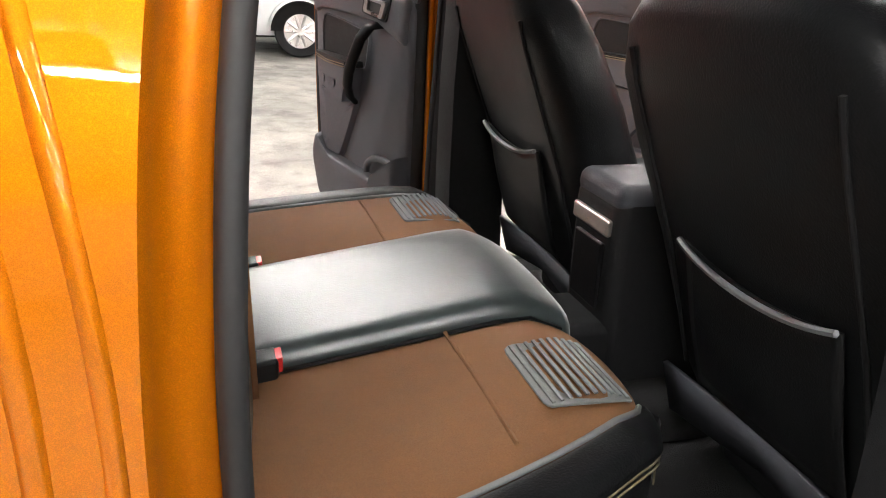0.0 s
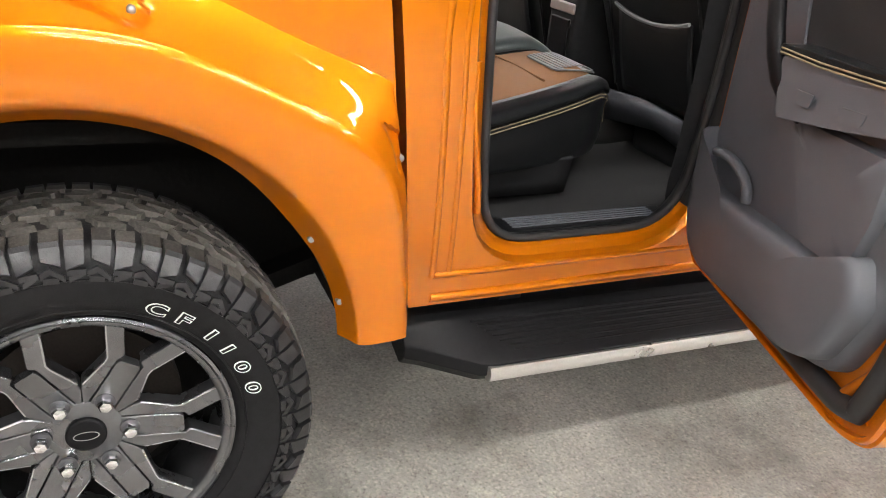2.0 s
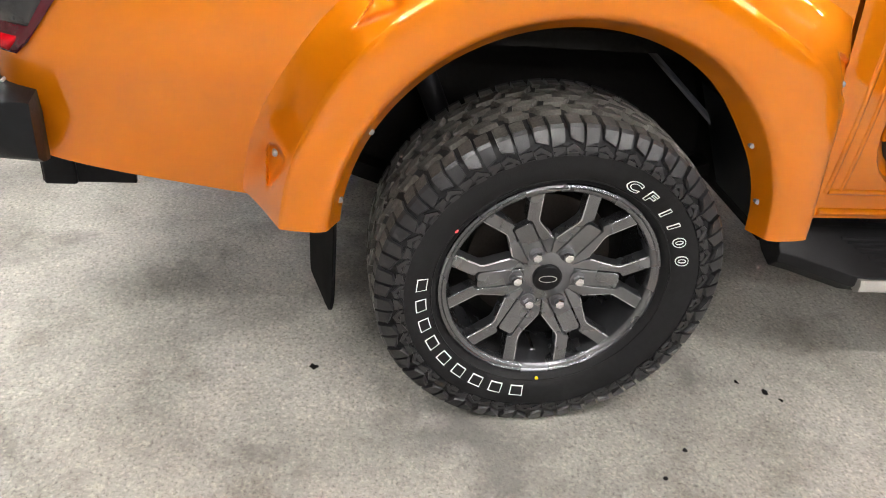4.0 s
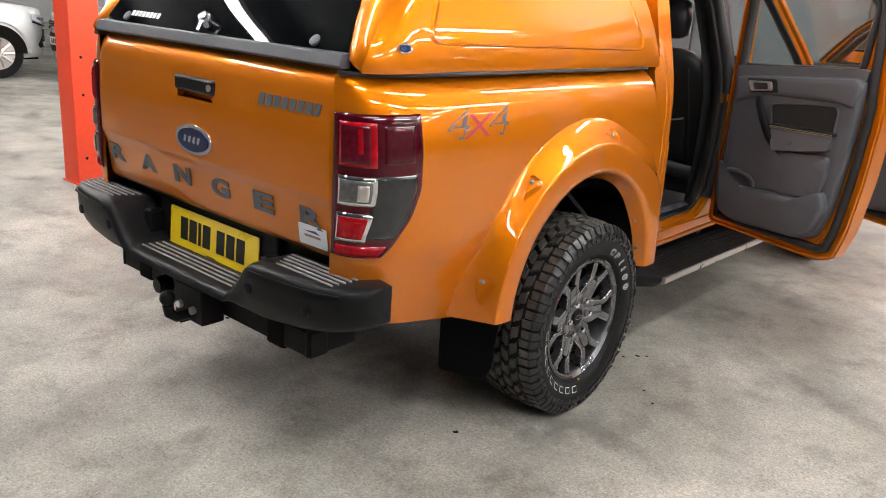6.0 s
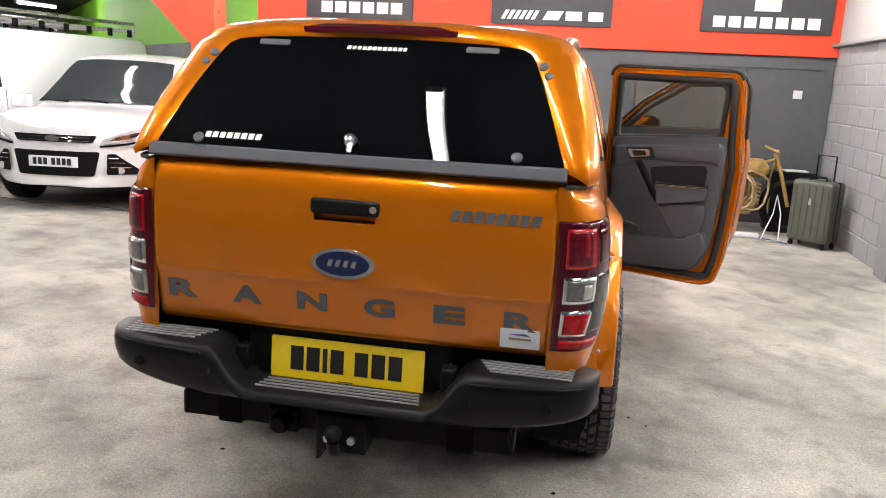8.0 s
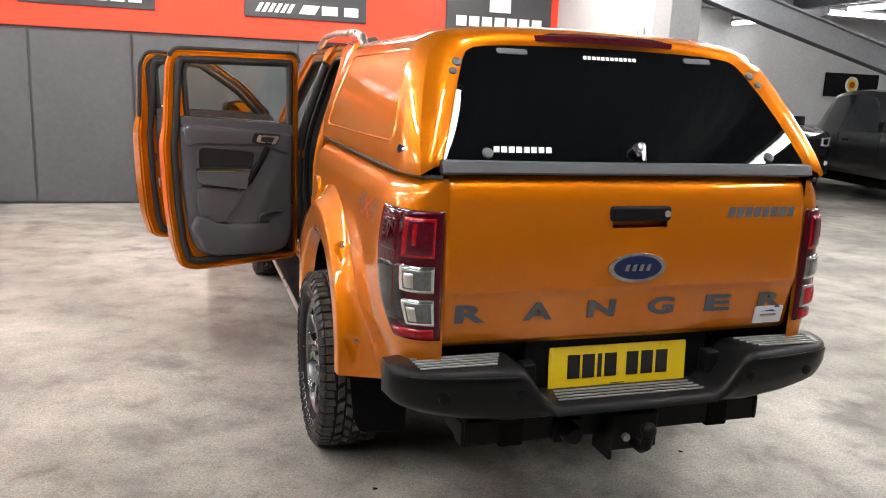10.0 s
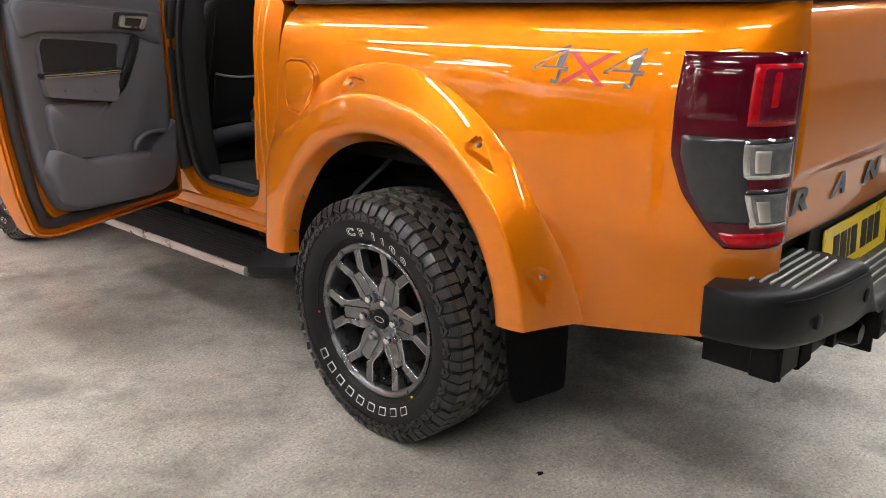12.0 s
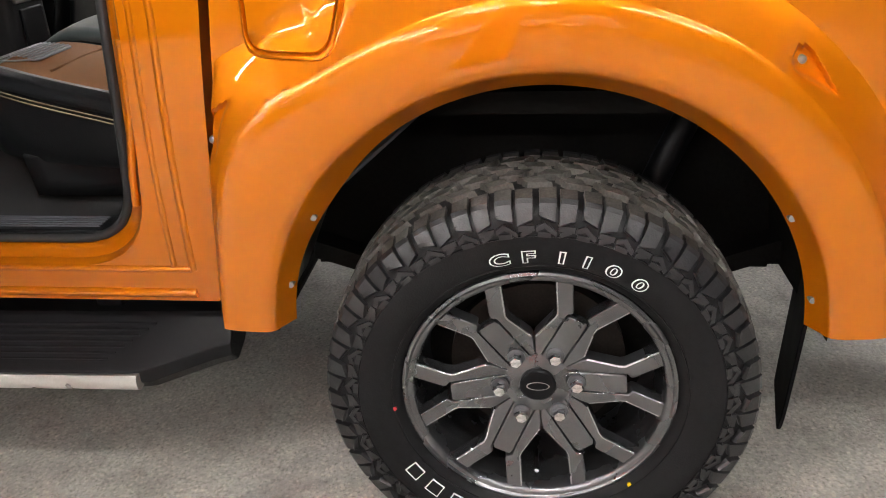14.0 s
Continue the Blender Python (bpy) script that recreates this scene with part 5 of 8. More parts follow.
    raw("hub_carrier", *put((v, f)), UNDER, w, 40)
    v, f = plate_vf([(0.215 * math.cos(a), 0.215 * math.sin(a)) for a in an[::2]], [], lambda a, b, c: (-0.05 - c, a, b), 0.01)
    raw("wheel_backing", *put((v, f)), UNDER, w, 40)


wheel(1, 0.0, 0, 0)
wheel(-1, 0.0, 39.5, 5)
wheel(1, 3.22, 100, 20)
wheel(-1, 3.22, 200, 50)
v, f = tube_vf([(-0.7, 0, 0.38), (0.7, 0, 0.38)], 0.05, 14)
raw("rear_axle", v, f, UNDER, truck, 50)
for s in (1, -1):
    v, f = loft_vf([[(s * 0.52 + a, y, z + b) for a, b in ((-0.03, -0.02), (0.03, -0.02), (0.03, 0.02), (-0.03, 0.02))] for y, z in ((-0.62, 0.56), (-0.3, 0.44), (0, 0.42), (0.3, 0.44), (0.6, 0.54))])
    raw("leaf_spring", v, f, UNDER, truck, 40)
    v, f = tube_vf([(s * 0.56, -0.12, 0.40), (s * 0.50, -0.30, 0.80)], 0.028, 12)
    raw("damper", v, f, SATINBLACK, truck, 40)
    v, f = tube_vf([(s * 0.62, 0.46, 0.62), (s * 0.58, 0.20, 0.84), (s * 0.58, -0.25, 0.88)], 0.008, 6)
    raw("brake_pipe", v, f, GREYTRIM, truck, 40)


# ---- decals and fuel flap ----
def on_bed(y, z, s, out):
    u = (BED_Y - y) / (BED_Y + 0.80)
    if y < -0.80:
        k = min(1, (-0.80 - y) / 0.30) ** 1.3
        u = 1 + math.asin(k) / (math.pi / 2)
    return bed_point(u, z, s, out)


def side_text(body, size, yc, zc, s, material, lift, shear=0.0, extend=1.0, shrink=0.0):
    tv, tf = text_vf(body, size, 0.0, shrink)
    x0, x1 = min(p[0] for p in tv), max(p[0] for p in tv)
    V = [on_bed(yc + s * ((p[0] - (x0 + x1) / 2) * extend + shear * p[1]), zc + p[1], s, lift) for p in tv]
    return raw("side_lettering", V, tf, material, truck, 0, fix=False)


for s in (1, -1):
    yc = -0.665
    for ch, dy, m in (("4", -0.098, DECALGREY), ("X", 0.0, DECALRED), ("4", 0.098, DECALGREY)):
        side_text(ch, 0.125 if ch == "4" else 0.105, yc + s * dy, 1.128, s, m, 0.0015, 0.34, 1.75)
        if ch == "4":
            side_text(ch, 0.125, yc + s * dy, 1.128, s, ORANGE, 0.002, 0.34, 1.75, -0.0062)
loop = rounded([(0.475, 0.985), (0.335, 0.985), (0.32, 1.10), (0.37, 1.135), (0.49, 1.135)], 0.03, 4)
cy = sum(p[0] for p in loop) / len(loop)
cz = sum(p[1] for p in loop) / len(loop)


def on_flank(y, z, out):
    """A point on the left flank, on the flare where that stands proud of the box side."""
    dy, dz = y - ARCH_Y, z - ARCH_Z
    a = math.degrees(math.atan2(dz, dy))
    t = (math.hypot(dy, dz) - ARCH_R) / arch_stretch(a)
    proud = max(0.0, arch_point(a, t, 1)[0] - side_half(z)) if t < 0.182 else 0.0
    return on_bed(y, z, -1, out + proud)


rings = [[on_flank(cy + (y - cy) * k, cz + (z - cz) * k, o) for y, z in loop] for k, o in ((1.0, 0.002), (1.0, 0.010), (0.97, 0.014), (0.75, 0.015), (0.5, 0.016), (0.2, 0.016))]
v, f = loft_vf(rings, True, False)
f.append(tuple(range(len(v) - len(loop), len(v))))
raw("fuel_flap", v, f, ORANGE, truck, 50, bevel=0.0)
rings = [[on_flank(cy + (y - cy) * k, cz + (z - cz) * k, o) for y, z in loop] for k, o in ((1.16, -0.004), (1.11, 0.009), (1.06, 0.012), (1.03, 0.010), (1.015, -0.004))]
v, f = loft_vf(rings, True, False)
raw("flap_surround", v, f, ORANGE, truck, 50)

# ---- cab ----
ZC = [0.44, 0.55, 0.75, 0.95, 1.15, 1.26, 1.34, 1.50, 1.65, 1.74, 1.785]
XC = [0.748, 0.770, 0.795, 0.805, 0.800, 0.785, 0.765, 0.712, 0.662, 0.625, 0.575]


def cab_x(z):
    return smoothlerp(z, ZC, XC)


def subdivide(loop, step=0.05):
    out = []
    for i in range(len(loop)):
        a, b = loop[i], loop[(i + 1) % len(loop)]
        m = max(1, round(math.dist(a, b) / step))
        out += [(a[0] + (b[0] - a[0]) * k / m, a[1] + (b[1] - a[1]) * k / m) for k in range(m)]
    return out


def offset(loop, d):
    """Moves a 2D loop along its outward normals."""
    area = sum(a[0] * b[1] - b[0] * a[1] for a, b in zip(loop, loop[1:] + loop[:1]))
    sg = 1 if area > 0 else -1
    out = []
    n = len(loop)
    for i in range(n):
        a, b = Vector(loop[i - 1]), Vector(loop[(i + 1) % n])
        t = (b - a).normalized()
        out.append((loop[i][0] + sg * t.y * d, loop[i][1] - sg * t.x * d))
    return out


REAR_OPEN = subdivide(rounded([(0.778, 0.612), (1.262, 0.612), (1.285, 1.20), (1.27, 1.70), (0.81, 1.70), (0.738, 1.33), (0.727, 1.12), (0.742, 0.86)], 0.13, 7), 0.05)
FRONT_OPEN = subdivide(rounded([(1.42, 0.612), (2.42, 0.612), (2.50, 0.95), (2.55, 1.22), (2.02, 1.70), (1.40, 1.70), (1.405, 1.2)], 0.085, 6), 0.06)
CAB_OUT = subdivide([(0.608, 0.485), (2.62, 0.485), (2.68, 0.7), (2.70, 1.20), (2.08, 1.755), (1.6, 1.785), (0.9, 1.785), (0.68, 1.77), (0.580, 1.36), (0.520, 1.30)], 0.08)
for s in (1, -1):
    H1r, H1f = offset(REAR_OPEN, 0.045), offset(FRONT_OPEN, 0.045)
    V, F = plate_vf(CAB_OUT, [H1r, H1f], lambda a, b, c: (s * (cab_x(b) - c), a, b), 0.004)
    cabs = raw("cab_side", V, F, ORANGE, truck, 25)
    for loop, H1 in ((REAR_OPEN, H1r), (FRONT_OPEN, H1f)):
        rings = [[(s * (cab_x(z) - d), y, z) for y, z in offset(loop, o)] for o, d in ((0.045, 0.0), (0.040, 0.006), (0.036, 0.020), (0.024, 0.026), (0.016, 0.030), (0.010, 0.040), (0.0, 0.044), (0.003, 0.056))]
        v, f = loft_vf(rings, True, False)
        raw("door_aperture", v, f, ORANGE, cabs, 50)
        pts = [(s * (cab_x(z) - 0.040), y, z) for y, z in offset(loop, 0.001)]
        v, f = tube_vf(pts, 0.0095, 8, True)
        raw("aperture_seal", v, f, SEAL, cabs, 60)
        if loop is REAR_OPEN:
            pts = [(s * (cab_x(z) - 0.014), y, z) for y, z in offset(loop, 0.026) if y > 1.255 and z > 0.66]
            v, f = tube_vf(sorted(pts, key=lambda p: p[2]), 0.029, 8)
            raw("pillar_seal", v, f, SEAL, cabs, 60)
        # inner trim closing the pillars
        rings = [[(s * (cab_x(z) - d), y, z) for y, z in offset(loop, o)] for o, d in ((0.0, 0.05), (0.004, 0.062), (0.03, 0.09), (0.08, 0.12), (0.12, 0.13))]
        v, f = loft_vf(rings, True, False)
        raw("pillar_trim", v, f, DARKTRIM, cabs, 50)
    # pressed creases down the rear pillar: two that waver towards the top, and one that runs to the sill
    for y0, rr, sink in ((0.632, 0.010, 0.007), (0.668, 0.008, 0.0055)):
        pts = [(s * (cab_x(z) - sink), y0 - 0.055 * (z - 1.0) + 0.010 * math.sin((z - 1.02) * 11) * min(1, max(0, (z - 1.02) / 0.08)), z) for z in frange(0.56, 1.42, 44)]
        v, f = tube_vf(pts, rr, 12)
        raw("pressed_bead", v, f, ORANGE, cabs, 60)
    v, f = tube_vf([(s * (cab_x(z) - 0.0055), y, z) for y, z in ((0.694, 1.00), (0.696, 0.94), (0.702, 0.88), (0.714, 0.82), (0.726, 0.76), (0.734, 0.70))], 0.0075, 10)
    raw("pressed_bead", v, f, ORANGE, cabs, 60)
    # rolled ridges along the sill
    for zz, rr in ((0.562, 0.008), (0.505, 0.011)):
        v, f = tube_vf([(s * (cab_x(zz) - 0.003), y, zz) for y in frange(0.66, 2.55, 12)], rr, 10)
        raw("sill_ridge", v, f, ORANGE, cabs, 60)
    # striker on the rear pillar
    b0 = s * (cab_x(1.01) - 0.027)
    lb = box("striker_plate", (b0, 0.682, 1.01), (0.006, 0.014, 0.075), CHROME, cabs, 0.003)
    v, f = tube_vf([(b0, 0.686, 1.025), (b0 - s * 0.012, 0.712, 1.025), (b0 - s * 0.013, 0.716, 1.01), (b0 - s * 0.012, 0.712, 0.994), (b0, 0.686, 0.994)], 0.0045, 8)
    raw("striker_loop", v, f, CHROME, cabs, 60)
    # ribbed sill plate
    sp = box("sill_plate", (s * 0.692, 1.03, 0.616), (0.075, 0.50, 0.014), PLASTIC, cabs, 0.005)
    for k in range(5):
        box("sill_rib", (s * (0.667 + 0.011 * k), 1.05, 0.6245), (0.004, 0.38, 0.004), GREYTRIM, sp, 0.001)
    # rear corner of the cab: closes the back wall to the side
    v, f = grid_vf(lambda z, t: (s * (cab_x(z) - 0.0 - t * cab_x(z)), lerp(z, [0.485, 1.30, 1.36, 1.77], [0.608, 0.520, 0.580, 0.68]) + 0.0 * t, z), frange(0.485, 1.77, 24), [0, 0.05, 0.2, 0.6, 1.0])
    raw("cab_back", v, f, ORANGE, truck, 60)
    # side window of the B pillar cover
    V, F = plate_vf([(1.335, 1.32), (1.36, 1.32), (1.36, 1.68), (1.335, 1.68)], [], lambda a, b, c: (s * (cab_x(b) + 0.002 + c), a, b), 0.003)
    raw("pillar_cover", V, F, SATINBLACK, cabs, 20)
    # roof rail
    pts = [(s * 0.555, 0.66, 1.762), (s * 0.560, 0.69, 1.80), (s * 0.565, 0.85, 1.828), (s * 0.572, 1.35, 1.848), (s * 0.570, 1.75, 1.842), (s * 0.562, 2.02, 1.80), (s * 0.558, 2.08, 1.77)]
    v, f = tube_vf(pts, [0.018, 0.024, 0.019, 0.018, 0.018, 0.022, 0.016], 10)
    raw("roof_rail", v, f, SATIN, truck, 60, "satin silver roof rail")
# roof skin with soft edges, headlining below
v, f = grid_vf(lambda x, y: (x * 0.60, lerp(y, [0, 1], [0.69, 2.10]) + 0.05 * (1 - x * x) * (1 if y > 0.5 else -1) * abs(y - 0.5) * 2, 1.778 + 0.028 * (1 - abs(x) ** 3) - 0.02 * abs(2 * y - 1) ** 4), frange(-1, 1, 24), frange(0, 1, 20))
raw("roof", v, f, ORANGE, truck, 60)
v, f = grid_vf(lambda x, y: (x * 0.58, y, 1.735 - 0.02 * x * x), frange(-1, 1, 10), frange(0.70, 2.08, 10))
raw("headlining", v, f, HEADLINE, truck, 60)
# bonnet, wings, nose and windscreen
def nose(x, y):
    z = lerp(y, [2.70, 3.0, 3.6, 3.95, 4.08, 4.12], [1.22, 1.20, 1.16, 1.08, 0.95, 0.60])
    return z - 0.06 * (abs(x) / 0.8) ** 4
v, f = grid_vf(lambda x, y: (x, y - 0.10 * (abs(x) / 0.86) ** 3 * (1 if y > 3.8 else 0), nose(x, y)), frange(-0.86, 0.86, 20), [2.70, 2.85, 3.0, 3.3, 3.6, 3.8, 3.95, 4.04, 4.08, 4.11, 4.12])
raw("bonnet", v, f, ORANGE, truck, 50)
for s in (1, -1):
    ys = frange(2.68, 4.02, 30)
    zs_ = frange(0.5, 1.16, 18)
    v, f = grid_vf(lambda y, z: (s * (0.86 - 0.05 * max(0, z - 1.0)), y, z), ys, zs_, lambda i, j: math.hypot((ys[i] + ys[i + 1]) / 2 - 3.22, (zs_[j] + zs_[j + 1]) / 2 - 0.44) > 0.46)
    raw("front_wing", v, f, ORANGE, truck, 50)
    v, f = grid_vf(lambda a, t: (s * (0.86 - 0.4 * t), 3.22 + 0.47 * math.cos(radians(a)), 0.44 + 0.47 * math.sin(radians(a))), frange(-10, 190, 24), [0, 1])
    raw("front_arch_liner", v, f, UNDER, truck, 60)
v, f = loft_vf([[(x, 4.0 - 0.14 * (abs(x) / 0.86) ** 3 + b, z) for b, z in ((0, 0.40), (0.14, 0.42), (0.18, 0.60), (0.10, 0.70), (0, 0.70))] for x in frange(-0.88, 0.88, 12)])
raw("front_bumper", v, f, PLASTIC, truck, 40)
V = [(-0.58, 2.08, 1.765), (0.58, 2.08, 1.765), (0.74, 2.72, 1.225), (-0.74, 2.72, 1.225)]
ws = raw("windscreen", V, [(0, 1, 2, 3)], PANE, truck, 0)
ws.visible_shadow = False
box("dashboard", (0, 2.48, 1.10), (1.40, 0.45, 0.26), DARKTRIM, truck, 0.06, seg=3)
an = [k * math.tau / 40 for k in range(40)]
tilt = Matrix.Translation((0.37, 2.12, 1.16)) @ Matrix.Rotation(radians(65), 4, "X")
v, f = tube_vf([tilt @ Vector((0.185 * math.cos(a), 0.185 * math.sin(a), 0)) for a in an], 0.014, 8, True)
stw = raw("steering_wheel", v, f, LEATHER, truck, 60)
for a in (0, math.pi, -math.pi / 2):
    v, f = tube_vf([tilt @ Vector((0, 0, 0)), tilt @ Vector((0.18 * math.cos(a), 0.18 * math.sin(a), 0))], 0.014, 6)
    raw("spoke", v, f, LEATHER, stw, 40)
# rear cab window
V, F = plate_vf(rounded(rect(-0.55, 1.36, 0.55, 1.66), 0.05), [], lambda a, b, c: (a, lerp(b, [1.36, 1.77], [0.625, 0.68]) - 0.004 - c, b), 0.004)
raw("rear_cab_window", V, F, DARKGLASS, truck, 20)


# ---- interior ----
box("cab_floor", (0, 1.62, 0.575), (1.44, 1.96, 0.03), CARPET, truck, 0.005)
for s in (1, -1):
    v, f = grid_vf(lambda x, y: (s * x, y, 0.602 + 0.012 * math.sin(9 * x) * math.cos(7 * y) + 0.05 * max(0, y - 1.5) ** 2), frange(0.14, 0.66, 12), frange(1.05, 1.62, 12))
    raw("floor_mat", v, f, CARPET, truck, 60)
box("transmission_tunnel", (0, 1.6, 0.64), (0.28, 1.9, 0.12), CARPET, truck, 0.04, seg=3)


def cushion(name, x0, x1, y0, y1, z0, z1, material, parent, crown=0.015, r=0.03, label="", front_drop=0.03):
    """A stuffed pad: rounded edges, crowned top, nose dropping at the front (+y)."""
    xs_, ys_ = frange(0, 1, 14), frange(0, 1, 16)

    def edge(t, L):
        d = min(t, 1 - t) * L
        return 0 if d >= r else r - math.sqrt(max(0, r * r - (r - d) ** 2))

    def top(u, t):
        z = z1 - edge(u, x1 - x0) - edge(t, y1 - y0) + crown * (1 - (2 * u - 1) ** 2) * math.sin(math.pi * t)
        z -= front_drop * max(0, (t - 0.75) / 0.25) ** 2
        return (x0 + (x1 - x0) * u, y0 + (y1 - y0) * t, max(z, z0))
    v, f = grid_vf(top, [0, 0.012, 0.03, 0.05] + xs_[1:-1] + [0.95, 0.97, 0.988, 1], [0, 0.012, 0.03] + ys_[1:-1] + [0.97, 0.988, 1])
    n1, n2 = len(xs_) + 6, len(ys_) + 4
    V2, F2 = box_vf((x0 + x1) / 2, (y0 + y1) / 2, (z0 + z1 - r) / 2, x1 - x0, y1 - y0, max(0.01, z1 - r - z0))
    V3, F3 = join([(v, f), (V2, F2)])
    return raw(name, V3, F3, material, parent, 60, label)


SEAT_Z = 0.885


def seat_edge(y):
    """Half width of the bench: it narrows round its front corner."""
    return lerp(y, [0.66, 0.82, 1.0, 1.10, 1.17, 1.21, 1.235, 1.245], [0.640, 0.615, 0.575, 0.545, 0.510, 0.475, 0.435, 0.39])


def nose_drop(y):
    return 0.045 * max(0, (y - 1.13) / 0.115) ** 2


def bench_strip(name, x0, x1, z, material, parent, crown=0.006, y0=0.70, y1=1.238, r=0.014, label="", thick=0.03):
    """A padded strip of the bench between two fractions of its half width, following the rounded front corner."""
    us = [0, 0.02, 0.06] + frange(0.12, 0.88, 8) + [0.94, 0.98, 1]
    ys = [y0, y0 + 0.01] + frange(y0 + 0.03, 1.16, 10) + [1.18, 1.20, 1.215, 1.228, y1]

    def at(u, y):
        e = seat_edge(y)
        d = min(u, 1 - u) * abs(x1 - x0) * e
        h = 0 if d >= r else r - math.sqrt(max(0, r * r - (r - d) ** 2))
        return ((x0 + (x1 - x0) * u) * (e if abs(x0 + (x1 - x0) * u) > 0.89 else 0.53 + (e - 0.53) * max(0, (abs(x0 + (x1 - x0) * u) - 0.34) / 0.55)), y, z - h - nose_drop(y) + crown * math.sin(math.pi * u))
    v, f = grid_vf(at, us, ys)
    return raw(name, v, f, material, parent, 60, label, thick=thick)


rings = []
for z, k in ((0.70, 0.97), (0.74, 1.0), (0.84, 1.0), (SEAT_Z - 0.012, 1.0)):
    ring = [(seat_edge(y) * k, y, z - nose_drop(y) * (1 if z > 0.8 else 0)) for y in frange(0.68, 1.16, 8) + [1.19, 1.215, 1.235, 1.245]]
    rings.append(ring + [(-x, y, zz) for x, y, zz in reversed(ring)])
v, f = loft_vf(rings)
bench = raw("rear_bench", v, f, LEATHER, truck, 45, "black leather rear bench with brown fabric panels")
for s in (1, -1):
    bench_strip("outer_cushion", s * 0.33, s * 0.90, SEAT_Z + 0.004, BROWN, bench, 0.010, label="brown fabric seat panel")
    bench_strip("side_bolster", s * 0.895, s * 1.03, SEAT_Z + 0.008, LEATHER, bench, 0.004, r=0.02)
    c = rounded(rect(0.270, 1.088, 0.430, 1.205), 0.018, 3)
    V, F = plate_vf(c, [], lambda p_, q, w: (s * p_, q, SEAT_Z + 0.0145 - nose_drop(q) + w), 0.004)
    pad = raw("seat_patch", V, F, RIBBED, bench, 20, bevel=0.002)
    for k in range(10):
        y = 1.098 + 0.0108 * k
        box("patch_rib", (s * 0.35, y, SEAT_Z + 0.0195 - nose_drop(y)), (0.148, 0.005, 0.003), RIBBED, pad, 0.001)
    v, f = tube_vf([(s * x, 1.035, SEAT_Z + 0.0105 + 0.003 * math.sin(math.pi * (x - 0.18) / 0.3)) for x in frange(0.185, 0.468, 8)], 0.003, 6)
    raw("cross_seam", v, f, BROWN, bench, 60)
    v, f = tube_vf([(s * 0.180, y, SEAT_Z + 0.006 - nose_drop(y)) for y in frange(0.70, 1.22, 10)], 0.003, 6)
    raw("long_seam", v, f, LEATHER, bench, 60)
    for dz, m, r_, o in ((0.0, GREYPIPE, 0.0045, 0.895), (-0.026, STITCH, 0.0015, 1.022), (-0.034, STITCH, 0.0015, 1.024)):
        pts = [(s * seat_edge(y) * o, y, SEAT_Z + 0.004 + dz - nose_drop(y)) for y in frange(0.70, 1.16, 10) + [1.19, 1.215, 1.232]]
        if dz < -0.03:
            pts += [(s * 0.425, 1.247, 0.80), (s * 0.43, 1.246, 0.76)]
        v, f = tube_vf(pts, r_, 6)
        raw("edge_piping", v, f, m, bench, 60)
    v, f = loft_vf([[(s * (0.545 - 0.02 * t), y, 0.715 - 0.10 * t) for y in (0.68, 0.9, 1.06, 1.10)] for t in (0, 0.1, 0.6, 1)], False, False)
    raw("seat_skirt", v, f, DARKTRIM, bench, 40, thick=0.01)
    bk = box("seat_buckle", (s * 0.18, 0.765, SEAT_Z + 0.02), (0.045, 0.07, 0.032), LEATHER, bench, 0.006)
    box("buckle_button", (s * 0.18, 0.80, SEAT_Z + 0.024), (0.034, 0.012, 0.022), BUTTON, bk, 0.002)
bench_strip("centre_cushion", -0.335, 0.335, SEAT_Z + 0.030, SHEEN, bench, 0.010, r=0.03, label="raised black leather centre seat pad", thick=0.05)
box("seat_box", (0, 0.86, 0.66), (0.98, 0.36, 0.12), CARPET, bench, 0.01)
# the whole squab slopes down towards the backrest
for ob in (bench, *bench.children_recursive):
    for vert in ob.data.vertices:
        vert.co.z -= 0.15 * max(0.0, 1.16 - vert.co.y) * min(1.0, max(0.0, (vert.co.z - 0.70) / 0.10))
# rear backrests and headrests
for s in (1, -1):
    rings = []
    for z, y, w in ((0.88, 0.70, 0.25), (0.95, 0.705, 0.265), (1.2, 0.695, 0.265), (1.4, 0.69, 0.255), (1.48, 0.685, 0.23), (1.51, 0.685, 0.19)):
        rings.append([(s * 0.28 + w * math.copysign(abs(math.cos(t)) ** 0.4, math.cos(t)), y + 0.05 * math.copysign(abs(math.sin(t)) ** 0.6, math.sin(t)), z) for t in [k * math.tau / 28 for k in range(28)]])
    v, f = loft_vf(rings)
    br = raw("rear_backrest", v, f, LEATHER, truck, 50)
    rings = [[(s * 0.34 + w * math.copysign(abs(math.cos(t)) ** 0.5, math.cos(t)), y + d * math.copysign(abs(math.sin(t)) ** 0.7, math.sin(t)), z) for t in [k * math.tau / 24 for k in range(24)]] for z, y, w, d in ((1.525, 0.73, 0.10, 0.03), (1.54, 0.73, 0.125, 0.045), (1.60, 0.73, 0.13, 0.05), (1.655, 0.73, 0.115, 0.045), (1.67, 0.73, 0.08, 0.03))]
    v, f = loft_vf(rings)
    raw("headrest", v, f, LEATHER, br, 60)
    v, f = loft_vf([[(s * (0.14 if q == 0 else 0.42), y + 0.004, z) for q in (0, 1)] for z, y in ((0.94, 0.757), (1.2, 0.748), (1.38, 0.742), (1.44, 0.735))], False, False)
    raw("backrest_panel", v, f, BROWN, br, 40, thick=0.012)


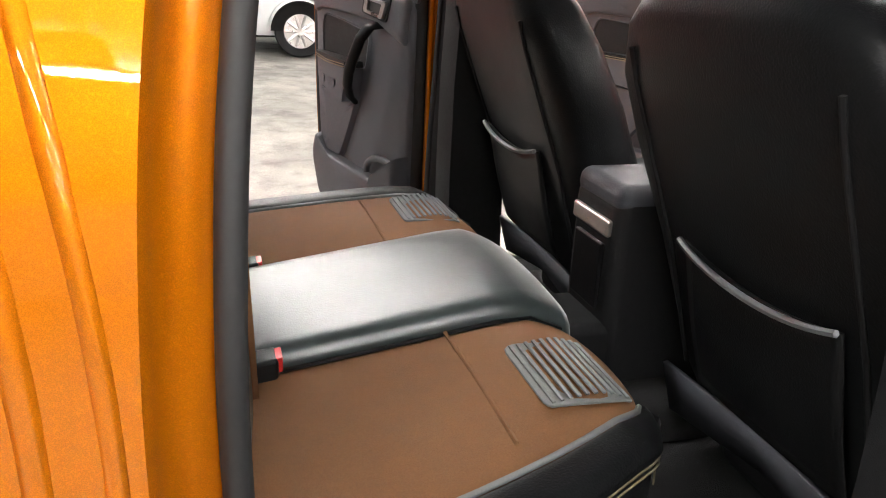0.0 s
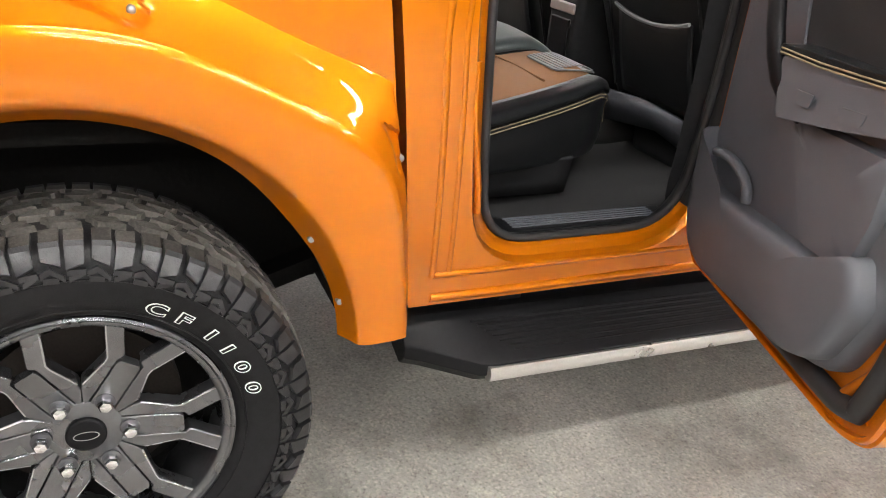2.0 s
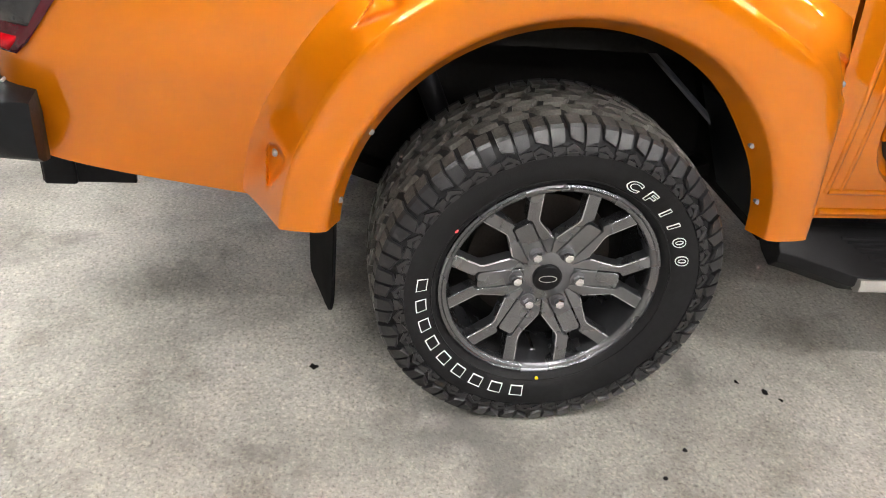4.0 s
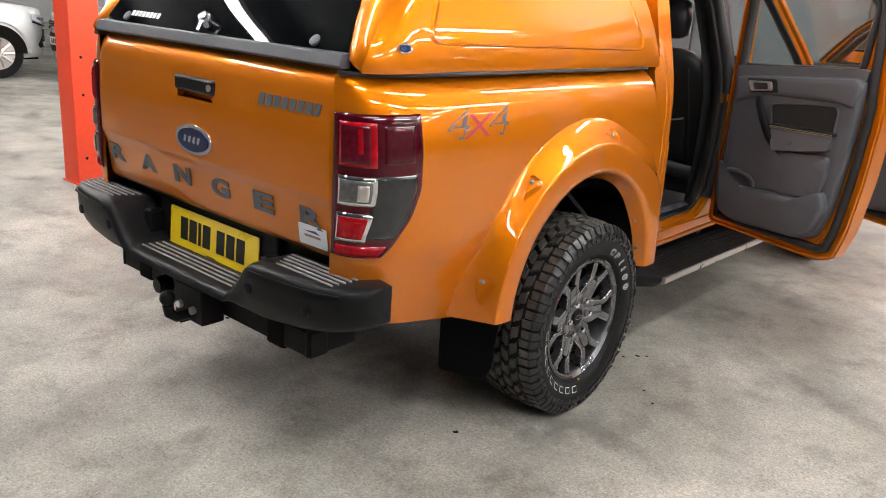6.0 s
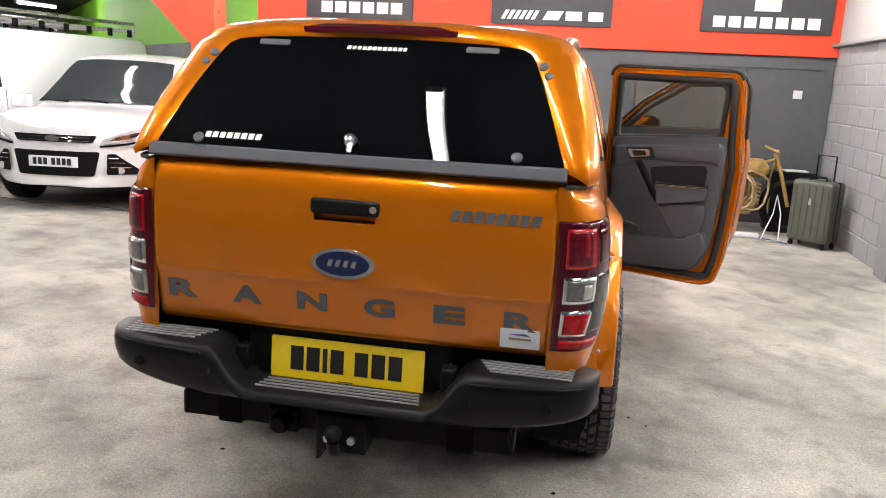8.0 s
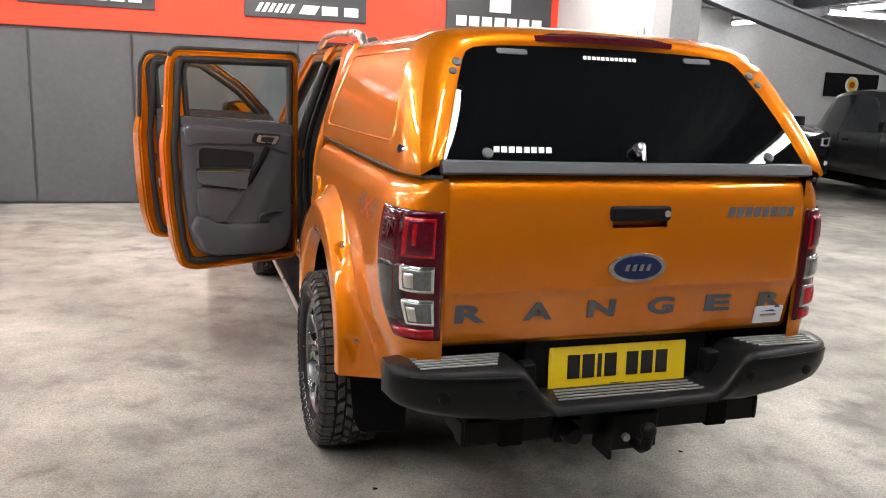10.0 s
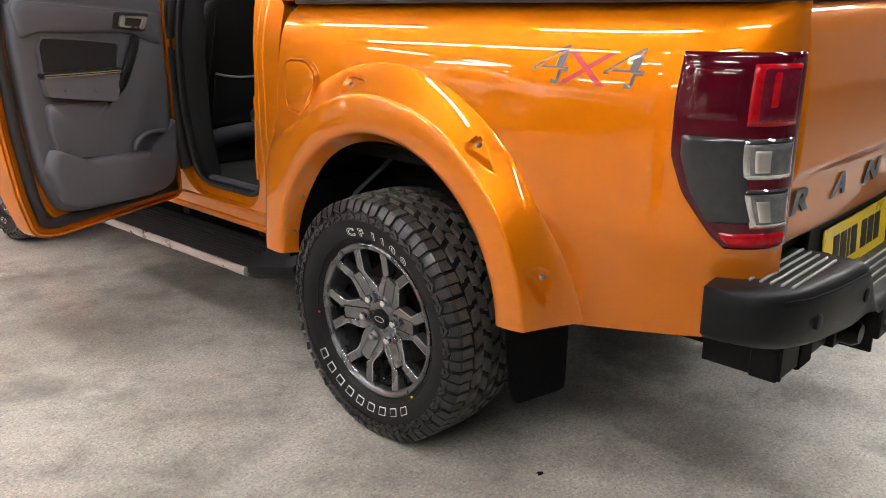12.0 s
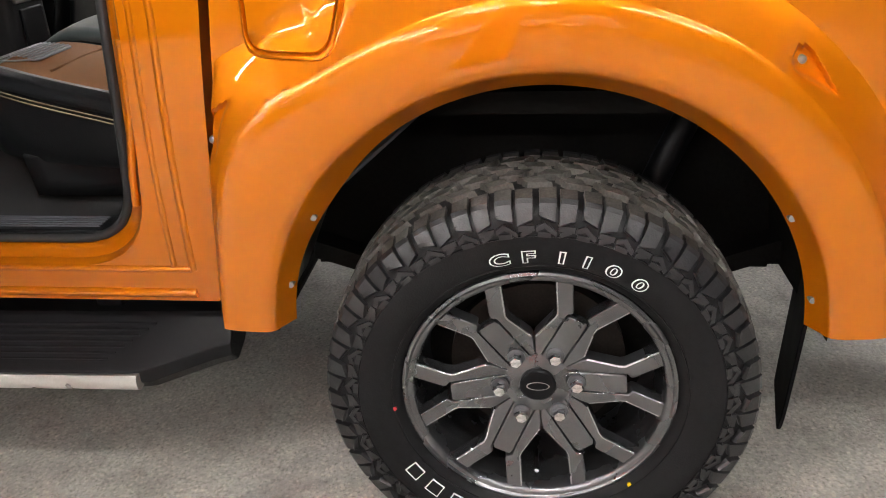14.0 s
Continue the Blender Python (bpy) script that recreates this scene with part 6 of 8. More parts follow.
def front_seat(s):
    cx = s * 0.392
    rings = []
    for z, y, w, d in ((0.74, 1.535, 0.235, 0.075), (0.80, 1.52, 0.25, 0.09), (1.0, 1.455, 0.278, 0.085), (1.14, 1.395, 0.288, 0.080), (1.24, 1.350, 0.278, 0.074), (1.31, 1.322, 0.238, 0.066), (1.355, 1.308, 0.185, 0.054), (1.372, 1.304, 0.13, 0.034)):
        rings.append([(cx + w * math.copysign(abs(math.cos(t)) ** 0.45, math.cos(t)), y + d * math.copysign(abs(math.sin(t)) ** 0.6, math.sin(t)), z) for t in [k * math.tau / 32 for k in range(32)]])
    v, f = loft_vf(rings)
    st_ = raw("front_seat", v, f, LEATHER, truck, 50, "black leather front seat with a rear map pocket")
    # pocket with a bright piped mouth
    def back(x, z, out):
        y = lerp(z, [0.74, 0.80, 1.0, 1.14, 1.24, 1.31], [1.460, 1.430, 1.370, 1.315, 1.276, 1.256]) - out
        return (cx + x, y - 0.0, z)
    v, f = grid_vf(lambda x, t: back(x + s * 0.02, 0.80 + t * (0.235 - 0.030 * (1 - (x / 0.17) ** 2)), 0.004 + 0.016 * math.sin(math.pi * min(1, 0.25 + 0.75 * t)) * (1 - (x / 0.18) ** 4)), frange(-0.15, 0.15, 16), frange(0, 1, 10))
    raw("map_pocket", v, f, LEATHER, st_, 60, thick=0.004)
    v, f = tube_vf([back(x + s * 0.02, 1.035 - 0.030 * (1 - (x / 0.17) ** 2), 0.018 * (1 - (x / 0.18) ** 4) + 0.006) for x in frange(-0.15, 0.15, 16)], 0.005, 6)
    raw("pocket_piping", v, f, GREYPIPE, st_, 60)
    for q in (1, -1):
        v, f = tube_vf([back(q * 0.19, z, -0.003) for z in frange(0.80, 1.28, 10)], 0.004, 6)
        raw("back_seam", v, f, DARKTRIM, st_, 60)
    v, f = loft_vf([[back(x, 0.80 - 0.02 * abs(x) / 0.2, 0.012), back(x, 0.72 - 0.03 * abs(x) / 0.2, 0.004)] for x in frange(-0.235, 0.235, 10)], False, False)
    raw("lower_valance", v, f, GREYTRIM, st_, 60, thick=0.008)
    rings = [[(cx + w * math.copysign(abs(math.cos(t)) ** 0.5, math.cos(t)), y + d * math.copysign(abs(math.sin(t)) ** 0.7, math.sin(t)), z) for t in [k * math.tau / 24 for k in range(24)]] for z, y, w, d in ((1.415, 1.315, 0.10, 0.03), (1.435, 1.315, 0.13, 0.055), (1.51, 1.325, 0.135, 0.06), (1.59, 1.33, 0.12, 0.055), (1.612, 1.33, 0.08, 0.03))]
    v, f = loft_vf(rings)
    raw("headrest", v, f, LEATHER, st_, 60)
    for q in (-0.05, 0.05):
        v, f = tube_vf([(cx + q, 1.305, 1.35), (cx + q, 1.315, 1.45)], 0.006, 8)
        raw("headrest_post", v, f, CHROME, st_, 40)
    cushion("seat_cushion", cx - 0.24, cx + 0.24, 1.52, 2.02, 0.74, 0.92, LEATHER, st_, 0.01, 0.04)
    box("seat_base", (cx, 1.74, 0.67), (0.40, 0.42, 0.14), DARKTRIM, st_, 0.02)


front_seat(1)
front_seat(-1)
con = box("centre_console", (0, 1.68, 0.82), (0.17, 0.66, 0.42), DARKTRIM, truck, 0.025, "dark centre console with a padded armrest lid", 3)
box("armrest_lid", (0.0, 1.58, 1.025), (0.165, 0.46, 0.05), GREYTRIM, con, 0.022, "grey padded armrest lid", 4)
box("console_band", (0, 1.347, 0.975), (0.13, 0.012, 0.03), SATIN, con, 0.005)
box("console_niche", (0, 1.347, 0.885), (0.10, 0.010, 0.12), SATINBLACK, con, 0.01)
box("console_foot", (0, 1.33, 0.72), (0.16, 0.10, 0.18), DARKTRIM, con, 0.02)
for s in (1, -1):
    rings = [[(-(cab_x(z) - 0.045 - d), y, z) for d, y in ((0.0, 1.30), (0.06, 1.272), (0.12, 1.29), (0.13, 1.36), (0.12, 1.43), (0.0, 1.42))] for z in (0.60, 0.75, 0.88, 1.10, 1.30, 1.50, 1.70)]
    v, f = loft_vf(rings)
    if s < 0:
        raw("pillar_lower_trim", v, f, DARKTRIM, truck, 50)
    # belts on the pillars
    v, f = loft_vf([[(s * (cab_x(z) - 0.13), y, z), (s * (cab_x(z) - 0.13), y + 0.046, z)] for z, y in ((0.75, 1.31), (1.1, 1.31), (1.5, 1.32), (1.58, 1.32))], False, False)
    raw("seat_belt", v, f, DARKTRIM, truck, 20, thick=0.002)


# ---- doors, all standing wide open ----
def door(s, hinge, angle, L, name, front=False):
    """An open door: u from hinge to latch, z up, w towards its inner face."""
    ca, sa = math.cos(radians(angle)), math.sin(radians(angle))
    k = L / 0.755

    def P(u, z, w):
        return (s * (hinge[0] + u * k * ca + w * sa), hinge[1] + u * k * sa - w * ca, z)

    out = rounded([(0.0, 0.575), (0.03, 0.55), (0.60, 0.525), (0.68, 0.55), (0.715, 0.68), (0.74, 0.90), (0.755, 1.21), (0.742, 1.31), (0.725, 1.64), (0.69, 1.715), (0.03, 1.722), (0.0, 1.69)], 0.035, 4)
    if front:
        out = rounded([(0.0, 0.575), (0.03, 0.55), (0.64, 0.525), (0.70, 0.55), (0.73, 0.68), (0.745, 0.90), (0.755, 1.21), (0.745, 1.31), (0.735, 1.64), (0.70, 1.715), (0.42, 1.70), (0.20, 1.52), (0.0, 1.26)], 0.035, 4)
    hole = rounded([(0.055, 1.318), (0.63, 1.355), (0.645, 1.62), (0.60, 1.668), (0.075, 1.672), (0.055, 1.64)], 0.035, 4)
    if front:
        hole = rounded([(0.12, 1.325), (0.655, 1.355), (0.665, 1.62), (0.63, 1.66), (0.44, 1.655), (0.25, 1.50)], 0.03, 4)
    out, hole = subdivide(out, 0.06), subdivide(hole, 0.06)

    def skin(u, z, w):
        # outer skin bellies out below the belt and the window frame is thin
        t = lerp(z, [0.52, 0.7, 1.0, 1.25, 1.34, 1.72], [0.055, 0.085, 0.095, 0.085, 0.05, 0.035])
        return P(u, z, -w * t)

    V, F = plate_vf(out, [hole], skin, 1.0)
    d = raw(name, V, F, ORANGE, truck, 30, "orange car door standing open with grey inner trim", bevel=0.006)
    # rolled edge flange and main seal
    v, f = tube_vf([P(u, z, 0.004) for u, z in offset(out, -0.012)], 0.007, 6, True)
    raw("edge_flange", v, f, ORANGE, d, 60)
    seal_loop = [p for p in offset(out, -0.055)]
    v, f = tube_vf([P(u, z, 0.008) for u, z in seal_loop], 0.020, 8, True)
    raw("door_seal", v, f, SEAL, d, 60)
    top = [p for p in offset(out, 0.0) if p[1] > (1.30 if front else 1.665)]
    v, f = tube_vf([P(u, z, 0.0) for u, z in top], 0.013, 8)
    raw("frame_seal", v, f, SEAL, d, 60)
    v, f = tube_vf([P(u, z, 0.0) for u, z in offset(hole, -0.004)], 0.016, 8, True)
    raw("window_channel", v, f, SEAL, d, 60)
    V, F = plate_vf(offset(hole, 0.046), [offset(hole, 0.002)], lambda u, z, w: P(u, z, 0.005 - w), 0.006)
    raw("window_surround", V, F, SEAL, d, 20) if front else None
    belt = subdivide(rounded([(0.040, 1.268), (0.664, 1.315), (0.668, 1.362), (0.640, 1.368), (0.046, 1.326)], 0.008, 3), 0.06)
    V, F = plate_vf(belt, [], lambda u, z, w: P(u, z, 0.030 - w), 0.030)
    raw("belt_trim", V, F, GREYTRIM, d, 30, bevel=0.006)
    V, F = plate_vf(hole, [], lambda u, z, w: P(u, z, -0.014 - w), 0.004)
    g = raw("window_glass", V, F, PANE, d, 0)
    g.visible_shadow = False
    Q = lambda u, z, w: P(u + 0.032, z - 0.008, w)
    # inner trim with a bulging lower pocket
    tl = rounded([(0.012, 1.296), (0.615, 1.348), (0.640, 1.315), (0.628, 1.0), (0.605, 0.76), (0.555, 0.635), (0.47, 0.608), (0.13, 0.60), (0.05, 0.63), (0.018, 0.70)], 0.05, 5)
    tl = subdivide(tl, 0.06)
    c0 = (0.32, 0.98)
    rings = []
    for q, w in ((1.0, 0.0), (0.995, 0.020), (0.975, 0.034), (0.94, 0.040), (0.80, 0.042)):
        rings.append([Q(c0[0] + (u - c0[0]) * q, c0[1] + (z - c0[1]) * q, w) for u, z in tl])
    v, f = loft_vf(rings, True, False)
    f.append(tuple(range(len(v) - len(tl), len(v))))
    trim = raw("door_trim", v, f, GREYTRIM, d, 45, "grey moulded plastic door trim")
    # lower pocket shell
    pk = subdivide(rounded([(0.02, 0.90), (0.065, 0.80), (0.12, 0.785), (0.49, 0.80), (0.565, 0.86), (0.60, 0.78), (0.545, 0.655), (0.47, 0.628), (0.13, 0.62), (0.06, 0.65), (0.03, 0.72)], 0.03, 4), 0.05)
    c1 = (0.30, 0.72)
    rings = [[Q(c1[0] + (u - c1[0]) * q, c1[1] + (z - c1[1]) * q, w) for u, z in pk] for q, w in ((1.0, 0.036), (0.99, 0.062), (0.965, 0.074), (0.90, 0.078), (0.5, 0.080))]
    v, f = loft_vf(rings, True, False)
    f.append(tuple(range(len(v) - len(pk), len(v))))
    raw("door_pocket", v, f, GREYTRIM, trim, 50)
    # darker well above the pocket, beside the raised middle panel
    mp = subdivide(rounded([(0.295, 0.99), (0.56, 1.0), (0.562, 0.90), (0.535, 0.805), (0.41, 0.80), (0.355, 0.885)], 0.02, 4), 0.05)
    rings = [[Q(0.43 + (u - 0.43) * q, 0.90 + (z - 0.90) * q, w) for u, z in mp] for q, w in ((1.0, 0.038), (0.985, 0.054), (0.95, 0.060), (0.5, 0.062))]
    v, f = loft_vf(rings, True, False)
    f.append(tuple(range(len(v) - len(mp), len(v))))
    raw("trim_panel", v, f, GREYTRIM, trim, 50)
    # swollen upper section under the belt line
    up = subdivide(rounded([(0.035, 1.165), (0.20, 1.218), (0.56, 1.230), (0.612, 1.21), (0.625, 1.31), (0.605, 1.335), (0.025, 1.285)], 0.02, 4), 0.05)
    rings = [[Q(0.33 + (u - 0.33) * q, 1.26 + (z - 1.26) * q2, w) for u, z in up] for q, q2, w in ((1.0, 1.0, 0.034), (0.995, 0.97, 0.046), (0.98, 0.88, 0.053), (0.9, 0.6, 0.055), (0.5, 0.2, 0.056))]
    v, f = loft_vf(rings, True, False)
    f.append(tuple(range(len(v) - len(up), len(v))))
    raw("upper_trim", v, f, GREYTRIM, trim, 60)
    # cup recess lip
    v, f = tube_vf([Q(0.125 + 0.10 * math.sin(t), 0.805 + 0.05 * math.cos(t), 0.058) for t in frange(-0.5, 1.7, 12)], 0.010, 8)
    raw("cup_lip", v, f, GREYTRIM, trim, 60)
    # dark upholstered insert
    ins = subdivide(rounded([(0.262, 1.085), (0.545, 1.085), (0.548, 1.185), (0.535, 1.212), (0.41, 1.202), (0.24, 1.182)], 0.022, 4), 0.05)
    rings = [[Q(0.40 + (u - 0.40) * q, 1.14 + (z - 1.14) * q, w) for u, z in ins] for q, w in ((1.08, 0.040), (1.05, 0.050), (1.02, 0.050), (1.0, 0.030))]
    v, f = loft_vf(rings, True, False)
    raw("insert_frame", v, f, GREYTRIM, trim, 50)
    V, F = plate_vf(ins, [], lambda u, z, w: Q(u, z, 0.043 + w), 0.004)
    raw("trim_insert", V, F, DARKTRIM, trim, 20, "dark upholstered insert")
    # armrest with stitched pad and switches
    ar = [(0.285, 1.084), (0.563, 1.088), (0.552, 1.025), (0.45, 1.008), (0.305, 0.985)]
    V, F = plate_vf(rounded(ar, 0.012, 3), [], lambda u, z, w: Q(u, z, 0.036 + w * lerp(u, [0.16, 0.40, 0.56], [1.0, 1.0, 0.45])), 0.064)
    arm = raw("armrest", V, F, GREYTRIM, trim, 30, bevel=0.006)
    V, F = plate_vf(rounded([(0.275, 1.084), (0.568, 1.088), (0.565, 1.104), (0.28, 1.103)], 0.006, 2), [], lambda u, z, w: Q(u, z, 0.040 + w * lerp(u, [0.16, 0.40, 0.56], [1.0, 1.0, 0.45])), 0.063)
    raw("armrest_pad", V, F, LEATHER, arm, 30, bevel=0.005)
    for dz in (1.089, 1.0955):
        v, f = tube_vf([Q(u, dz, 0.0415 + 0.063 * lerp(u, [0.16, 0.40, 0.56], [1.0, 1.0, 0.45])) for u in frange(0.285, 0.56, 10)], 0.0017, 6)
        raw("armrest_stitching", v, f, STITCH, arm, 60)
    for u in (0.375, 0.475):
        V, F = plate_vf(rounded([(u - 0.02, 1.022), (u + 0.02, 1.024), (u + 0.026, 1.046), (u - 0.026, 1.044)], 0.006, 3), [], lambda a, z, w: Q(a, z, 0.036 + 0.064 * lerp(a, [0.16, 0.40, 0.56], [1.0, 1.0, 0.45]) + w), 0.002)
        raw("blanking_cap", V, F, GREYTRIM, arm, 20)
    # grab handle, a dark bent bar
    pts = [(0.165, 1.212, 0.045), (0.180, 1.207, 0.075), (0.205, 1.175, 0.090), (0.235, 1.125, 0.096), (0.262, 1.08, 0.098), (0.285, 1.04, 0.092), (0.305, 1.005, 0.075), (0.318, 0.978, 0.046)]
    rings = []
    for i, (u, z, w) in enumerate(pts):
        hw = lerp(i, [0, 1, 3, 5, 7], [0.016, 0.018, 0.019, 0.020, 0.012])
        rings.append([Q(u + hw * math.cos(t) * 0.9, z + hw * math.cos(t) * 0.45, w + 0.014 * math.sin(t)) for t in [j * math.tau / 12 for j in range(12)]])
    v, f = loft_vf(rings)
    raw("grab_handle", v, f, SATINBLACK, trim, 50, "black grab handle")
    # release handle in its bezel
    bz = rounded([(0.122, 1.220), (0.265, 1.237), (0.245, 1.293), (0.094, 1.284)], 0.012, 3)
    V, F = plate_vf(bz, [], lambda u, z, w: Q(u, z, 0.050 + w), 0.010)
    rb = raw("handle_bezel", V, F, DARKTRIM, trim, 20, bevel=0.004)
    V, F = plate_vf(rounded([(0.130, 1.228), (0.238, 1.242), (0.226, 1.280), (0.106, 1.273)], 0.010, 3), [rounded([(0.146, 1.237), (0.217, 1.246), (0.208, 1.272), (0.130, 1.266)], 0.006, 3)], lambda u, z, w: Q(u, z, 0.059 + w), 0.010)
    raw("release_handle", V, F, SATIN, rb, 20, "satin metal release handle", bevel=0.003)
    V, F = plate_vf([(0.140, 1.234), (0.222, 1.243), (0.212, 1.275), (0.124, 1.269)], [], lambda u, z, w: Q(u, z, 0.0605 + w), 0.001)
    raw("handle_hollow", V, F, SEAL, rb, 0)
    # latch hole, bolts and edge creases on the shut face
    V, F = plate_vf(rounded(rect(0.668, 1.03, 0.688, 1.085), 0.006, 2), [], lambda u, z, w: P(u, z, 0.001 + w), 0.003)
    raw("latch_slot", V, F, SEAL, d, 20)
    for z in (1.01, 1.105):
        v, f = tube_vf([P(0.69, z, 0.0), P(0.69, z, 0.004)], 0.006, 8)
        raw("latch_screw", v, f, SATIN, d, 40)
    v, f = tube_vf([P(u, z, 0.002) for u, z in ((0.672, 1.30), (0.685, 1.15), (0.680, 0.98), (0.660, 0.80), (0.63, 0.66), (0.58, 0.585))], 0.010, 8)
    raw("pressed_bead", v, f, ORANGE, d, 60)
    V, F = plate_vf([(0.61, 0.575), (0.655, 0.585), (0.64, 0.62)], [], lambda u, z, w: P(u, z, 0.001 + w), 0.004)
    raw("corner_pressing", V, F, ORANGE, d, 20)
    for z in (0.80, 1.16):
        box("hinge", P(-0.03, z, -0.02), (0.05, 0.06, 0.05), ORANGE, d, 0.008)
    if front:
        # door mirror seen through the glass
        rings = [[P(0.165 + uu + rr * 0.085 * math.copysign(abs(math.cos(t)) ** 0.5, math.cos(t)), 1.335 + rr * 0.080 * math.copysign(abs(math.sin(t)) ** 0.5, math.sin(t)), ww) for t in [j * math.tau / 24 for j in range(24)]] for uu, rr, ww in ((0, 1.0, -0.14), (0, 1.03, -0.16), (0, 1.0, -0.20), (0, 0.7, -0.25))]
        v, f = loft_vf(rings)
        mir = raw("door_mirror", v, f, SATINBLACK, d, 50, "black door mirror")
        V, F = plate_vf([(0.165 + 0.076 * math.copysign(abs(math.cos(t)) ** 0.5, math.cos(t)), 1.335 + 0.070 * math.copysign(abs(math.sin(t)) ** 0.5, math.sin(t))) for t in [j * math.tau / 24 for j in range(24)]], [], lambda u, z, w: P(u, z, -0.137 + w), 0.002)
        raw("mirror_glass", V, F, CHROME, mir, 20)
        box("mirror_arm", P(0.08, 1.28, -0.09), (0.09, 0.12, 0.05), SATINBLACK, d, 0.015)
        V, F = plate_vf(rect(0.61, 1.36, 0.645, 1.385), [], lambda u, z, w: P(u, z, -0.008 + w), 0.001)
        raw("glass_label", V, F, SIGNWHITE, d, 0)
        V, F = plate_vf(rect(0.655, 0.86, 0.68, 0.92), [], lambda u, z, w: P(u, z, 0.003 + w), 0.001)
        raw("edge_label", V, F, SIGNWHITE, d, 0)
    return d


for s in (1, -1):
    door(s, (0.80, 1.285), -15, 0.755, "rear_door")
    door(s, (0.790, 2.42), -24, 1.0, "front_door", True)


# ---- side steps ----
for s in (1, -1):
    def step_z(y):
        return 0.0 - 0.018 * (y - 0.7)
    rings = []
    for y, tin, xo in ((0.625, 0.62, 0.735), (0.66, 0.60, 0.755), (0.76, 0.60, 0.835), (0.80, 0.60, 0.842), (1.5, 0.60, 0.842), (2.30, 0.60, 0.842), (2.36, 0.60, 0.80)):
        dz = step_z(y)
        rings.append([(s * tin, y, 0.425 + dz), (s * 0.705, y, 0.432 + dz), (s * (0.715 if xo > 0.74 else 0.71), y, 0.424 + dz), (s * (xo - 0.015), y, 0.382 + dz), (s * xo, y, 0.372 + dz), (s * xo, y, 0.345 + dz), (s * (xo - 0.03), y, 0.315 + dz), (s * 0.66, y, 0.33 + dz), (s * tin, y, 0.36 + dz)])
    v, f = loft_vf(rings)
    step = raw("side_step", v, f, STEPPL, truck, 35, "black ribbed plastic side step with a silver edge", bevel=0.004)
    v, f = loft_vf([[(s * (x_ + 0.846), y, z_ + 0.353 + step_z(y)) for x_, z_ in ((-0.012, 0.014), (0.004, 0.016), (0.010, 0.004), (0.008, -0.012), (-0.004, -0.022), (-0.02, -0.016))] for y in (0.775, 0.80, 1.0, 1.18, 1.21, 1.24, 1.8, 2.30)])
    raw("silver_strip", v, f, SATIN, step, 40, "satin silver edge strip")
    for k in range(7):
        x_ = 0.735 + 0.0135 * k
        z_ = 0.424 - (x_ - 0.715) * 0.42
        v, f = loft_vf([[(s * (x_ + a), y, z_ + b + step_z(y)) for a, b in ((-0.0035, -0.003), (0.0035, -0.005), (0.0025, 0.005), (-0.0025, 0.006))] for y in (0.775 + 0.012 * k, 1.5, 2.27)])
        raw("tread_rib", v, f, STEPPL, step, 30)
    for y in (0.9, 1.5, 2.1):
        box("step_bracket", (s * 0.60, y, 0.42), (0.16, 0.06, 0.05), SATINBLACK, step, 0.006)


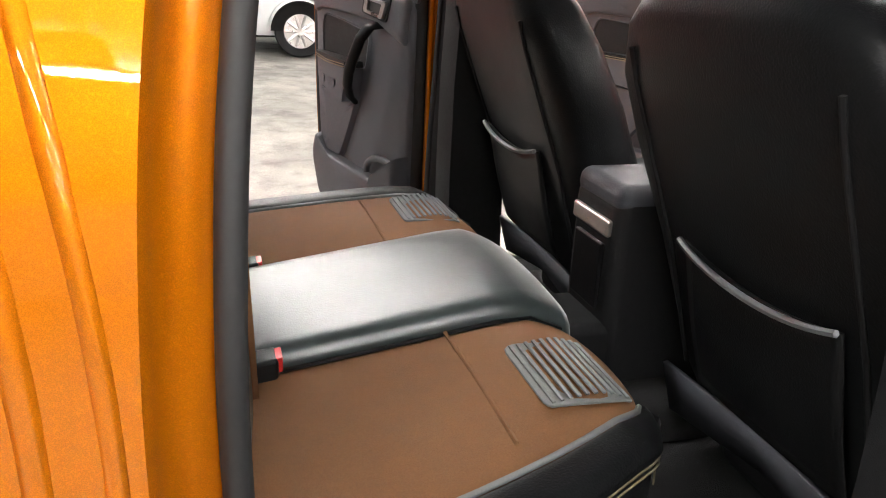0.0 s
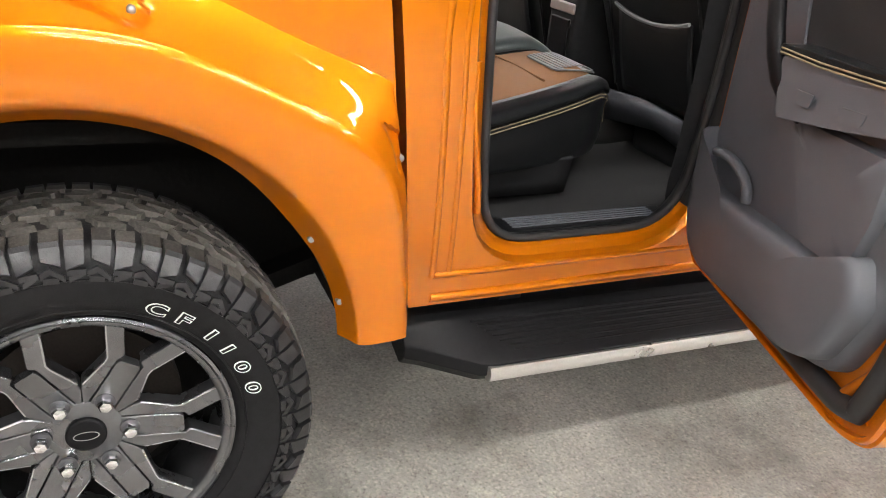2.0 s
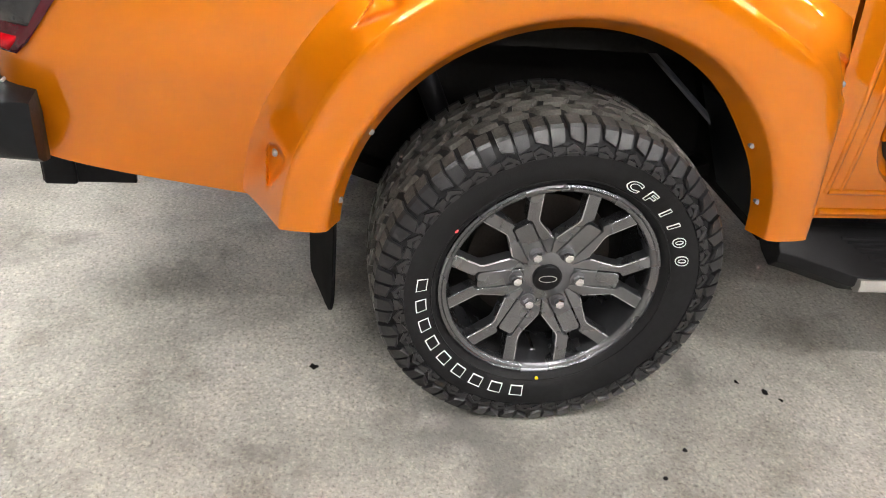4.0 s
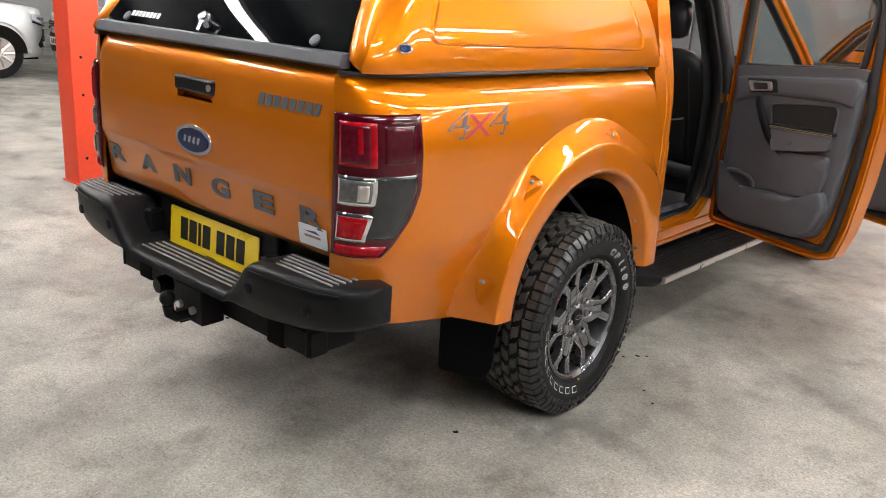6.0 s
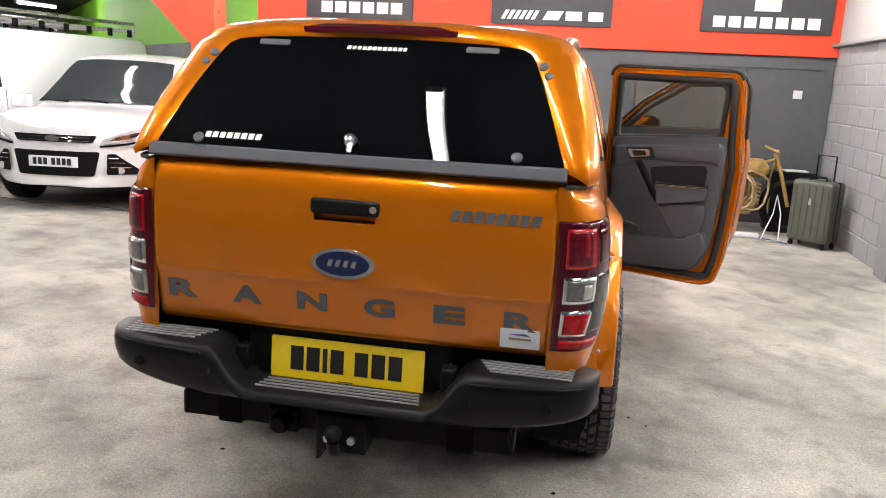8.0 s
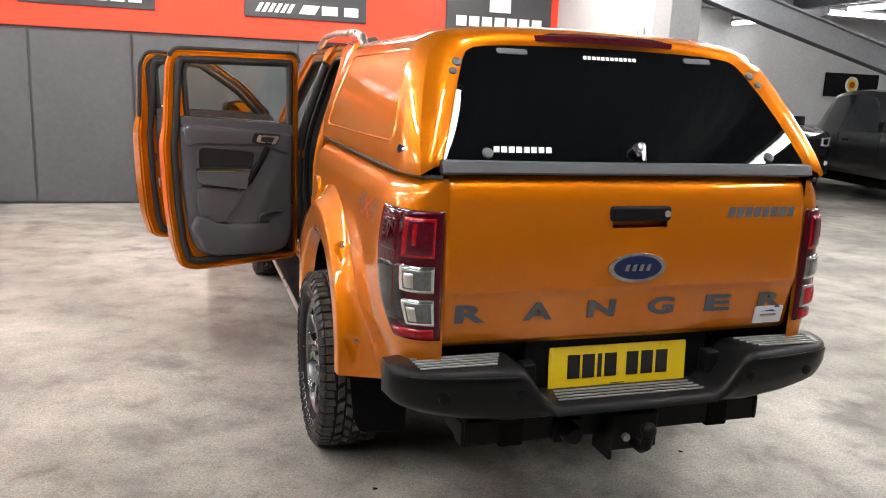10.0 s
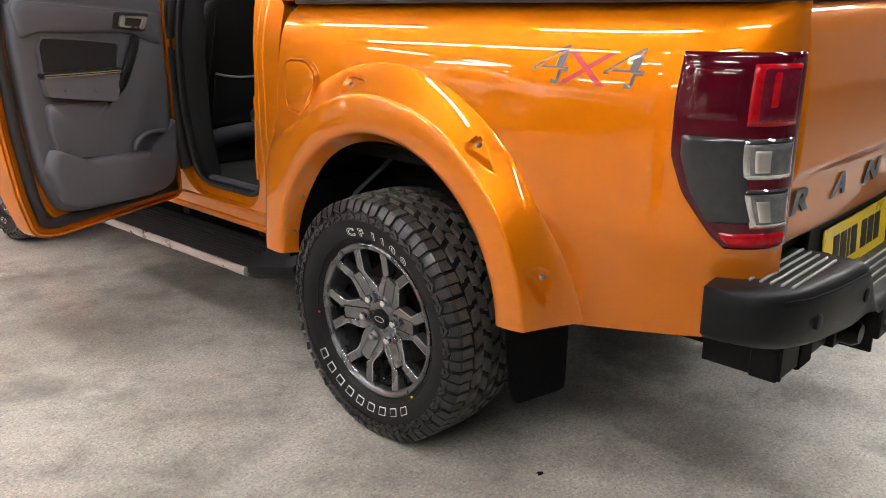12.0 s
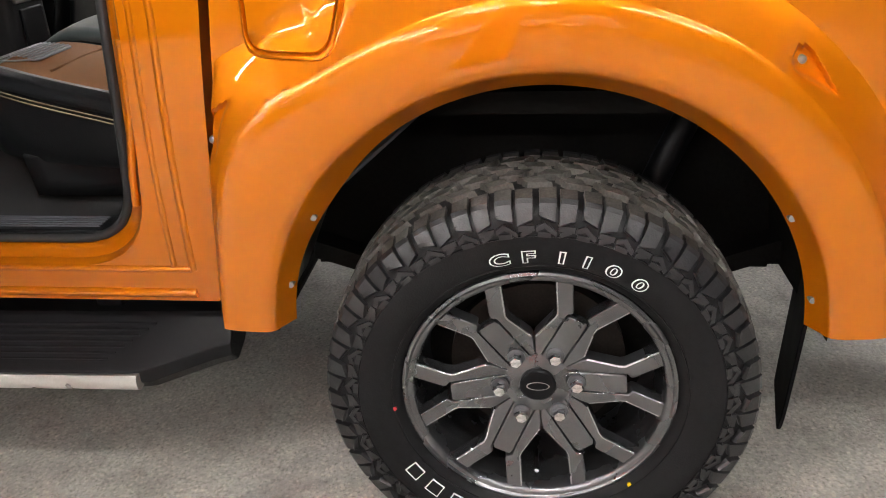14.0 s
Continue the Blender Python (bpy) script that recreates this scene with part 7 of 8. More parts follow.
# ---- parked vehicles round the hall ----
def vehicle(name, label, m, paint, st, cab, glass_front, wheels, extra=None):
    """A parked vehicle, nose to local +y. st: stations (y, half width, floor, belt, roof, roof half width)."""
    ob = empty(name)
    ob.matrix_basis = m
    tagged(ob, label, name.replace("_", " "))

    yn, wn = st[-1][0], max(q[1] for q in st)
    nd = 0.52 if name == "van" else 0.42

    def at(y):
        """Half width, floor, belt, roof and roof half width; the plan rounds off towards the nose."""
        ys = [q[0] for q in st]
        w, zb, zl, zr, rw = [smoothlerp(y, ys, [q[k] for q in st]) for k in range(1, 6)]
        if y > yn - nd:
            w = min(w, wn * max(1e-4, (yn - y) / nd) ** (1 / 2.7))
        return w, zb, zl, zr, min(rw, 0.92 * w)

    def ring(y):
        w, zb, zl, zr, rw = at(y)
        half = [(w * 0.90, zb), (w * 0.97, zb + 0.08), (w, zb + 0.30), (w * 1.005, (zb + zl) / 2 + 0.1), (w * 0.99, zl - 0.05), (w * 0.955, zl), (rw + (w * 0.955 - rw) * 0.45, zl + (zr - zl) * 0.5), (rw, zr - min(0.09, (zr - zl) * 0.3)), (rw * 0.93, zr - 0.02), (rw * 0.6, zr), (0, zr + 0.01)]
        return [(x, y, z) for x, z in half] + [(-x, y, z) for x, z in reversed(half[:-1])]

    ys = sorted(set([q[0] for q in st] + frange(st[0][0], st[-1][0], 40) + [yn - nd * k for k in (0.6, 0.45, 0.33, 0.22, 0.14, 0.08, 0.04, 0.015, 0.004)]))
    v, f = loft_vf([ring(y) for y in ys])
    raw("body", v, f, paint, ob, 40)

    def flank(y, t, s, out):
        w, zb, zl, zr, rw = at(y)
        lo, hi = zl + 0.02, zr - min(0.10, (zr - zl) * 0.3)
        x0, x1 = w * 0.955, rw
        return (s * (x0 + (x1 - x0) * (0.03 + 0.94 * t) + out), y, lo + (hi - lo) * t)

    for s in (1, -1):
        for a, b in cab:
            rake = 0.42 if (a, b) == cab[-1] else 0.0
            v, f = grid_vf(lambda y, t: flank(y - rake * t * (y - a) / (b - a), t, s, 0.008), frange(a, b, 10), frange(0, 1, 6))
            raw("side_window", v, f, TINT, ob, 60)
        for wy, wr in wheels:
            w = at(wy)[0]
            xo = s * (w * 1.006 + 0.003)
            v, f = tube_vf([(xo - s * 0.22, wy, wr), (xo - s * 0.02, wy, wr), (xo, wy, wr), (xo + s * 0.004, wy, wr)], [wr, wr, wr * 0.95, wr * 0.66], 28)
            wh = raw("wheel", v, f, RUBBER, ob, 40)
            v, f = tube_vf([(xo, wy, wr), (xo + s * 0.010, wy, wr), (xo + s * 0.004, wy, wr)], [wr * 0.66, wr * 0.63, wr * 0.55], 28)
            raw("rim", v, f, SATIN, wh, 40)
            for k in range(10):
                a = k * math.tau / 10
                v, f = tube_vf([(xo + s * 0.006, wy + 0.05 * math.cos(a), wr + 0.05 * math.sin(a)), (xo + s * 0.006, wy + wr * 0.6 * math.cos(a), wr + wr * 0.6 * math.sin(a))], [0.026, 0.020], 6)
                raw("rim_spoke", v, f, SATIN, wh, 40)
            v, f = grid_vf(lambda a, t: (xo + s * (0.012 - 0.05 * t), wy + (wr + 0.05 + 0.05 * (1 - t)) * math.cos(radians(a)), wr + (wr + 0.05 + 0.05 * (1 - t)) * math.sin(radians(a))), frange(0, 180, 20), [0, 0.5, 1])
            raw("arch_trim", v, f, SATINBLACK if extra == "dark" else paint, ob, 50)
            # flat dark plate stands in for the shade inside the wheel arch
            v, f = plate_vf([(wy + (wr + 0.05) * math.cos(radians(a)), wr + (wr + 0.05) * math.sin(radians(a))) for a in frange(0, 180, 20)], [], lambda a, b, c: (xo + s * (0.004 - c), a, b), 0.002)
            raw("arch_shadow", v, f, UNDER, ob, 0)
        mx = at(glass_front[0])
        v, f = loft_vf([[(s * (mx[0] + o), glass_front[0] - 0.12 + a, mx[2] + 0.10 + b) for a, b in ((-0.06, -0.07), (0.05, -0.07), (0.05, 0.09), (-0.06, 0.09))] for o in (0.0, 0.06, 0.20, 0.22)])
        raw("mirror", v, f, SATINBLACK if extra else paint, ob, 30, bevel=0.02)
        if cab:
            y0 = cab[0][0] if cab[0][0] < cab[-1][0] else cab[-1][0]
            w, zb, zl, zr, rw = at(cab[-1][0])
            v, f = box_vf(s * (w + 0.006), cab[-1][0] + 0.18, zl - 0.12, 0.02, 0.16, 0.035)
            raw("door_handle", v, f, SATINBLACK, ob, 0, bevel=0.008)
        for yl in [cab[-1][0] - 0.03, cab[-1][1] + 0.05]:
            w, zb, zl, zr, rw = at(yl)
            v, f = tube_vf([(s * (w * t + 0.002), yl, z) for t, z in ((0.985, zb + 0.2), (1.004, (zb + zl) / 2), (0.985, zl))], 0.005, 4)
            raw("door_gap", v, f, SATINBLACK, ob, 0)
    # windscreen between cowl and roof edge
    ya, yb = glass_front
    A, B = at(ya), at(yb)
    def ws(u, t):
        y = ya + (yb - ya) * t
        w, zb, zl, zr, rw = at(y)
        k = A[0] * 0.86 + (B[4] * 0.92 - A[0] * 0.86) * t
        return (u * k, y + 0.03 * (1 - u * u), zr + 0.022 - 0.03 * abs(u) ** 3)
    v, f = grid_vf(ws, frange(-1, 1, 12), frange(0.05, 0.97, 10))
    raw("windscreen", v, f, TINT, ob, 60)
    for k in (-0.1, 0.5):
        v, f = tube_vf([ws(k, 0.02), ws(k + 0.45, 0.10)], 0.010, 6)
        raw("wiper", v, f, SATINBLACK, ob, 40)
    # nose: grille, lamps, lower intake, plate, all following the rounded plan
    yf = yn

    def front(x, z, out):
        return (x, yf + 0.006 + out - nd * (min(abs(x), wn) / wn) ** 2.7, z)

    def nose_plate(part_name, loop, material, par, out=0.0, thick=0.016, label=""):
        fine = subdivide(loop, 0.05)
        V, F = plate_vf(fine, [], lambda a, b, c: front(a, b, out + c), thick)
        return raw(part_name, V, F, material, par, 30, label)

    def mirrored(loop, s):
        return [(s * a, b) for a, b in loop]

    if name == "van":
        grille = [(-0.46, 0.90), (0.46, 0.90), (0.42, 0.76), (0.34, 0.70), (-0.34, 0.70), (-0.42, 0.76)]
        lamp_loop = [(0.44, 0.80), (0.80, 0.84), (0.955, 0.90), (0.972, 1.10), (0.80, 1.02), (0.48, 0.92)]
        bowl = [(0.56, 0.83), (0.78, 0.86), (0.88, 0.91), (0.86, 0.99), (0.60, 0.92)]
        bumper_loop = [(-0.975, 0.26), (0.975, 0.26), (0.972, 0.64), (0.80, 0.71), (0.62, 0.68), (0.44, 0.58), (-0.44, 0.58), (-0.62, 0.68), (-0.80, 0.71), (-0.972, 0.64)]
        plate_z, bars, fog = 0.60, (-0.075, -0.04, -0.005, 0.03), [(0.66, 0.44), (0.86, 0.46), (0.86, 0.58), (0.68, 0.58)]
    elif extra == "dark":
        grille = [(-0.48, 1.0), (0.48, 1.0), (0.52, 0.90), (0.46, 0.76), (-0.46, 0.76), (-0.52, 0.90)]
        lamp_loop = [(0.53, 0.90), (0.70, 0.88), (0.90, 0.92), (0.90, 1.03), (0.54, 1.02)]
        bowl = [(0.58, 0.92), (0.72, 0.91), (0.72, 1.0), (0.58, 1.0)]
        bumper_loop = [(-0.92, 0.44), (0.92, 0.44), (0.92, 0.72), (0.50, 0.76), (-0.50, 0.76), (-0.92, 0.72)]
        plate_z, bars, fog = 0.58, (-0.08, -0.03, 0.02, 0.07), [(0.62, 0.56), (0.80, 0.57), (0.80, 0.69), (0.60, 0.68)]
    else:
        grille = [(-0.44, 0.83), (0.44, 0.83), (0.40, 0.755), (-0.40, 0.755)]
        lamp_loop = [(0.47, 0.74), (0.72, 0.77), (0.885, 0.82), (0.90, 0.91), (0.74, 0.89), (0.50, 0.79)]
        bowl = [(0.56, 0.775), (0.72, 0.80), (0.82, 0.84), (0.80, 0.87), (0.60, 0.815)]
        bumper_loop = [(-0.46, 0.66), (0.46, 0.66), (0.40, 0.40), (-0.40, 0.40)]
        plate_z, bars, fog = 0.55, (-0.02, 0.015), [(0.53, 0.64), (0.60, 0.645), (0.80, 0.47), (0.78, 0.42), (0.52, 0.42)]
    low = nose_plate("lower_bumper", rounded(bumper_loop, 0.03, 3), PLASTIC if extra else SATINBLACK, ob)
    g = nose_plate("grille", rounded(grille, 0.02, 3), SATINBLACK, ob, 0.004, 0.018)
    gz = sum(p[1] for p in grille) / len(grille)
    gw = max(p[0] for p in grille) * 0.86
    for k in bars:
        v, f = tube_vf([front(x, gz + k, 0.026) for x in frange(-gw, gw, 12)], 0.008, 6)
        raw("grille_bar", v, f, SATINBLACK if extra else CHROME, g, 40)
    # plain emblem shape
    em = [(0, 0.085), (0.05, 0), (0, -0.085), (-0.05, 0)] if name == "van" else [(0.075 * math.cos(k * math.tau / 20), 0.032 * math.sin(k * math.tau / 20)) for k in range(20)]
    nose_plate("emblem", [(a, b + gz + (0.06 if name == "van" else 0.0)) for a, b in em], CHROME, g, 0.03, 0.012)
    V, F = plate_vf(rect(-0.26, plate_z - 0.056, 0.26, plate_z + 0.056), [], lambda a, b, c: (a, yf + 0.032 + c, b), 0.008)
    pl = raw("number_plate", V, F, STICKER, ob, 20)
    for k in range(7):
        x = -0.19 + 0.056 * k + (0.03 if k > 3 else 0)
        V, F = plate_vf(rect(x, plate_z - 0.036, x + 0.04, plate_z + 0.036), [], lambda a, b, c: (a, yf + 0.041 + c, b), 0.001)
        raw("plate_bar", V, F, INK, pl, 0)
    for s in (1, -1):
        hl = nose_plate("headlamp", rounded(mirrored(lamp_loop, s), 0.015, 3), HEADLAMP, ob, 0.006, 0.02)
        nose_plate("lamp_bezel", rounded(mirrored([(a * 0.995, b - 0.012) for a, b in lamp_loop[:3]] + [(a, b - 0.035) for a, b in reversed(lamp_loop[:3])], s), 0.004, 2), SATINBLACK, hl, 0.010, 0.018)
        nose_plate("lamp_bowl", rounded(mirrored(bowl, s), 0.015, 3), CHROME, hl, 0.024, 0.006)
        fr_ = nose_plate("fog_recess", rounded(mirrored(fog, s), 0.02, 3), SATINBLACK, low, 0.016, 0.008)
        fx0, fz0 = sum(p[0] for p in fog) / len(fog), sum(p[1] for p in fog) / len(fog) - (0.0 if extra else 0.055)
        v, f = tube_vf([front(s * fx0, fz0, 0.015), front(s * fx0, fz0, 0.036)], 0.038, 14)
        raw("fog_lamp", v, f, HEADLAMP, fr_, 40)
        if not extra:
            for q in range(3):
                v, f = tube_vf([front(s * (0.535 + 0.012 * q), 0.60 - 0.05 * q, 0.028), front(s * (0.63 + 0.05 * q), 0.595 - 0.05 * q, 0.028)], 0.006, 6)
                raw("fog_bar", v, f, CHROME, fr_, 40)
    # sills and floor
    v, f = box_vf(0, (st[0][0] + yf) / 2, 0.30, wn * 1.4, (yf - st[0][0]) * 0.9, 0.12)
    raw("underbody", v, f, UNDER, ob, 0)
    return ob


SUV = [(-2.25, 0.78, 0.45, 0.98, 1.35, 0.55), (-2.1, 0.86, 0.32, 1.02, 1.58, 0.62), (-1.4, 0.91, 0.28, 1.02, 1.68, 0.66), (-0.2, 0.92, 0.28, 1.0, 1.70, 0.67), (0.35, 0.92, 0.28, 1.0, 1.62, 0.66), (0.85, 0.92, 0.28, 1.0, 1.28, 0.72), (1.15, 0.92, 0.28, 0.99, 1.09, 0.76), (1.75, 0.90, 0.28, 0.97, 1.05, 0.74), (2.1, 0.86, 0.28, 0.92, 0.985, 0.70), (2.22, 0.81, 0.28, 0.88, 0.93, 0.66), (2.25, 0.78, 0.30, 0.85, 0.90, 0.62)]
VAN = [(-3.0, 0.93, 0.38, 1.2, 1.90, 0.82), (-2.9, 0.97, 0.32, 1.2, 1.96, 0.86), (0.2, 0.98, 0.30, 1.2, 1.97, 0.86), (0.95, 0.98, 0.30, 1.2, 1.90, 0.82), (1.5, 0.98, 0.30, 1.2, 1.52, 0.80), (1.78, 0.97, 0.30, 1.15, 1.28, 0.80), (2.2, 0.93, 0.30, 1.06, 1.15, 0.76), (2.39, 0.88, 0.30, 0.98, 1.05, 0.72), (2.42, 0.85, 0.30, 0.95, 1.01, 0.68)]
PICK = [(-2.6, 0.86, 0.55, 0.9, 1.1, 0.80), (-2.5, 0.92, 0.45, 1.0, 1.12, 0.84), (-1.1, 0.93, 0.42, 1.0, 1.14, 0.84), (-0.9, 0.93, 0.42, 1.08, 1.70, 0.66), (-0.3, 0.93, 0.42, 1.10, 1.80, 0.66), (0.4, 0.93, 0.42, 1.10, 1.76, 0.66), (1.0, 0.93, 0.42, 1.12, 1.34, 0.74), (1.25, 0.93, 0.42, 1.12, 1.20, 0.80), (2.1, 0.93, 0.42, 1.08, 1.15, 0.80), (2.45, 0.90, 0.45, 1.05, 1.11, 0.78), (2.57, 0.86, 0.46, 1.0, 1.05, 0.74), (2.6, 0.83, 0.48, 0.96, 1.0, 0.72)]

vehicle("van", "white panel van with roof bars parked among cars", pose(-7.55, 5.75, 0, 0, 0, 178), WHITE_PAINT, VAN, [(0.3, 1.40)], (1.72, 0.98), [(1.5, 0.34), (-1.9, 0.34)], "dark")
vehicle("suv", "white compact crossover parked facing the pickup", pose(-5.2, 6.2, 0, 0, 0, -171), WHITE_PAINT, SUV, [(-1.3, -0.45), (-0.38, 0.72)], (1.12, 0.38), [(1.38, 0.35), (-1.3, 0.35)])
vehicle("suv", "silver crossover parked at the far side of the hall", pose(-9.65, 5.03, 0, 0, 0, 178), SILVER_PAINT, SUV, [(-1.3, -0.45), (-0.38, 0.72)], (1.12, 0.38), [(1.38, 0.35), (-1.3, 0.35)])
vehicle("saloon_car", "pale silver car parked broadside across the hall", pose(-11.05, 0.7, 0, 0, 0, -2), SILVER_PAINT, SUV, [(-1.3, -0.45), (-0.38, 0.72)], (1.12, 0.38), [(1.38, 0.35), (-1.3, 0.35)])
vehicle("dark_pickup", "black pickup parked in the next bay", pose(7.75, 9.3, 0, 0, 0, 172), BLACK_PAINT, PICK, [(-0.8, -0.3), (-0.22, 0.75)], (1.2, 0.42), [(1.62, 0.39), (-1.6, 0.39)], "dark")
vehicle("dark_pickup", "black pickup with silver skid plate in the next bay", pose(9.85, 7.1, 0, 0, 0, 170), BLACK_PAINT, PICK, [(-0.8, -0.3), (-0.22, 0.75)], (1.2, 0.42), [(1.62, 0.39), (-1.6, 0.39)], "dark")
# roof bars on the van
rack = empty("roof_rack")
rack.matrix_basis = pose(-7.55, 5.75, 1.985, 0, 0, 178)
tagged(rack, "silver tubular roof rack on a white van", "roof rack")
for x in (-0.72, 0.72):
    v, f = tube_vf([(x, -2.8, 0.02), (x, -2.8, 0.20), (x, 0.3, 0.20), (x, 0.45, 0.12)], 0.025, 8)
    raw("side_rail", v, f, SATIN, rack, 60)
for y in frange(-2.7, 0.25, 6):
    v, f = tube_vf([(-0.74, y, 0.10), (0.74, y, 0.10)], 0.022, 8)
    raw("cross_bar", v, f, SATIN, rack, 60)
    for x in (-0.72, 0.72):
        box("foot", (x, y, 0.05), (0.05, 0.06, 0.11), SATINBLACK, rack, 0.005)

# ---- rope-wrapped motorcycle display and travel case by the block wall ----
bike = empty("motorcycle", (2.42, 6.40, 0))
tagged(bike, "old gold-painted motorcycle wrapped in tan rope and cables", "motorcycle")
for x in (-0.55, 0.55):
    v, f = tube_vf([(x + 0.27 * math.cos(a), 0, 0.32 + 0.27 * math.sin(a)) for a in [k * math.tau / 28 for k in range(28)]], 0.05, 10, True)
    wh = raw("wheel", v, f, RUBBER, bike, 60)
    v, f = tube_vf([(x + 0.21 * math.cos(a), 0, 0.32 + 0.21 * math.sin(a)) for a in [k * math.tau / 28 for k in range(28)]], 0.015, 8, True)
    raw("rim", v, f, GOLD, wh, 60)
    for k in range(10):
        a = k * math.tau / 10
        v, f = tube_vf([(x, 0, 0.32), (x + 0.21 * math.cos(a), 0, 0.32 + 0.21 * math.sin(a))], 0.006, 6)
        raw("spoke", v, f, GOLD, wh, 40)
rings = [[(x, 0.15 * k * math.cos(t), z + 0.12 * k * math.sin(t)) for t in [j * math.tau / 18 for j in range(18)]] for x, z, k in ((-0.22, 0.70, 0.3), (-0.18, 0.71, 0.8), (0.0, 0.74, 1.0), (0.22, 0.74, 0.95), (0.30, 0.73, 0.4))]
raw("tank", *loft_vf(rings), GOLD, bike, 60)
rings = [[(x, 0.11 * k * math.cos(t), z + 0.05 * math.sin(t)) for t in [j * math.tau / 14 for j in range(14)]] for x, z, k in ((-0.70, 0.74, 0.5), (-0.55, 0.72, 1.0), (-0.25, 0.68, 1.0), (-0.2, 0.68, 0.7))]
raw("saddle", *loft_vf(rings), BROWNPLY, bike, 60)
box("engine", (0.02, 0, 0.42), (0.34, 0.22, 0.30), GOLD, bike, 0.04, seg=3)
for k in range(6):
    box("cooling_fin", (0.02, 0, 0.34 + 0.045 * k), (0.40, 0.26, 0.012), GOLD, bike, 0.004)
for y in (-0.06, 0.06):
    v, f = tube_vf([(0.55, y, 0.32), (0.36, y, 0.92)], 0.022, 8)
    raw("fork_leg", v, f, GOLD, bike, 60)
v, f = tube_vf([(0.30, -0.34, 0.98), (0.36, -0.15, 0.95), (0.36, 0.15, 0.95), (0.30, 0.34, 0.98)], 0.016, 8)
raw("handlebar", v, f, GOLD, bike, 60)
v, f = tube_vf([(-0.55, 0.08, 0.32), (-0.1, 0.08, 0.25), (0.3, 0.08, 0.36), (0.36, 0, 0.86), (-0.2, 0, 0.66), (-0.55, 0, 0.6)], 0.020, 8)
raw("frame_tube", v, f, GOLD, bike, 60)
v, f = tube_vf([(0.2, -0.13, 0.4), (0.1, -0.16, 0.24), (-0.3, -0.16, 0.26), (-0.75, -0.16, 0.32)], [0.025, 0.03, 0.04, 0.045], 10)
raw("exhaust", v, f, GOLD, bike, 60)
rng = random.Random(11)
for k in range(7):
    pts = []
    ph = rng.uniform(0, 6.3)
    cx = rng.uniform(-0.35, 0.45)
    for j in range(22):
        a = j / 21 * math.tau * rng.uniform(0.95, 1.05) * 1.2 + ph
        pts.append((cx + 0.20 * math.cos(a) + rng.uniform(-0.02, 0.02), -0.20 + 0.10 * math.sin(a * 1.7 + ph), max(0.05, 0.50 + 0.22 * math.sin(a) + rng.uniform(-0.02, 0.02))))
    v, f = tube_vf(pts, 0.013, 6)
    raw("rope_loop", v, f, ROPE, bike, 60)
for pts, m, lab in (([(2.0, 5.95, 0.012), (2.3, 5.85, 0.012), (2.55, 5.9, 0.012), (2.75, 5.75, 0.012), (2.85, 5.6, 0.012)], ROPEBLUE, "blue cable lying on a concrete floor"), ([(2.6, 5.75, 0.014), (2.72, 5.85, 0.3), (2.75, 5.9, 0.5), (2.8, 5.85, 0.3), (2.78, 5.72, 0.014), (2.65, 5.68, 0.014)], SIGNWHITE, "white cable looped beside a suitcase"), ([(-6.0, 4.5, 0.01), (-5.4, 4.35, 0.01), (-4.8, 4.5, 0.01), (-4.2, 4.3, 0.01), (-3.6, 4.2, 0.01)], CASEGREEN, "thin olive cable on a concrete floor")):
    fine = []
    for a, b in zip(pts, pts[1:]):
        fine += [Vector(a).lerp(Vector(b), k / 5) for k in range(5)]
    v, f = tube_vf(fine + [Vector(pts[-1])], 0.006, 6)
    tagged(raw("cable", v, f, m, None, 60), lab, "cable")
tagged(box("plastic_tray", (2.45, 5.9, 0.03), (0.30, 0.10, 0.05), SIGNWHITE, None, 0.01), "white plastic strip lying on a concrete floor", "tray")
tagged(box("storage_box", (3.02, 6.55, 0.36), (0.50, 0.34, 0.72), SATINBLACK, None, 0.02), "black storage box standing by a wall", "box")
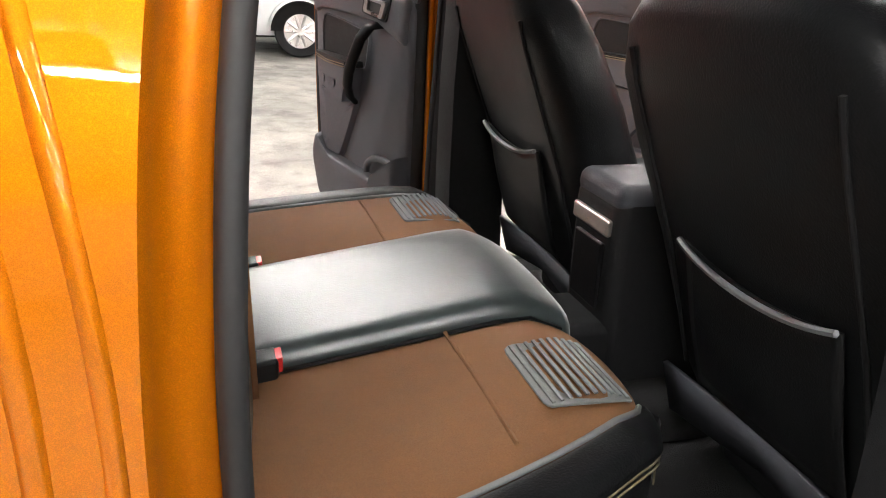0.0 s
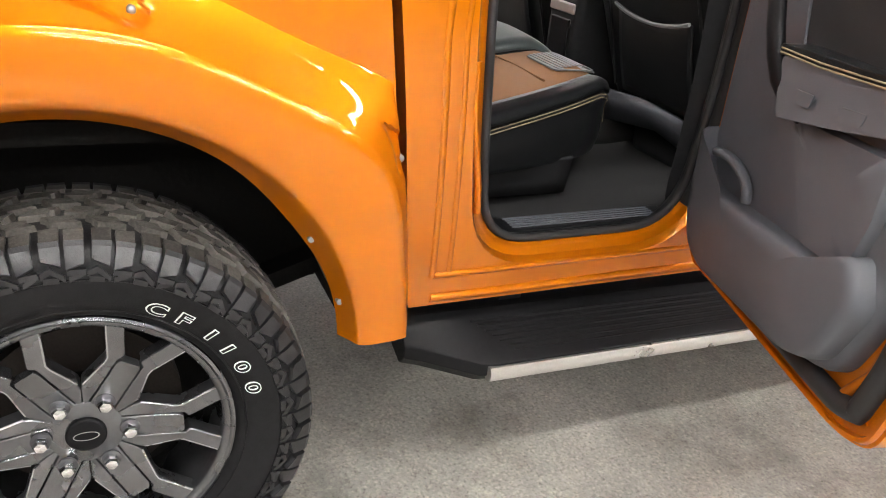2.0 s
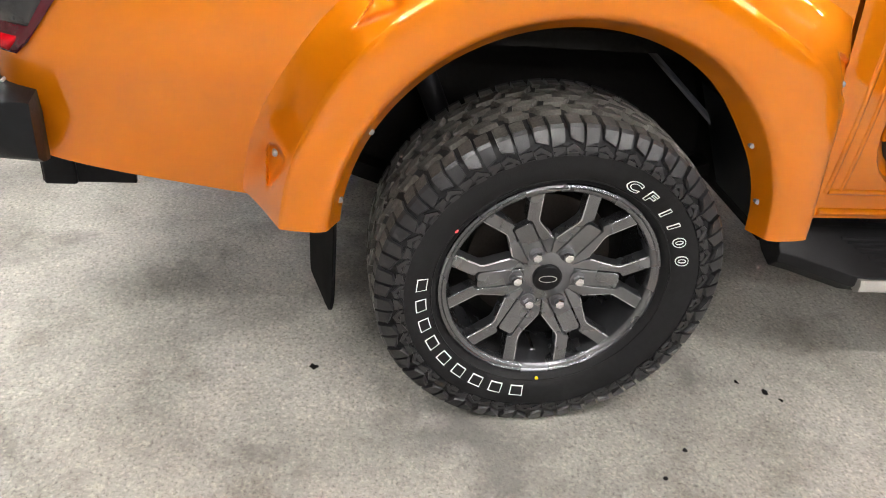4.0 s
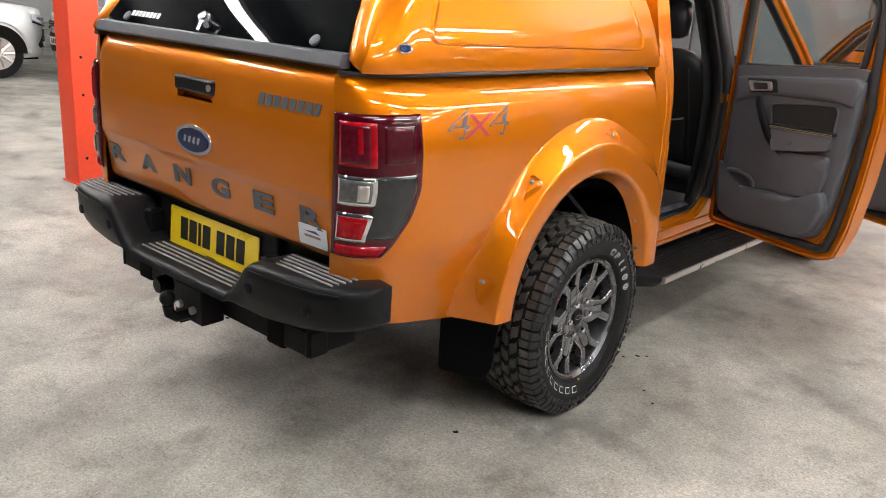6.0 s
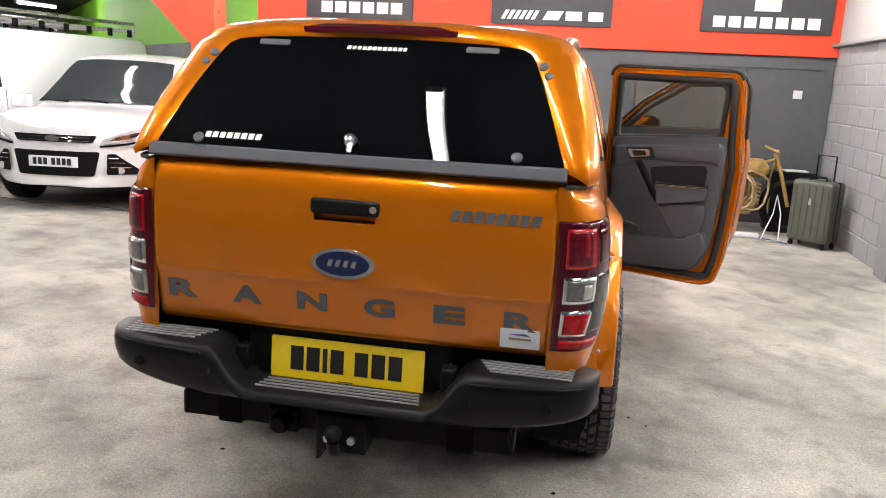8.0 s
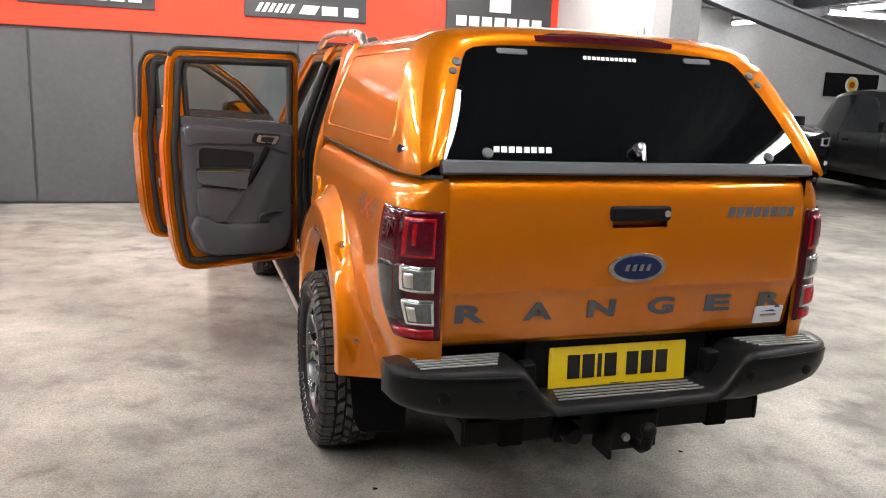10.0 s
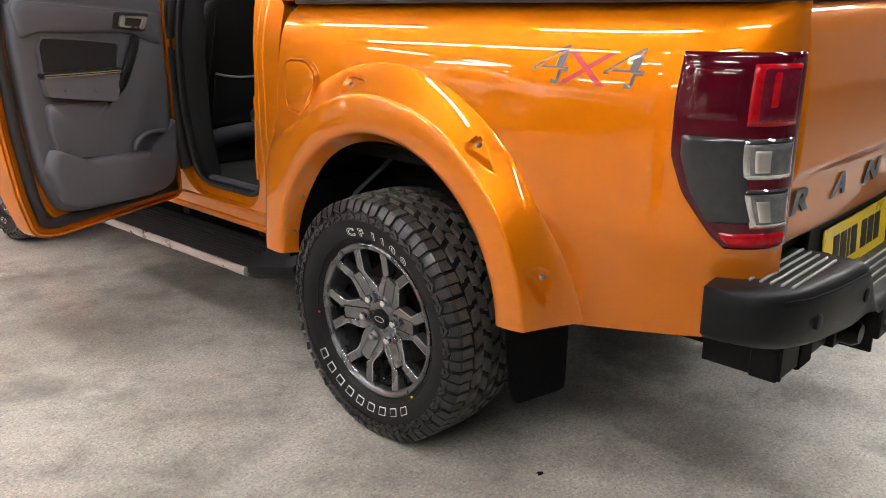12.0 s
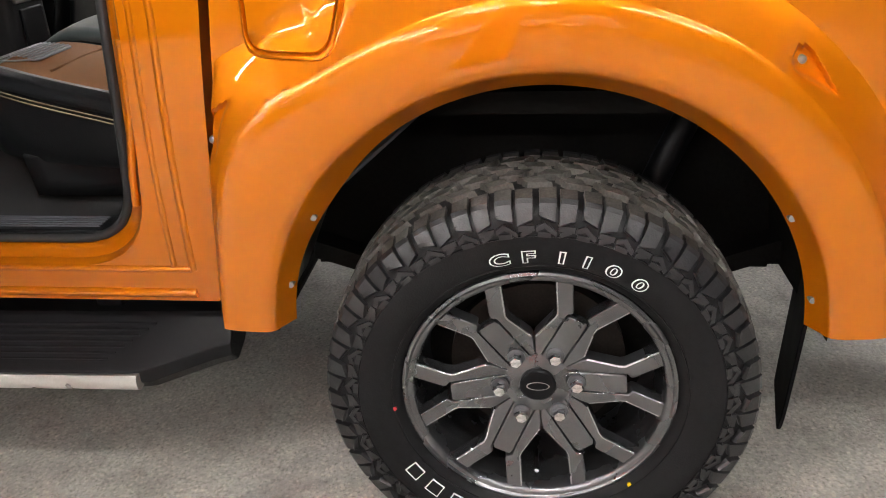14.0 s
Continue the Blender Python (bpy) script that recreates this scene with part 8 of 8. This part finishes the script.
tagged(box("paper_sheet", (3.04, 6.53, 0.728), (0.26, 0.2, 0.012), SIGNWHITE, None, 0.002), "white paper sheet on a black box", "paper")

case = box("suitcase", (0, 0, 0.39), (0.46, 0.27, 0.66), CASEGREEN, None, 0.04, seg=4)
case.matrix_basis = pose(3.10, 5.64, 0, 0, 0, -42)
tagged(case, "olive green ribbed hard suitcase with a raised trolley handle", "suitcase")
for k in range(6):
    box("shell_rib", (-0.18 + 0.072 * k, -0.136, 0.39), (0.030, 0.012, 0.56), CASEGREEN, case, 0.005)
box("shell_seam", (0, 0.0, 0.39), (0.468, 0.02, 0.668), SATINBLACK, case, 0.006)
v, f = tube_vf([(-0.10, 0.10, 0.70), (-0.10, 0.10, 0.98), (0.10, 0.10, 0.98), (0.10, 0.10, 0.70)], 0.010, 8)
raw("trolley_handle", v, f, SATINBLACK, case, 60)
v, f = tube_vf([(-0.09, -0.02, 0.72), (-0.08, -0.02, 0.755), (0.08, -0.02, 0.755), (0.09, -0.02, 0.72)], 0.012, 8)
raw("carry_handle", v, f, SATINBLACK, case, 60)
for x in (-0.18, 0.18):
    for y in (-0.10, 0.10):
        v, f = tube_vf([(x - 0.012, y, 0.033), (x + 0.012, y, 0.033)], 0.033, 14)
        raw("caster", v, f, SATINBLACK, case, 40)
box("latch", (0.0, -0.142, 0.50), (0.03, 0.012, 0.08), SATIN, case, 0.004)

# small dark debris near the wheel
for x, y, r in ((0.83, 0.66, 0.016), (0.79, 0.60, 0.012), (0.70, -0.50, 0.016), (1.02, 0.36, 0.010), (1.10, 0.28, 0.009), (-0.72, -0.52, 0.015), (0.86, 0.69, 0.010)):
    rng = random.Random(int((x + 3) * 1000))
    n = 9
    r *= 0.62
    V = [(x + r * rng.uniform(0.6, 1.6) * math.cos(k * math.tau / n), y + r * rng.uniform(0.6, 1.4) * math.sin(k * math.tau / n), 0.001) for k in range(n)] + [(x, y, 0.005)]
    tagged(raw("dirt_clod", V, [(k, (k + 1) % n, n) for k in range(n)], UNDER, None, 0), "small dark clod of dirt on a concrete floor", "dirt")
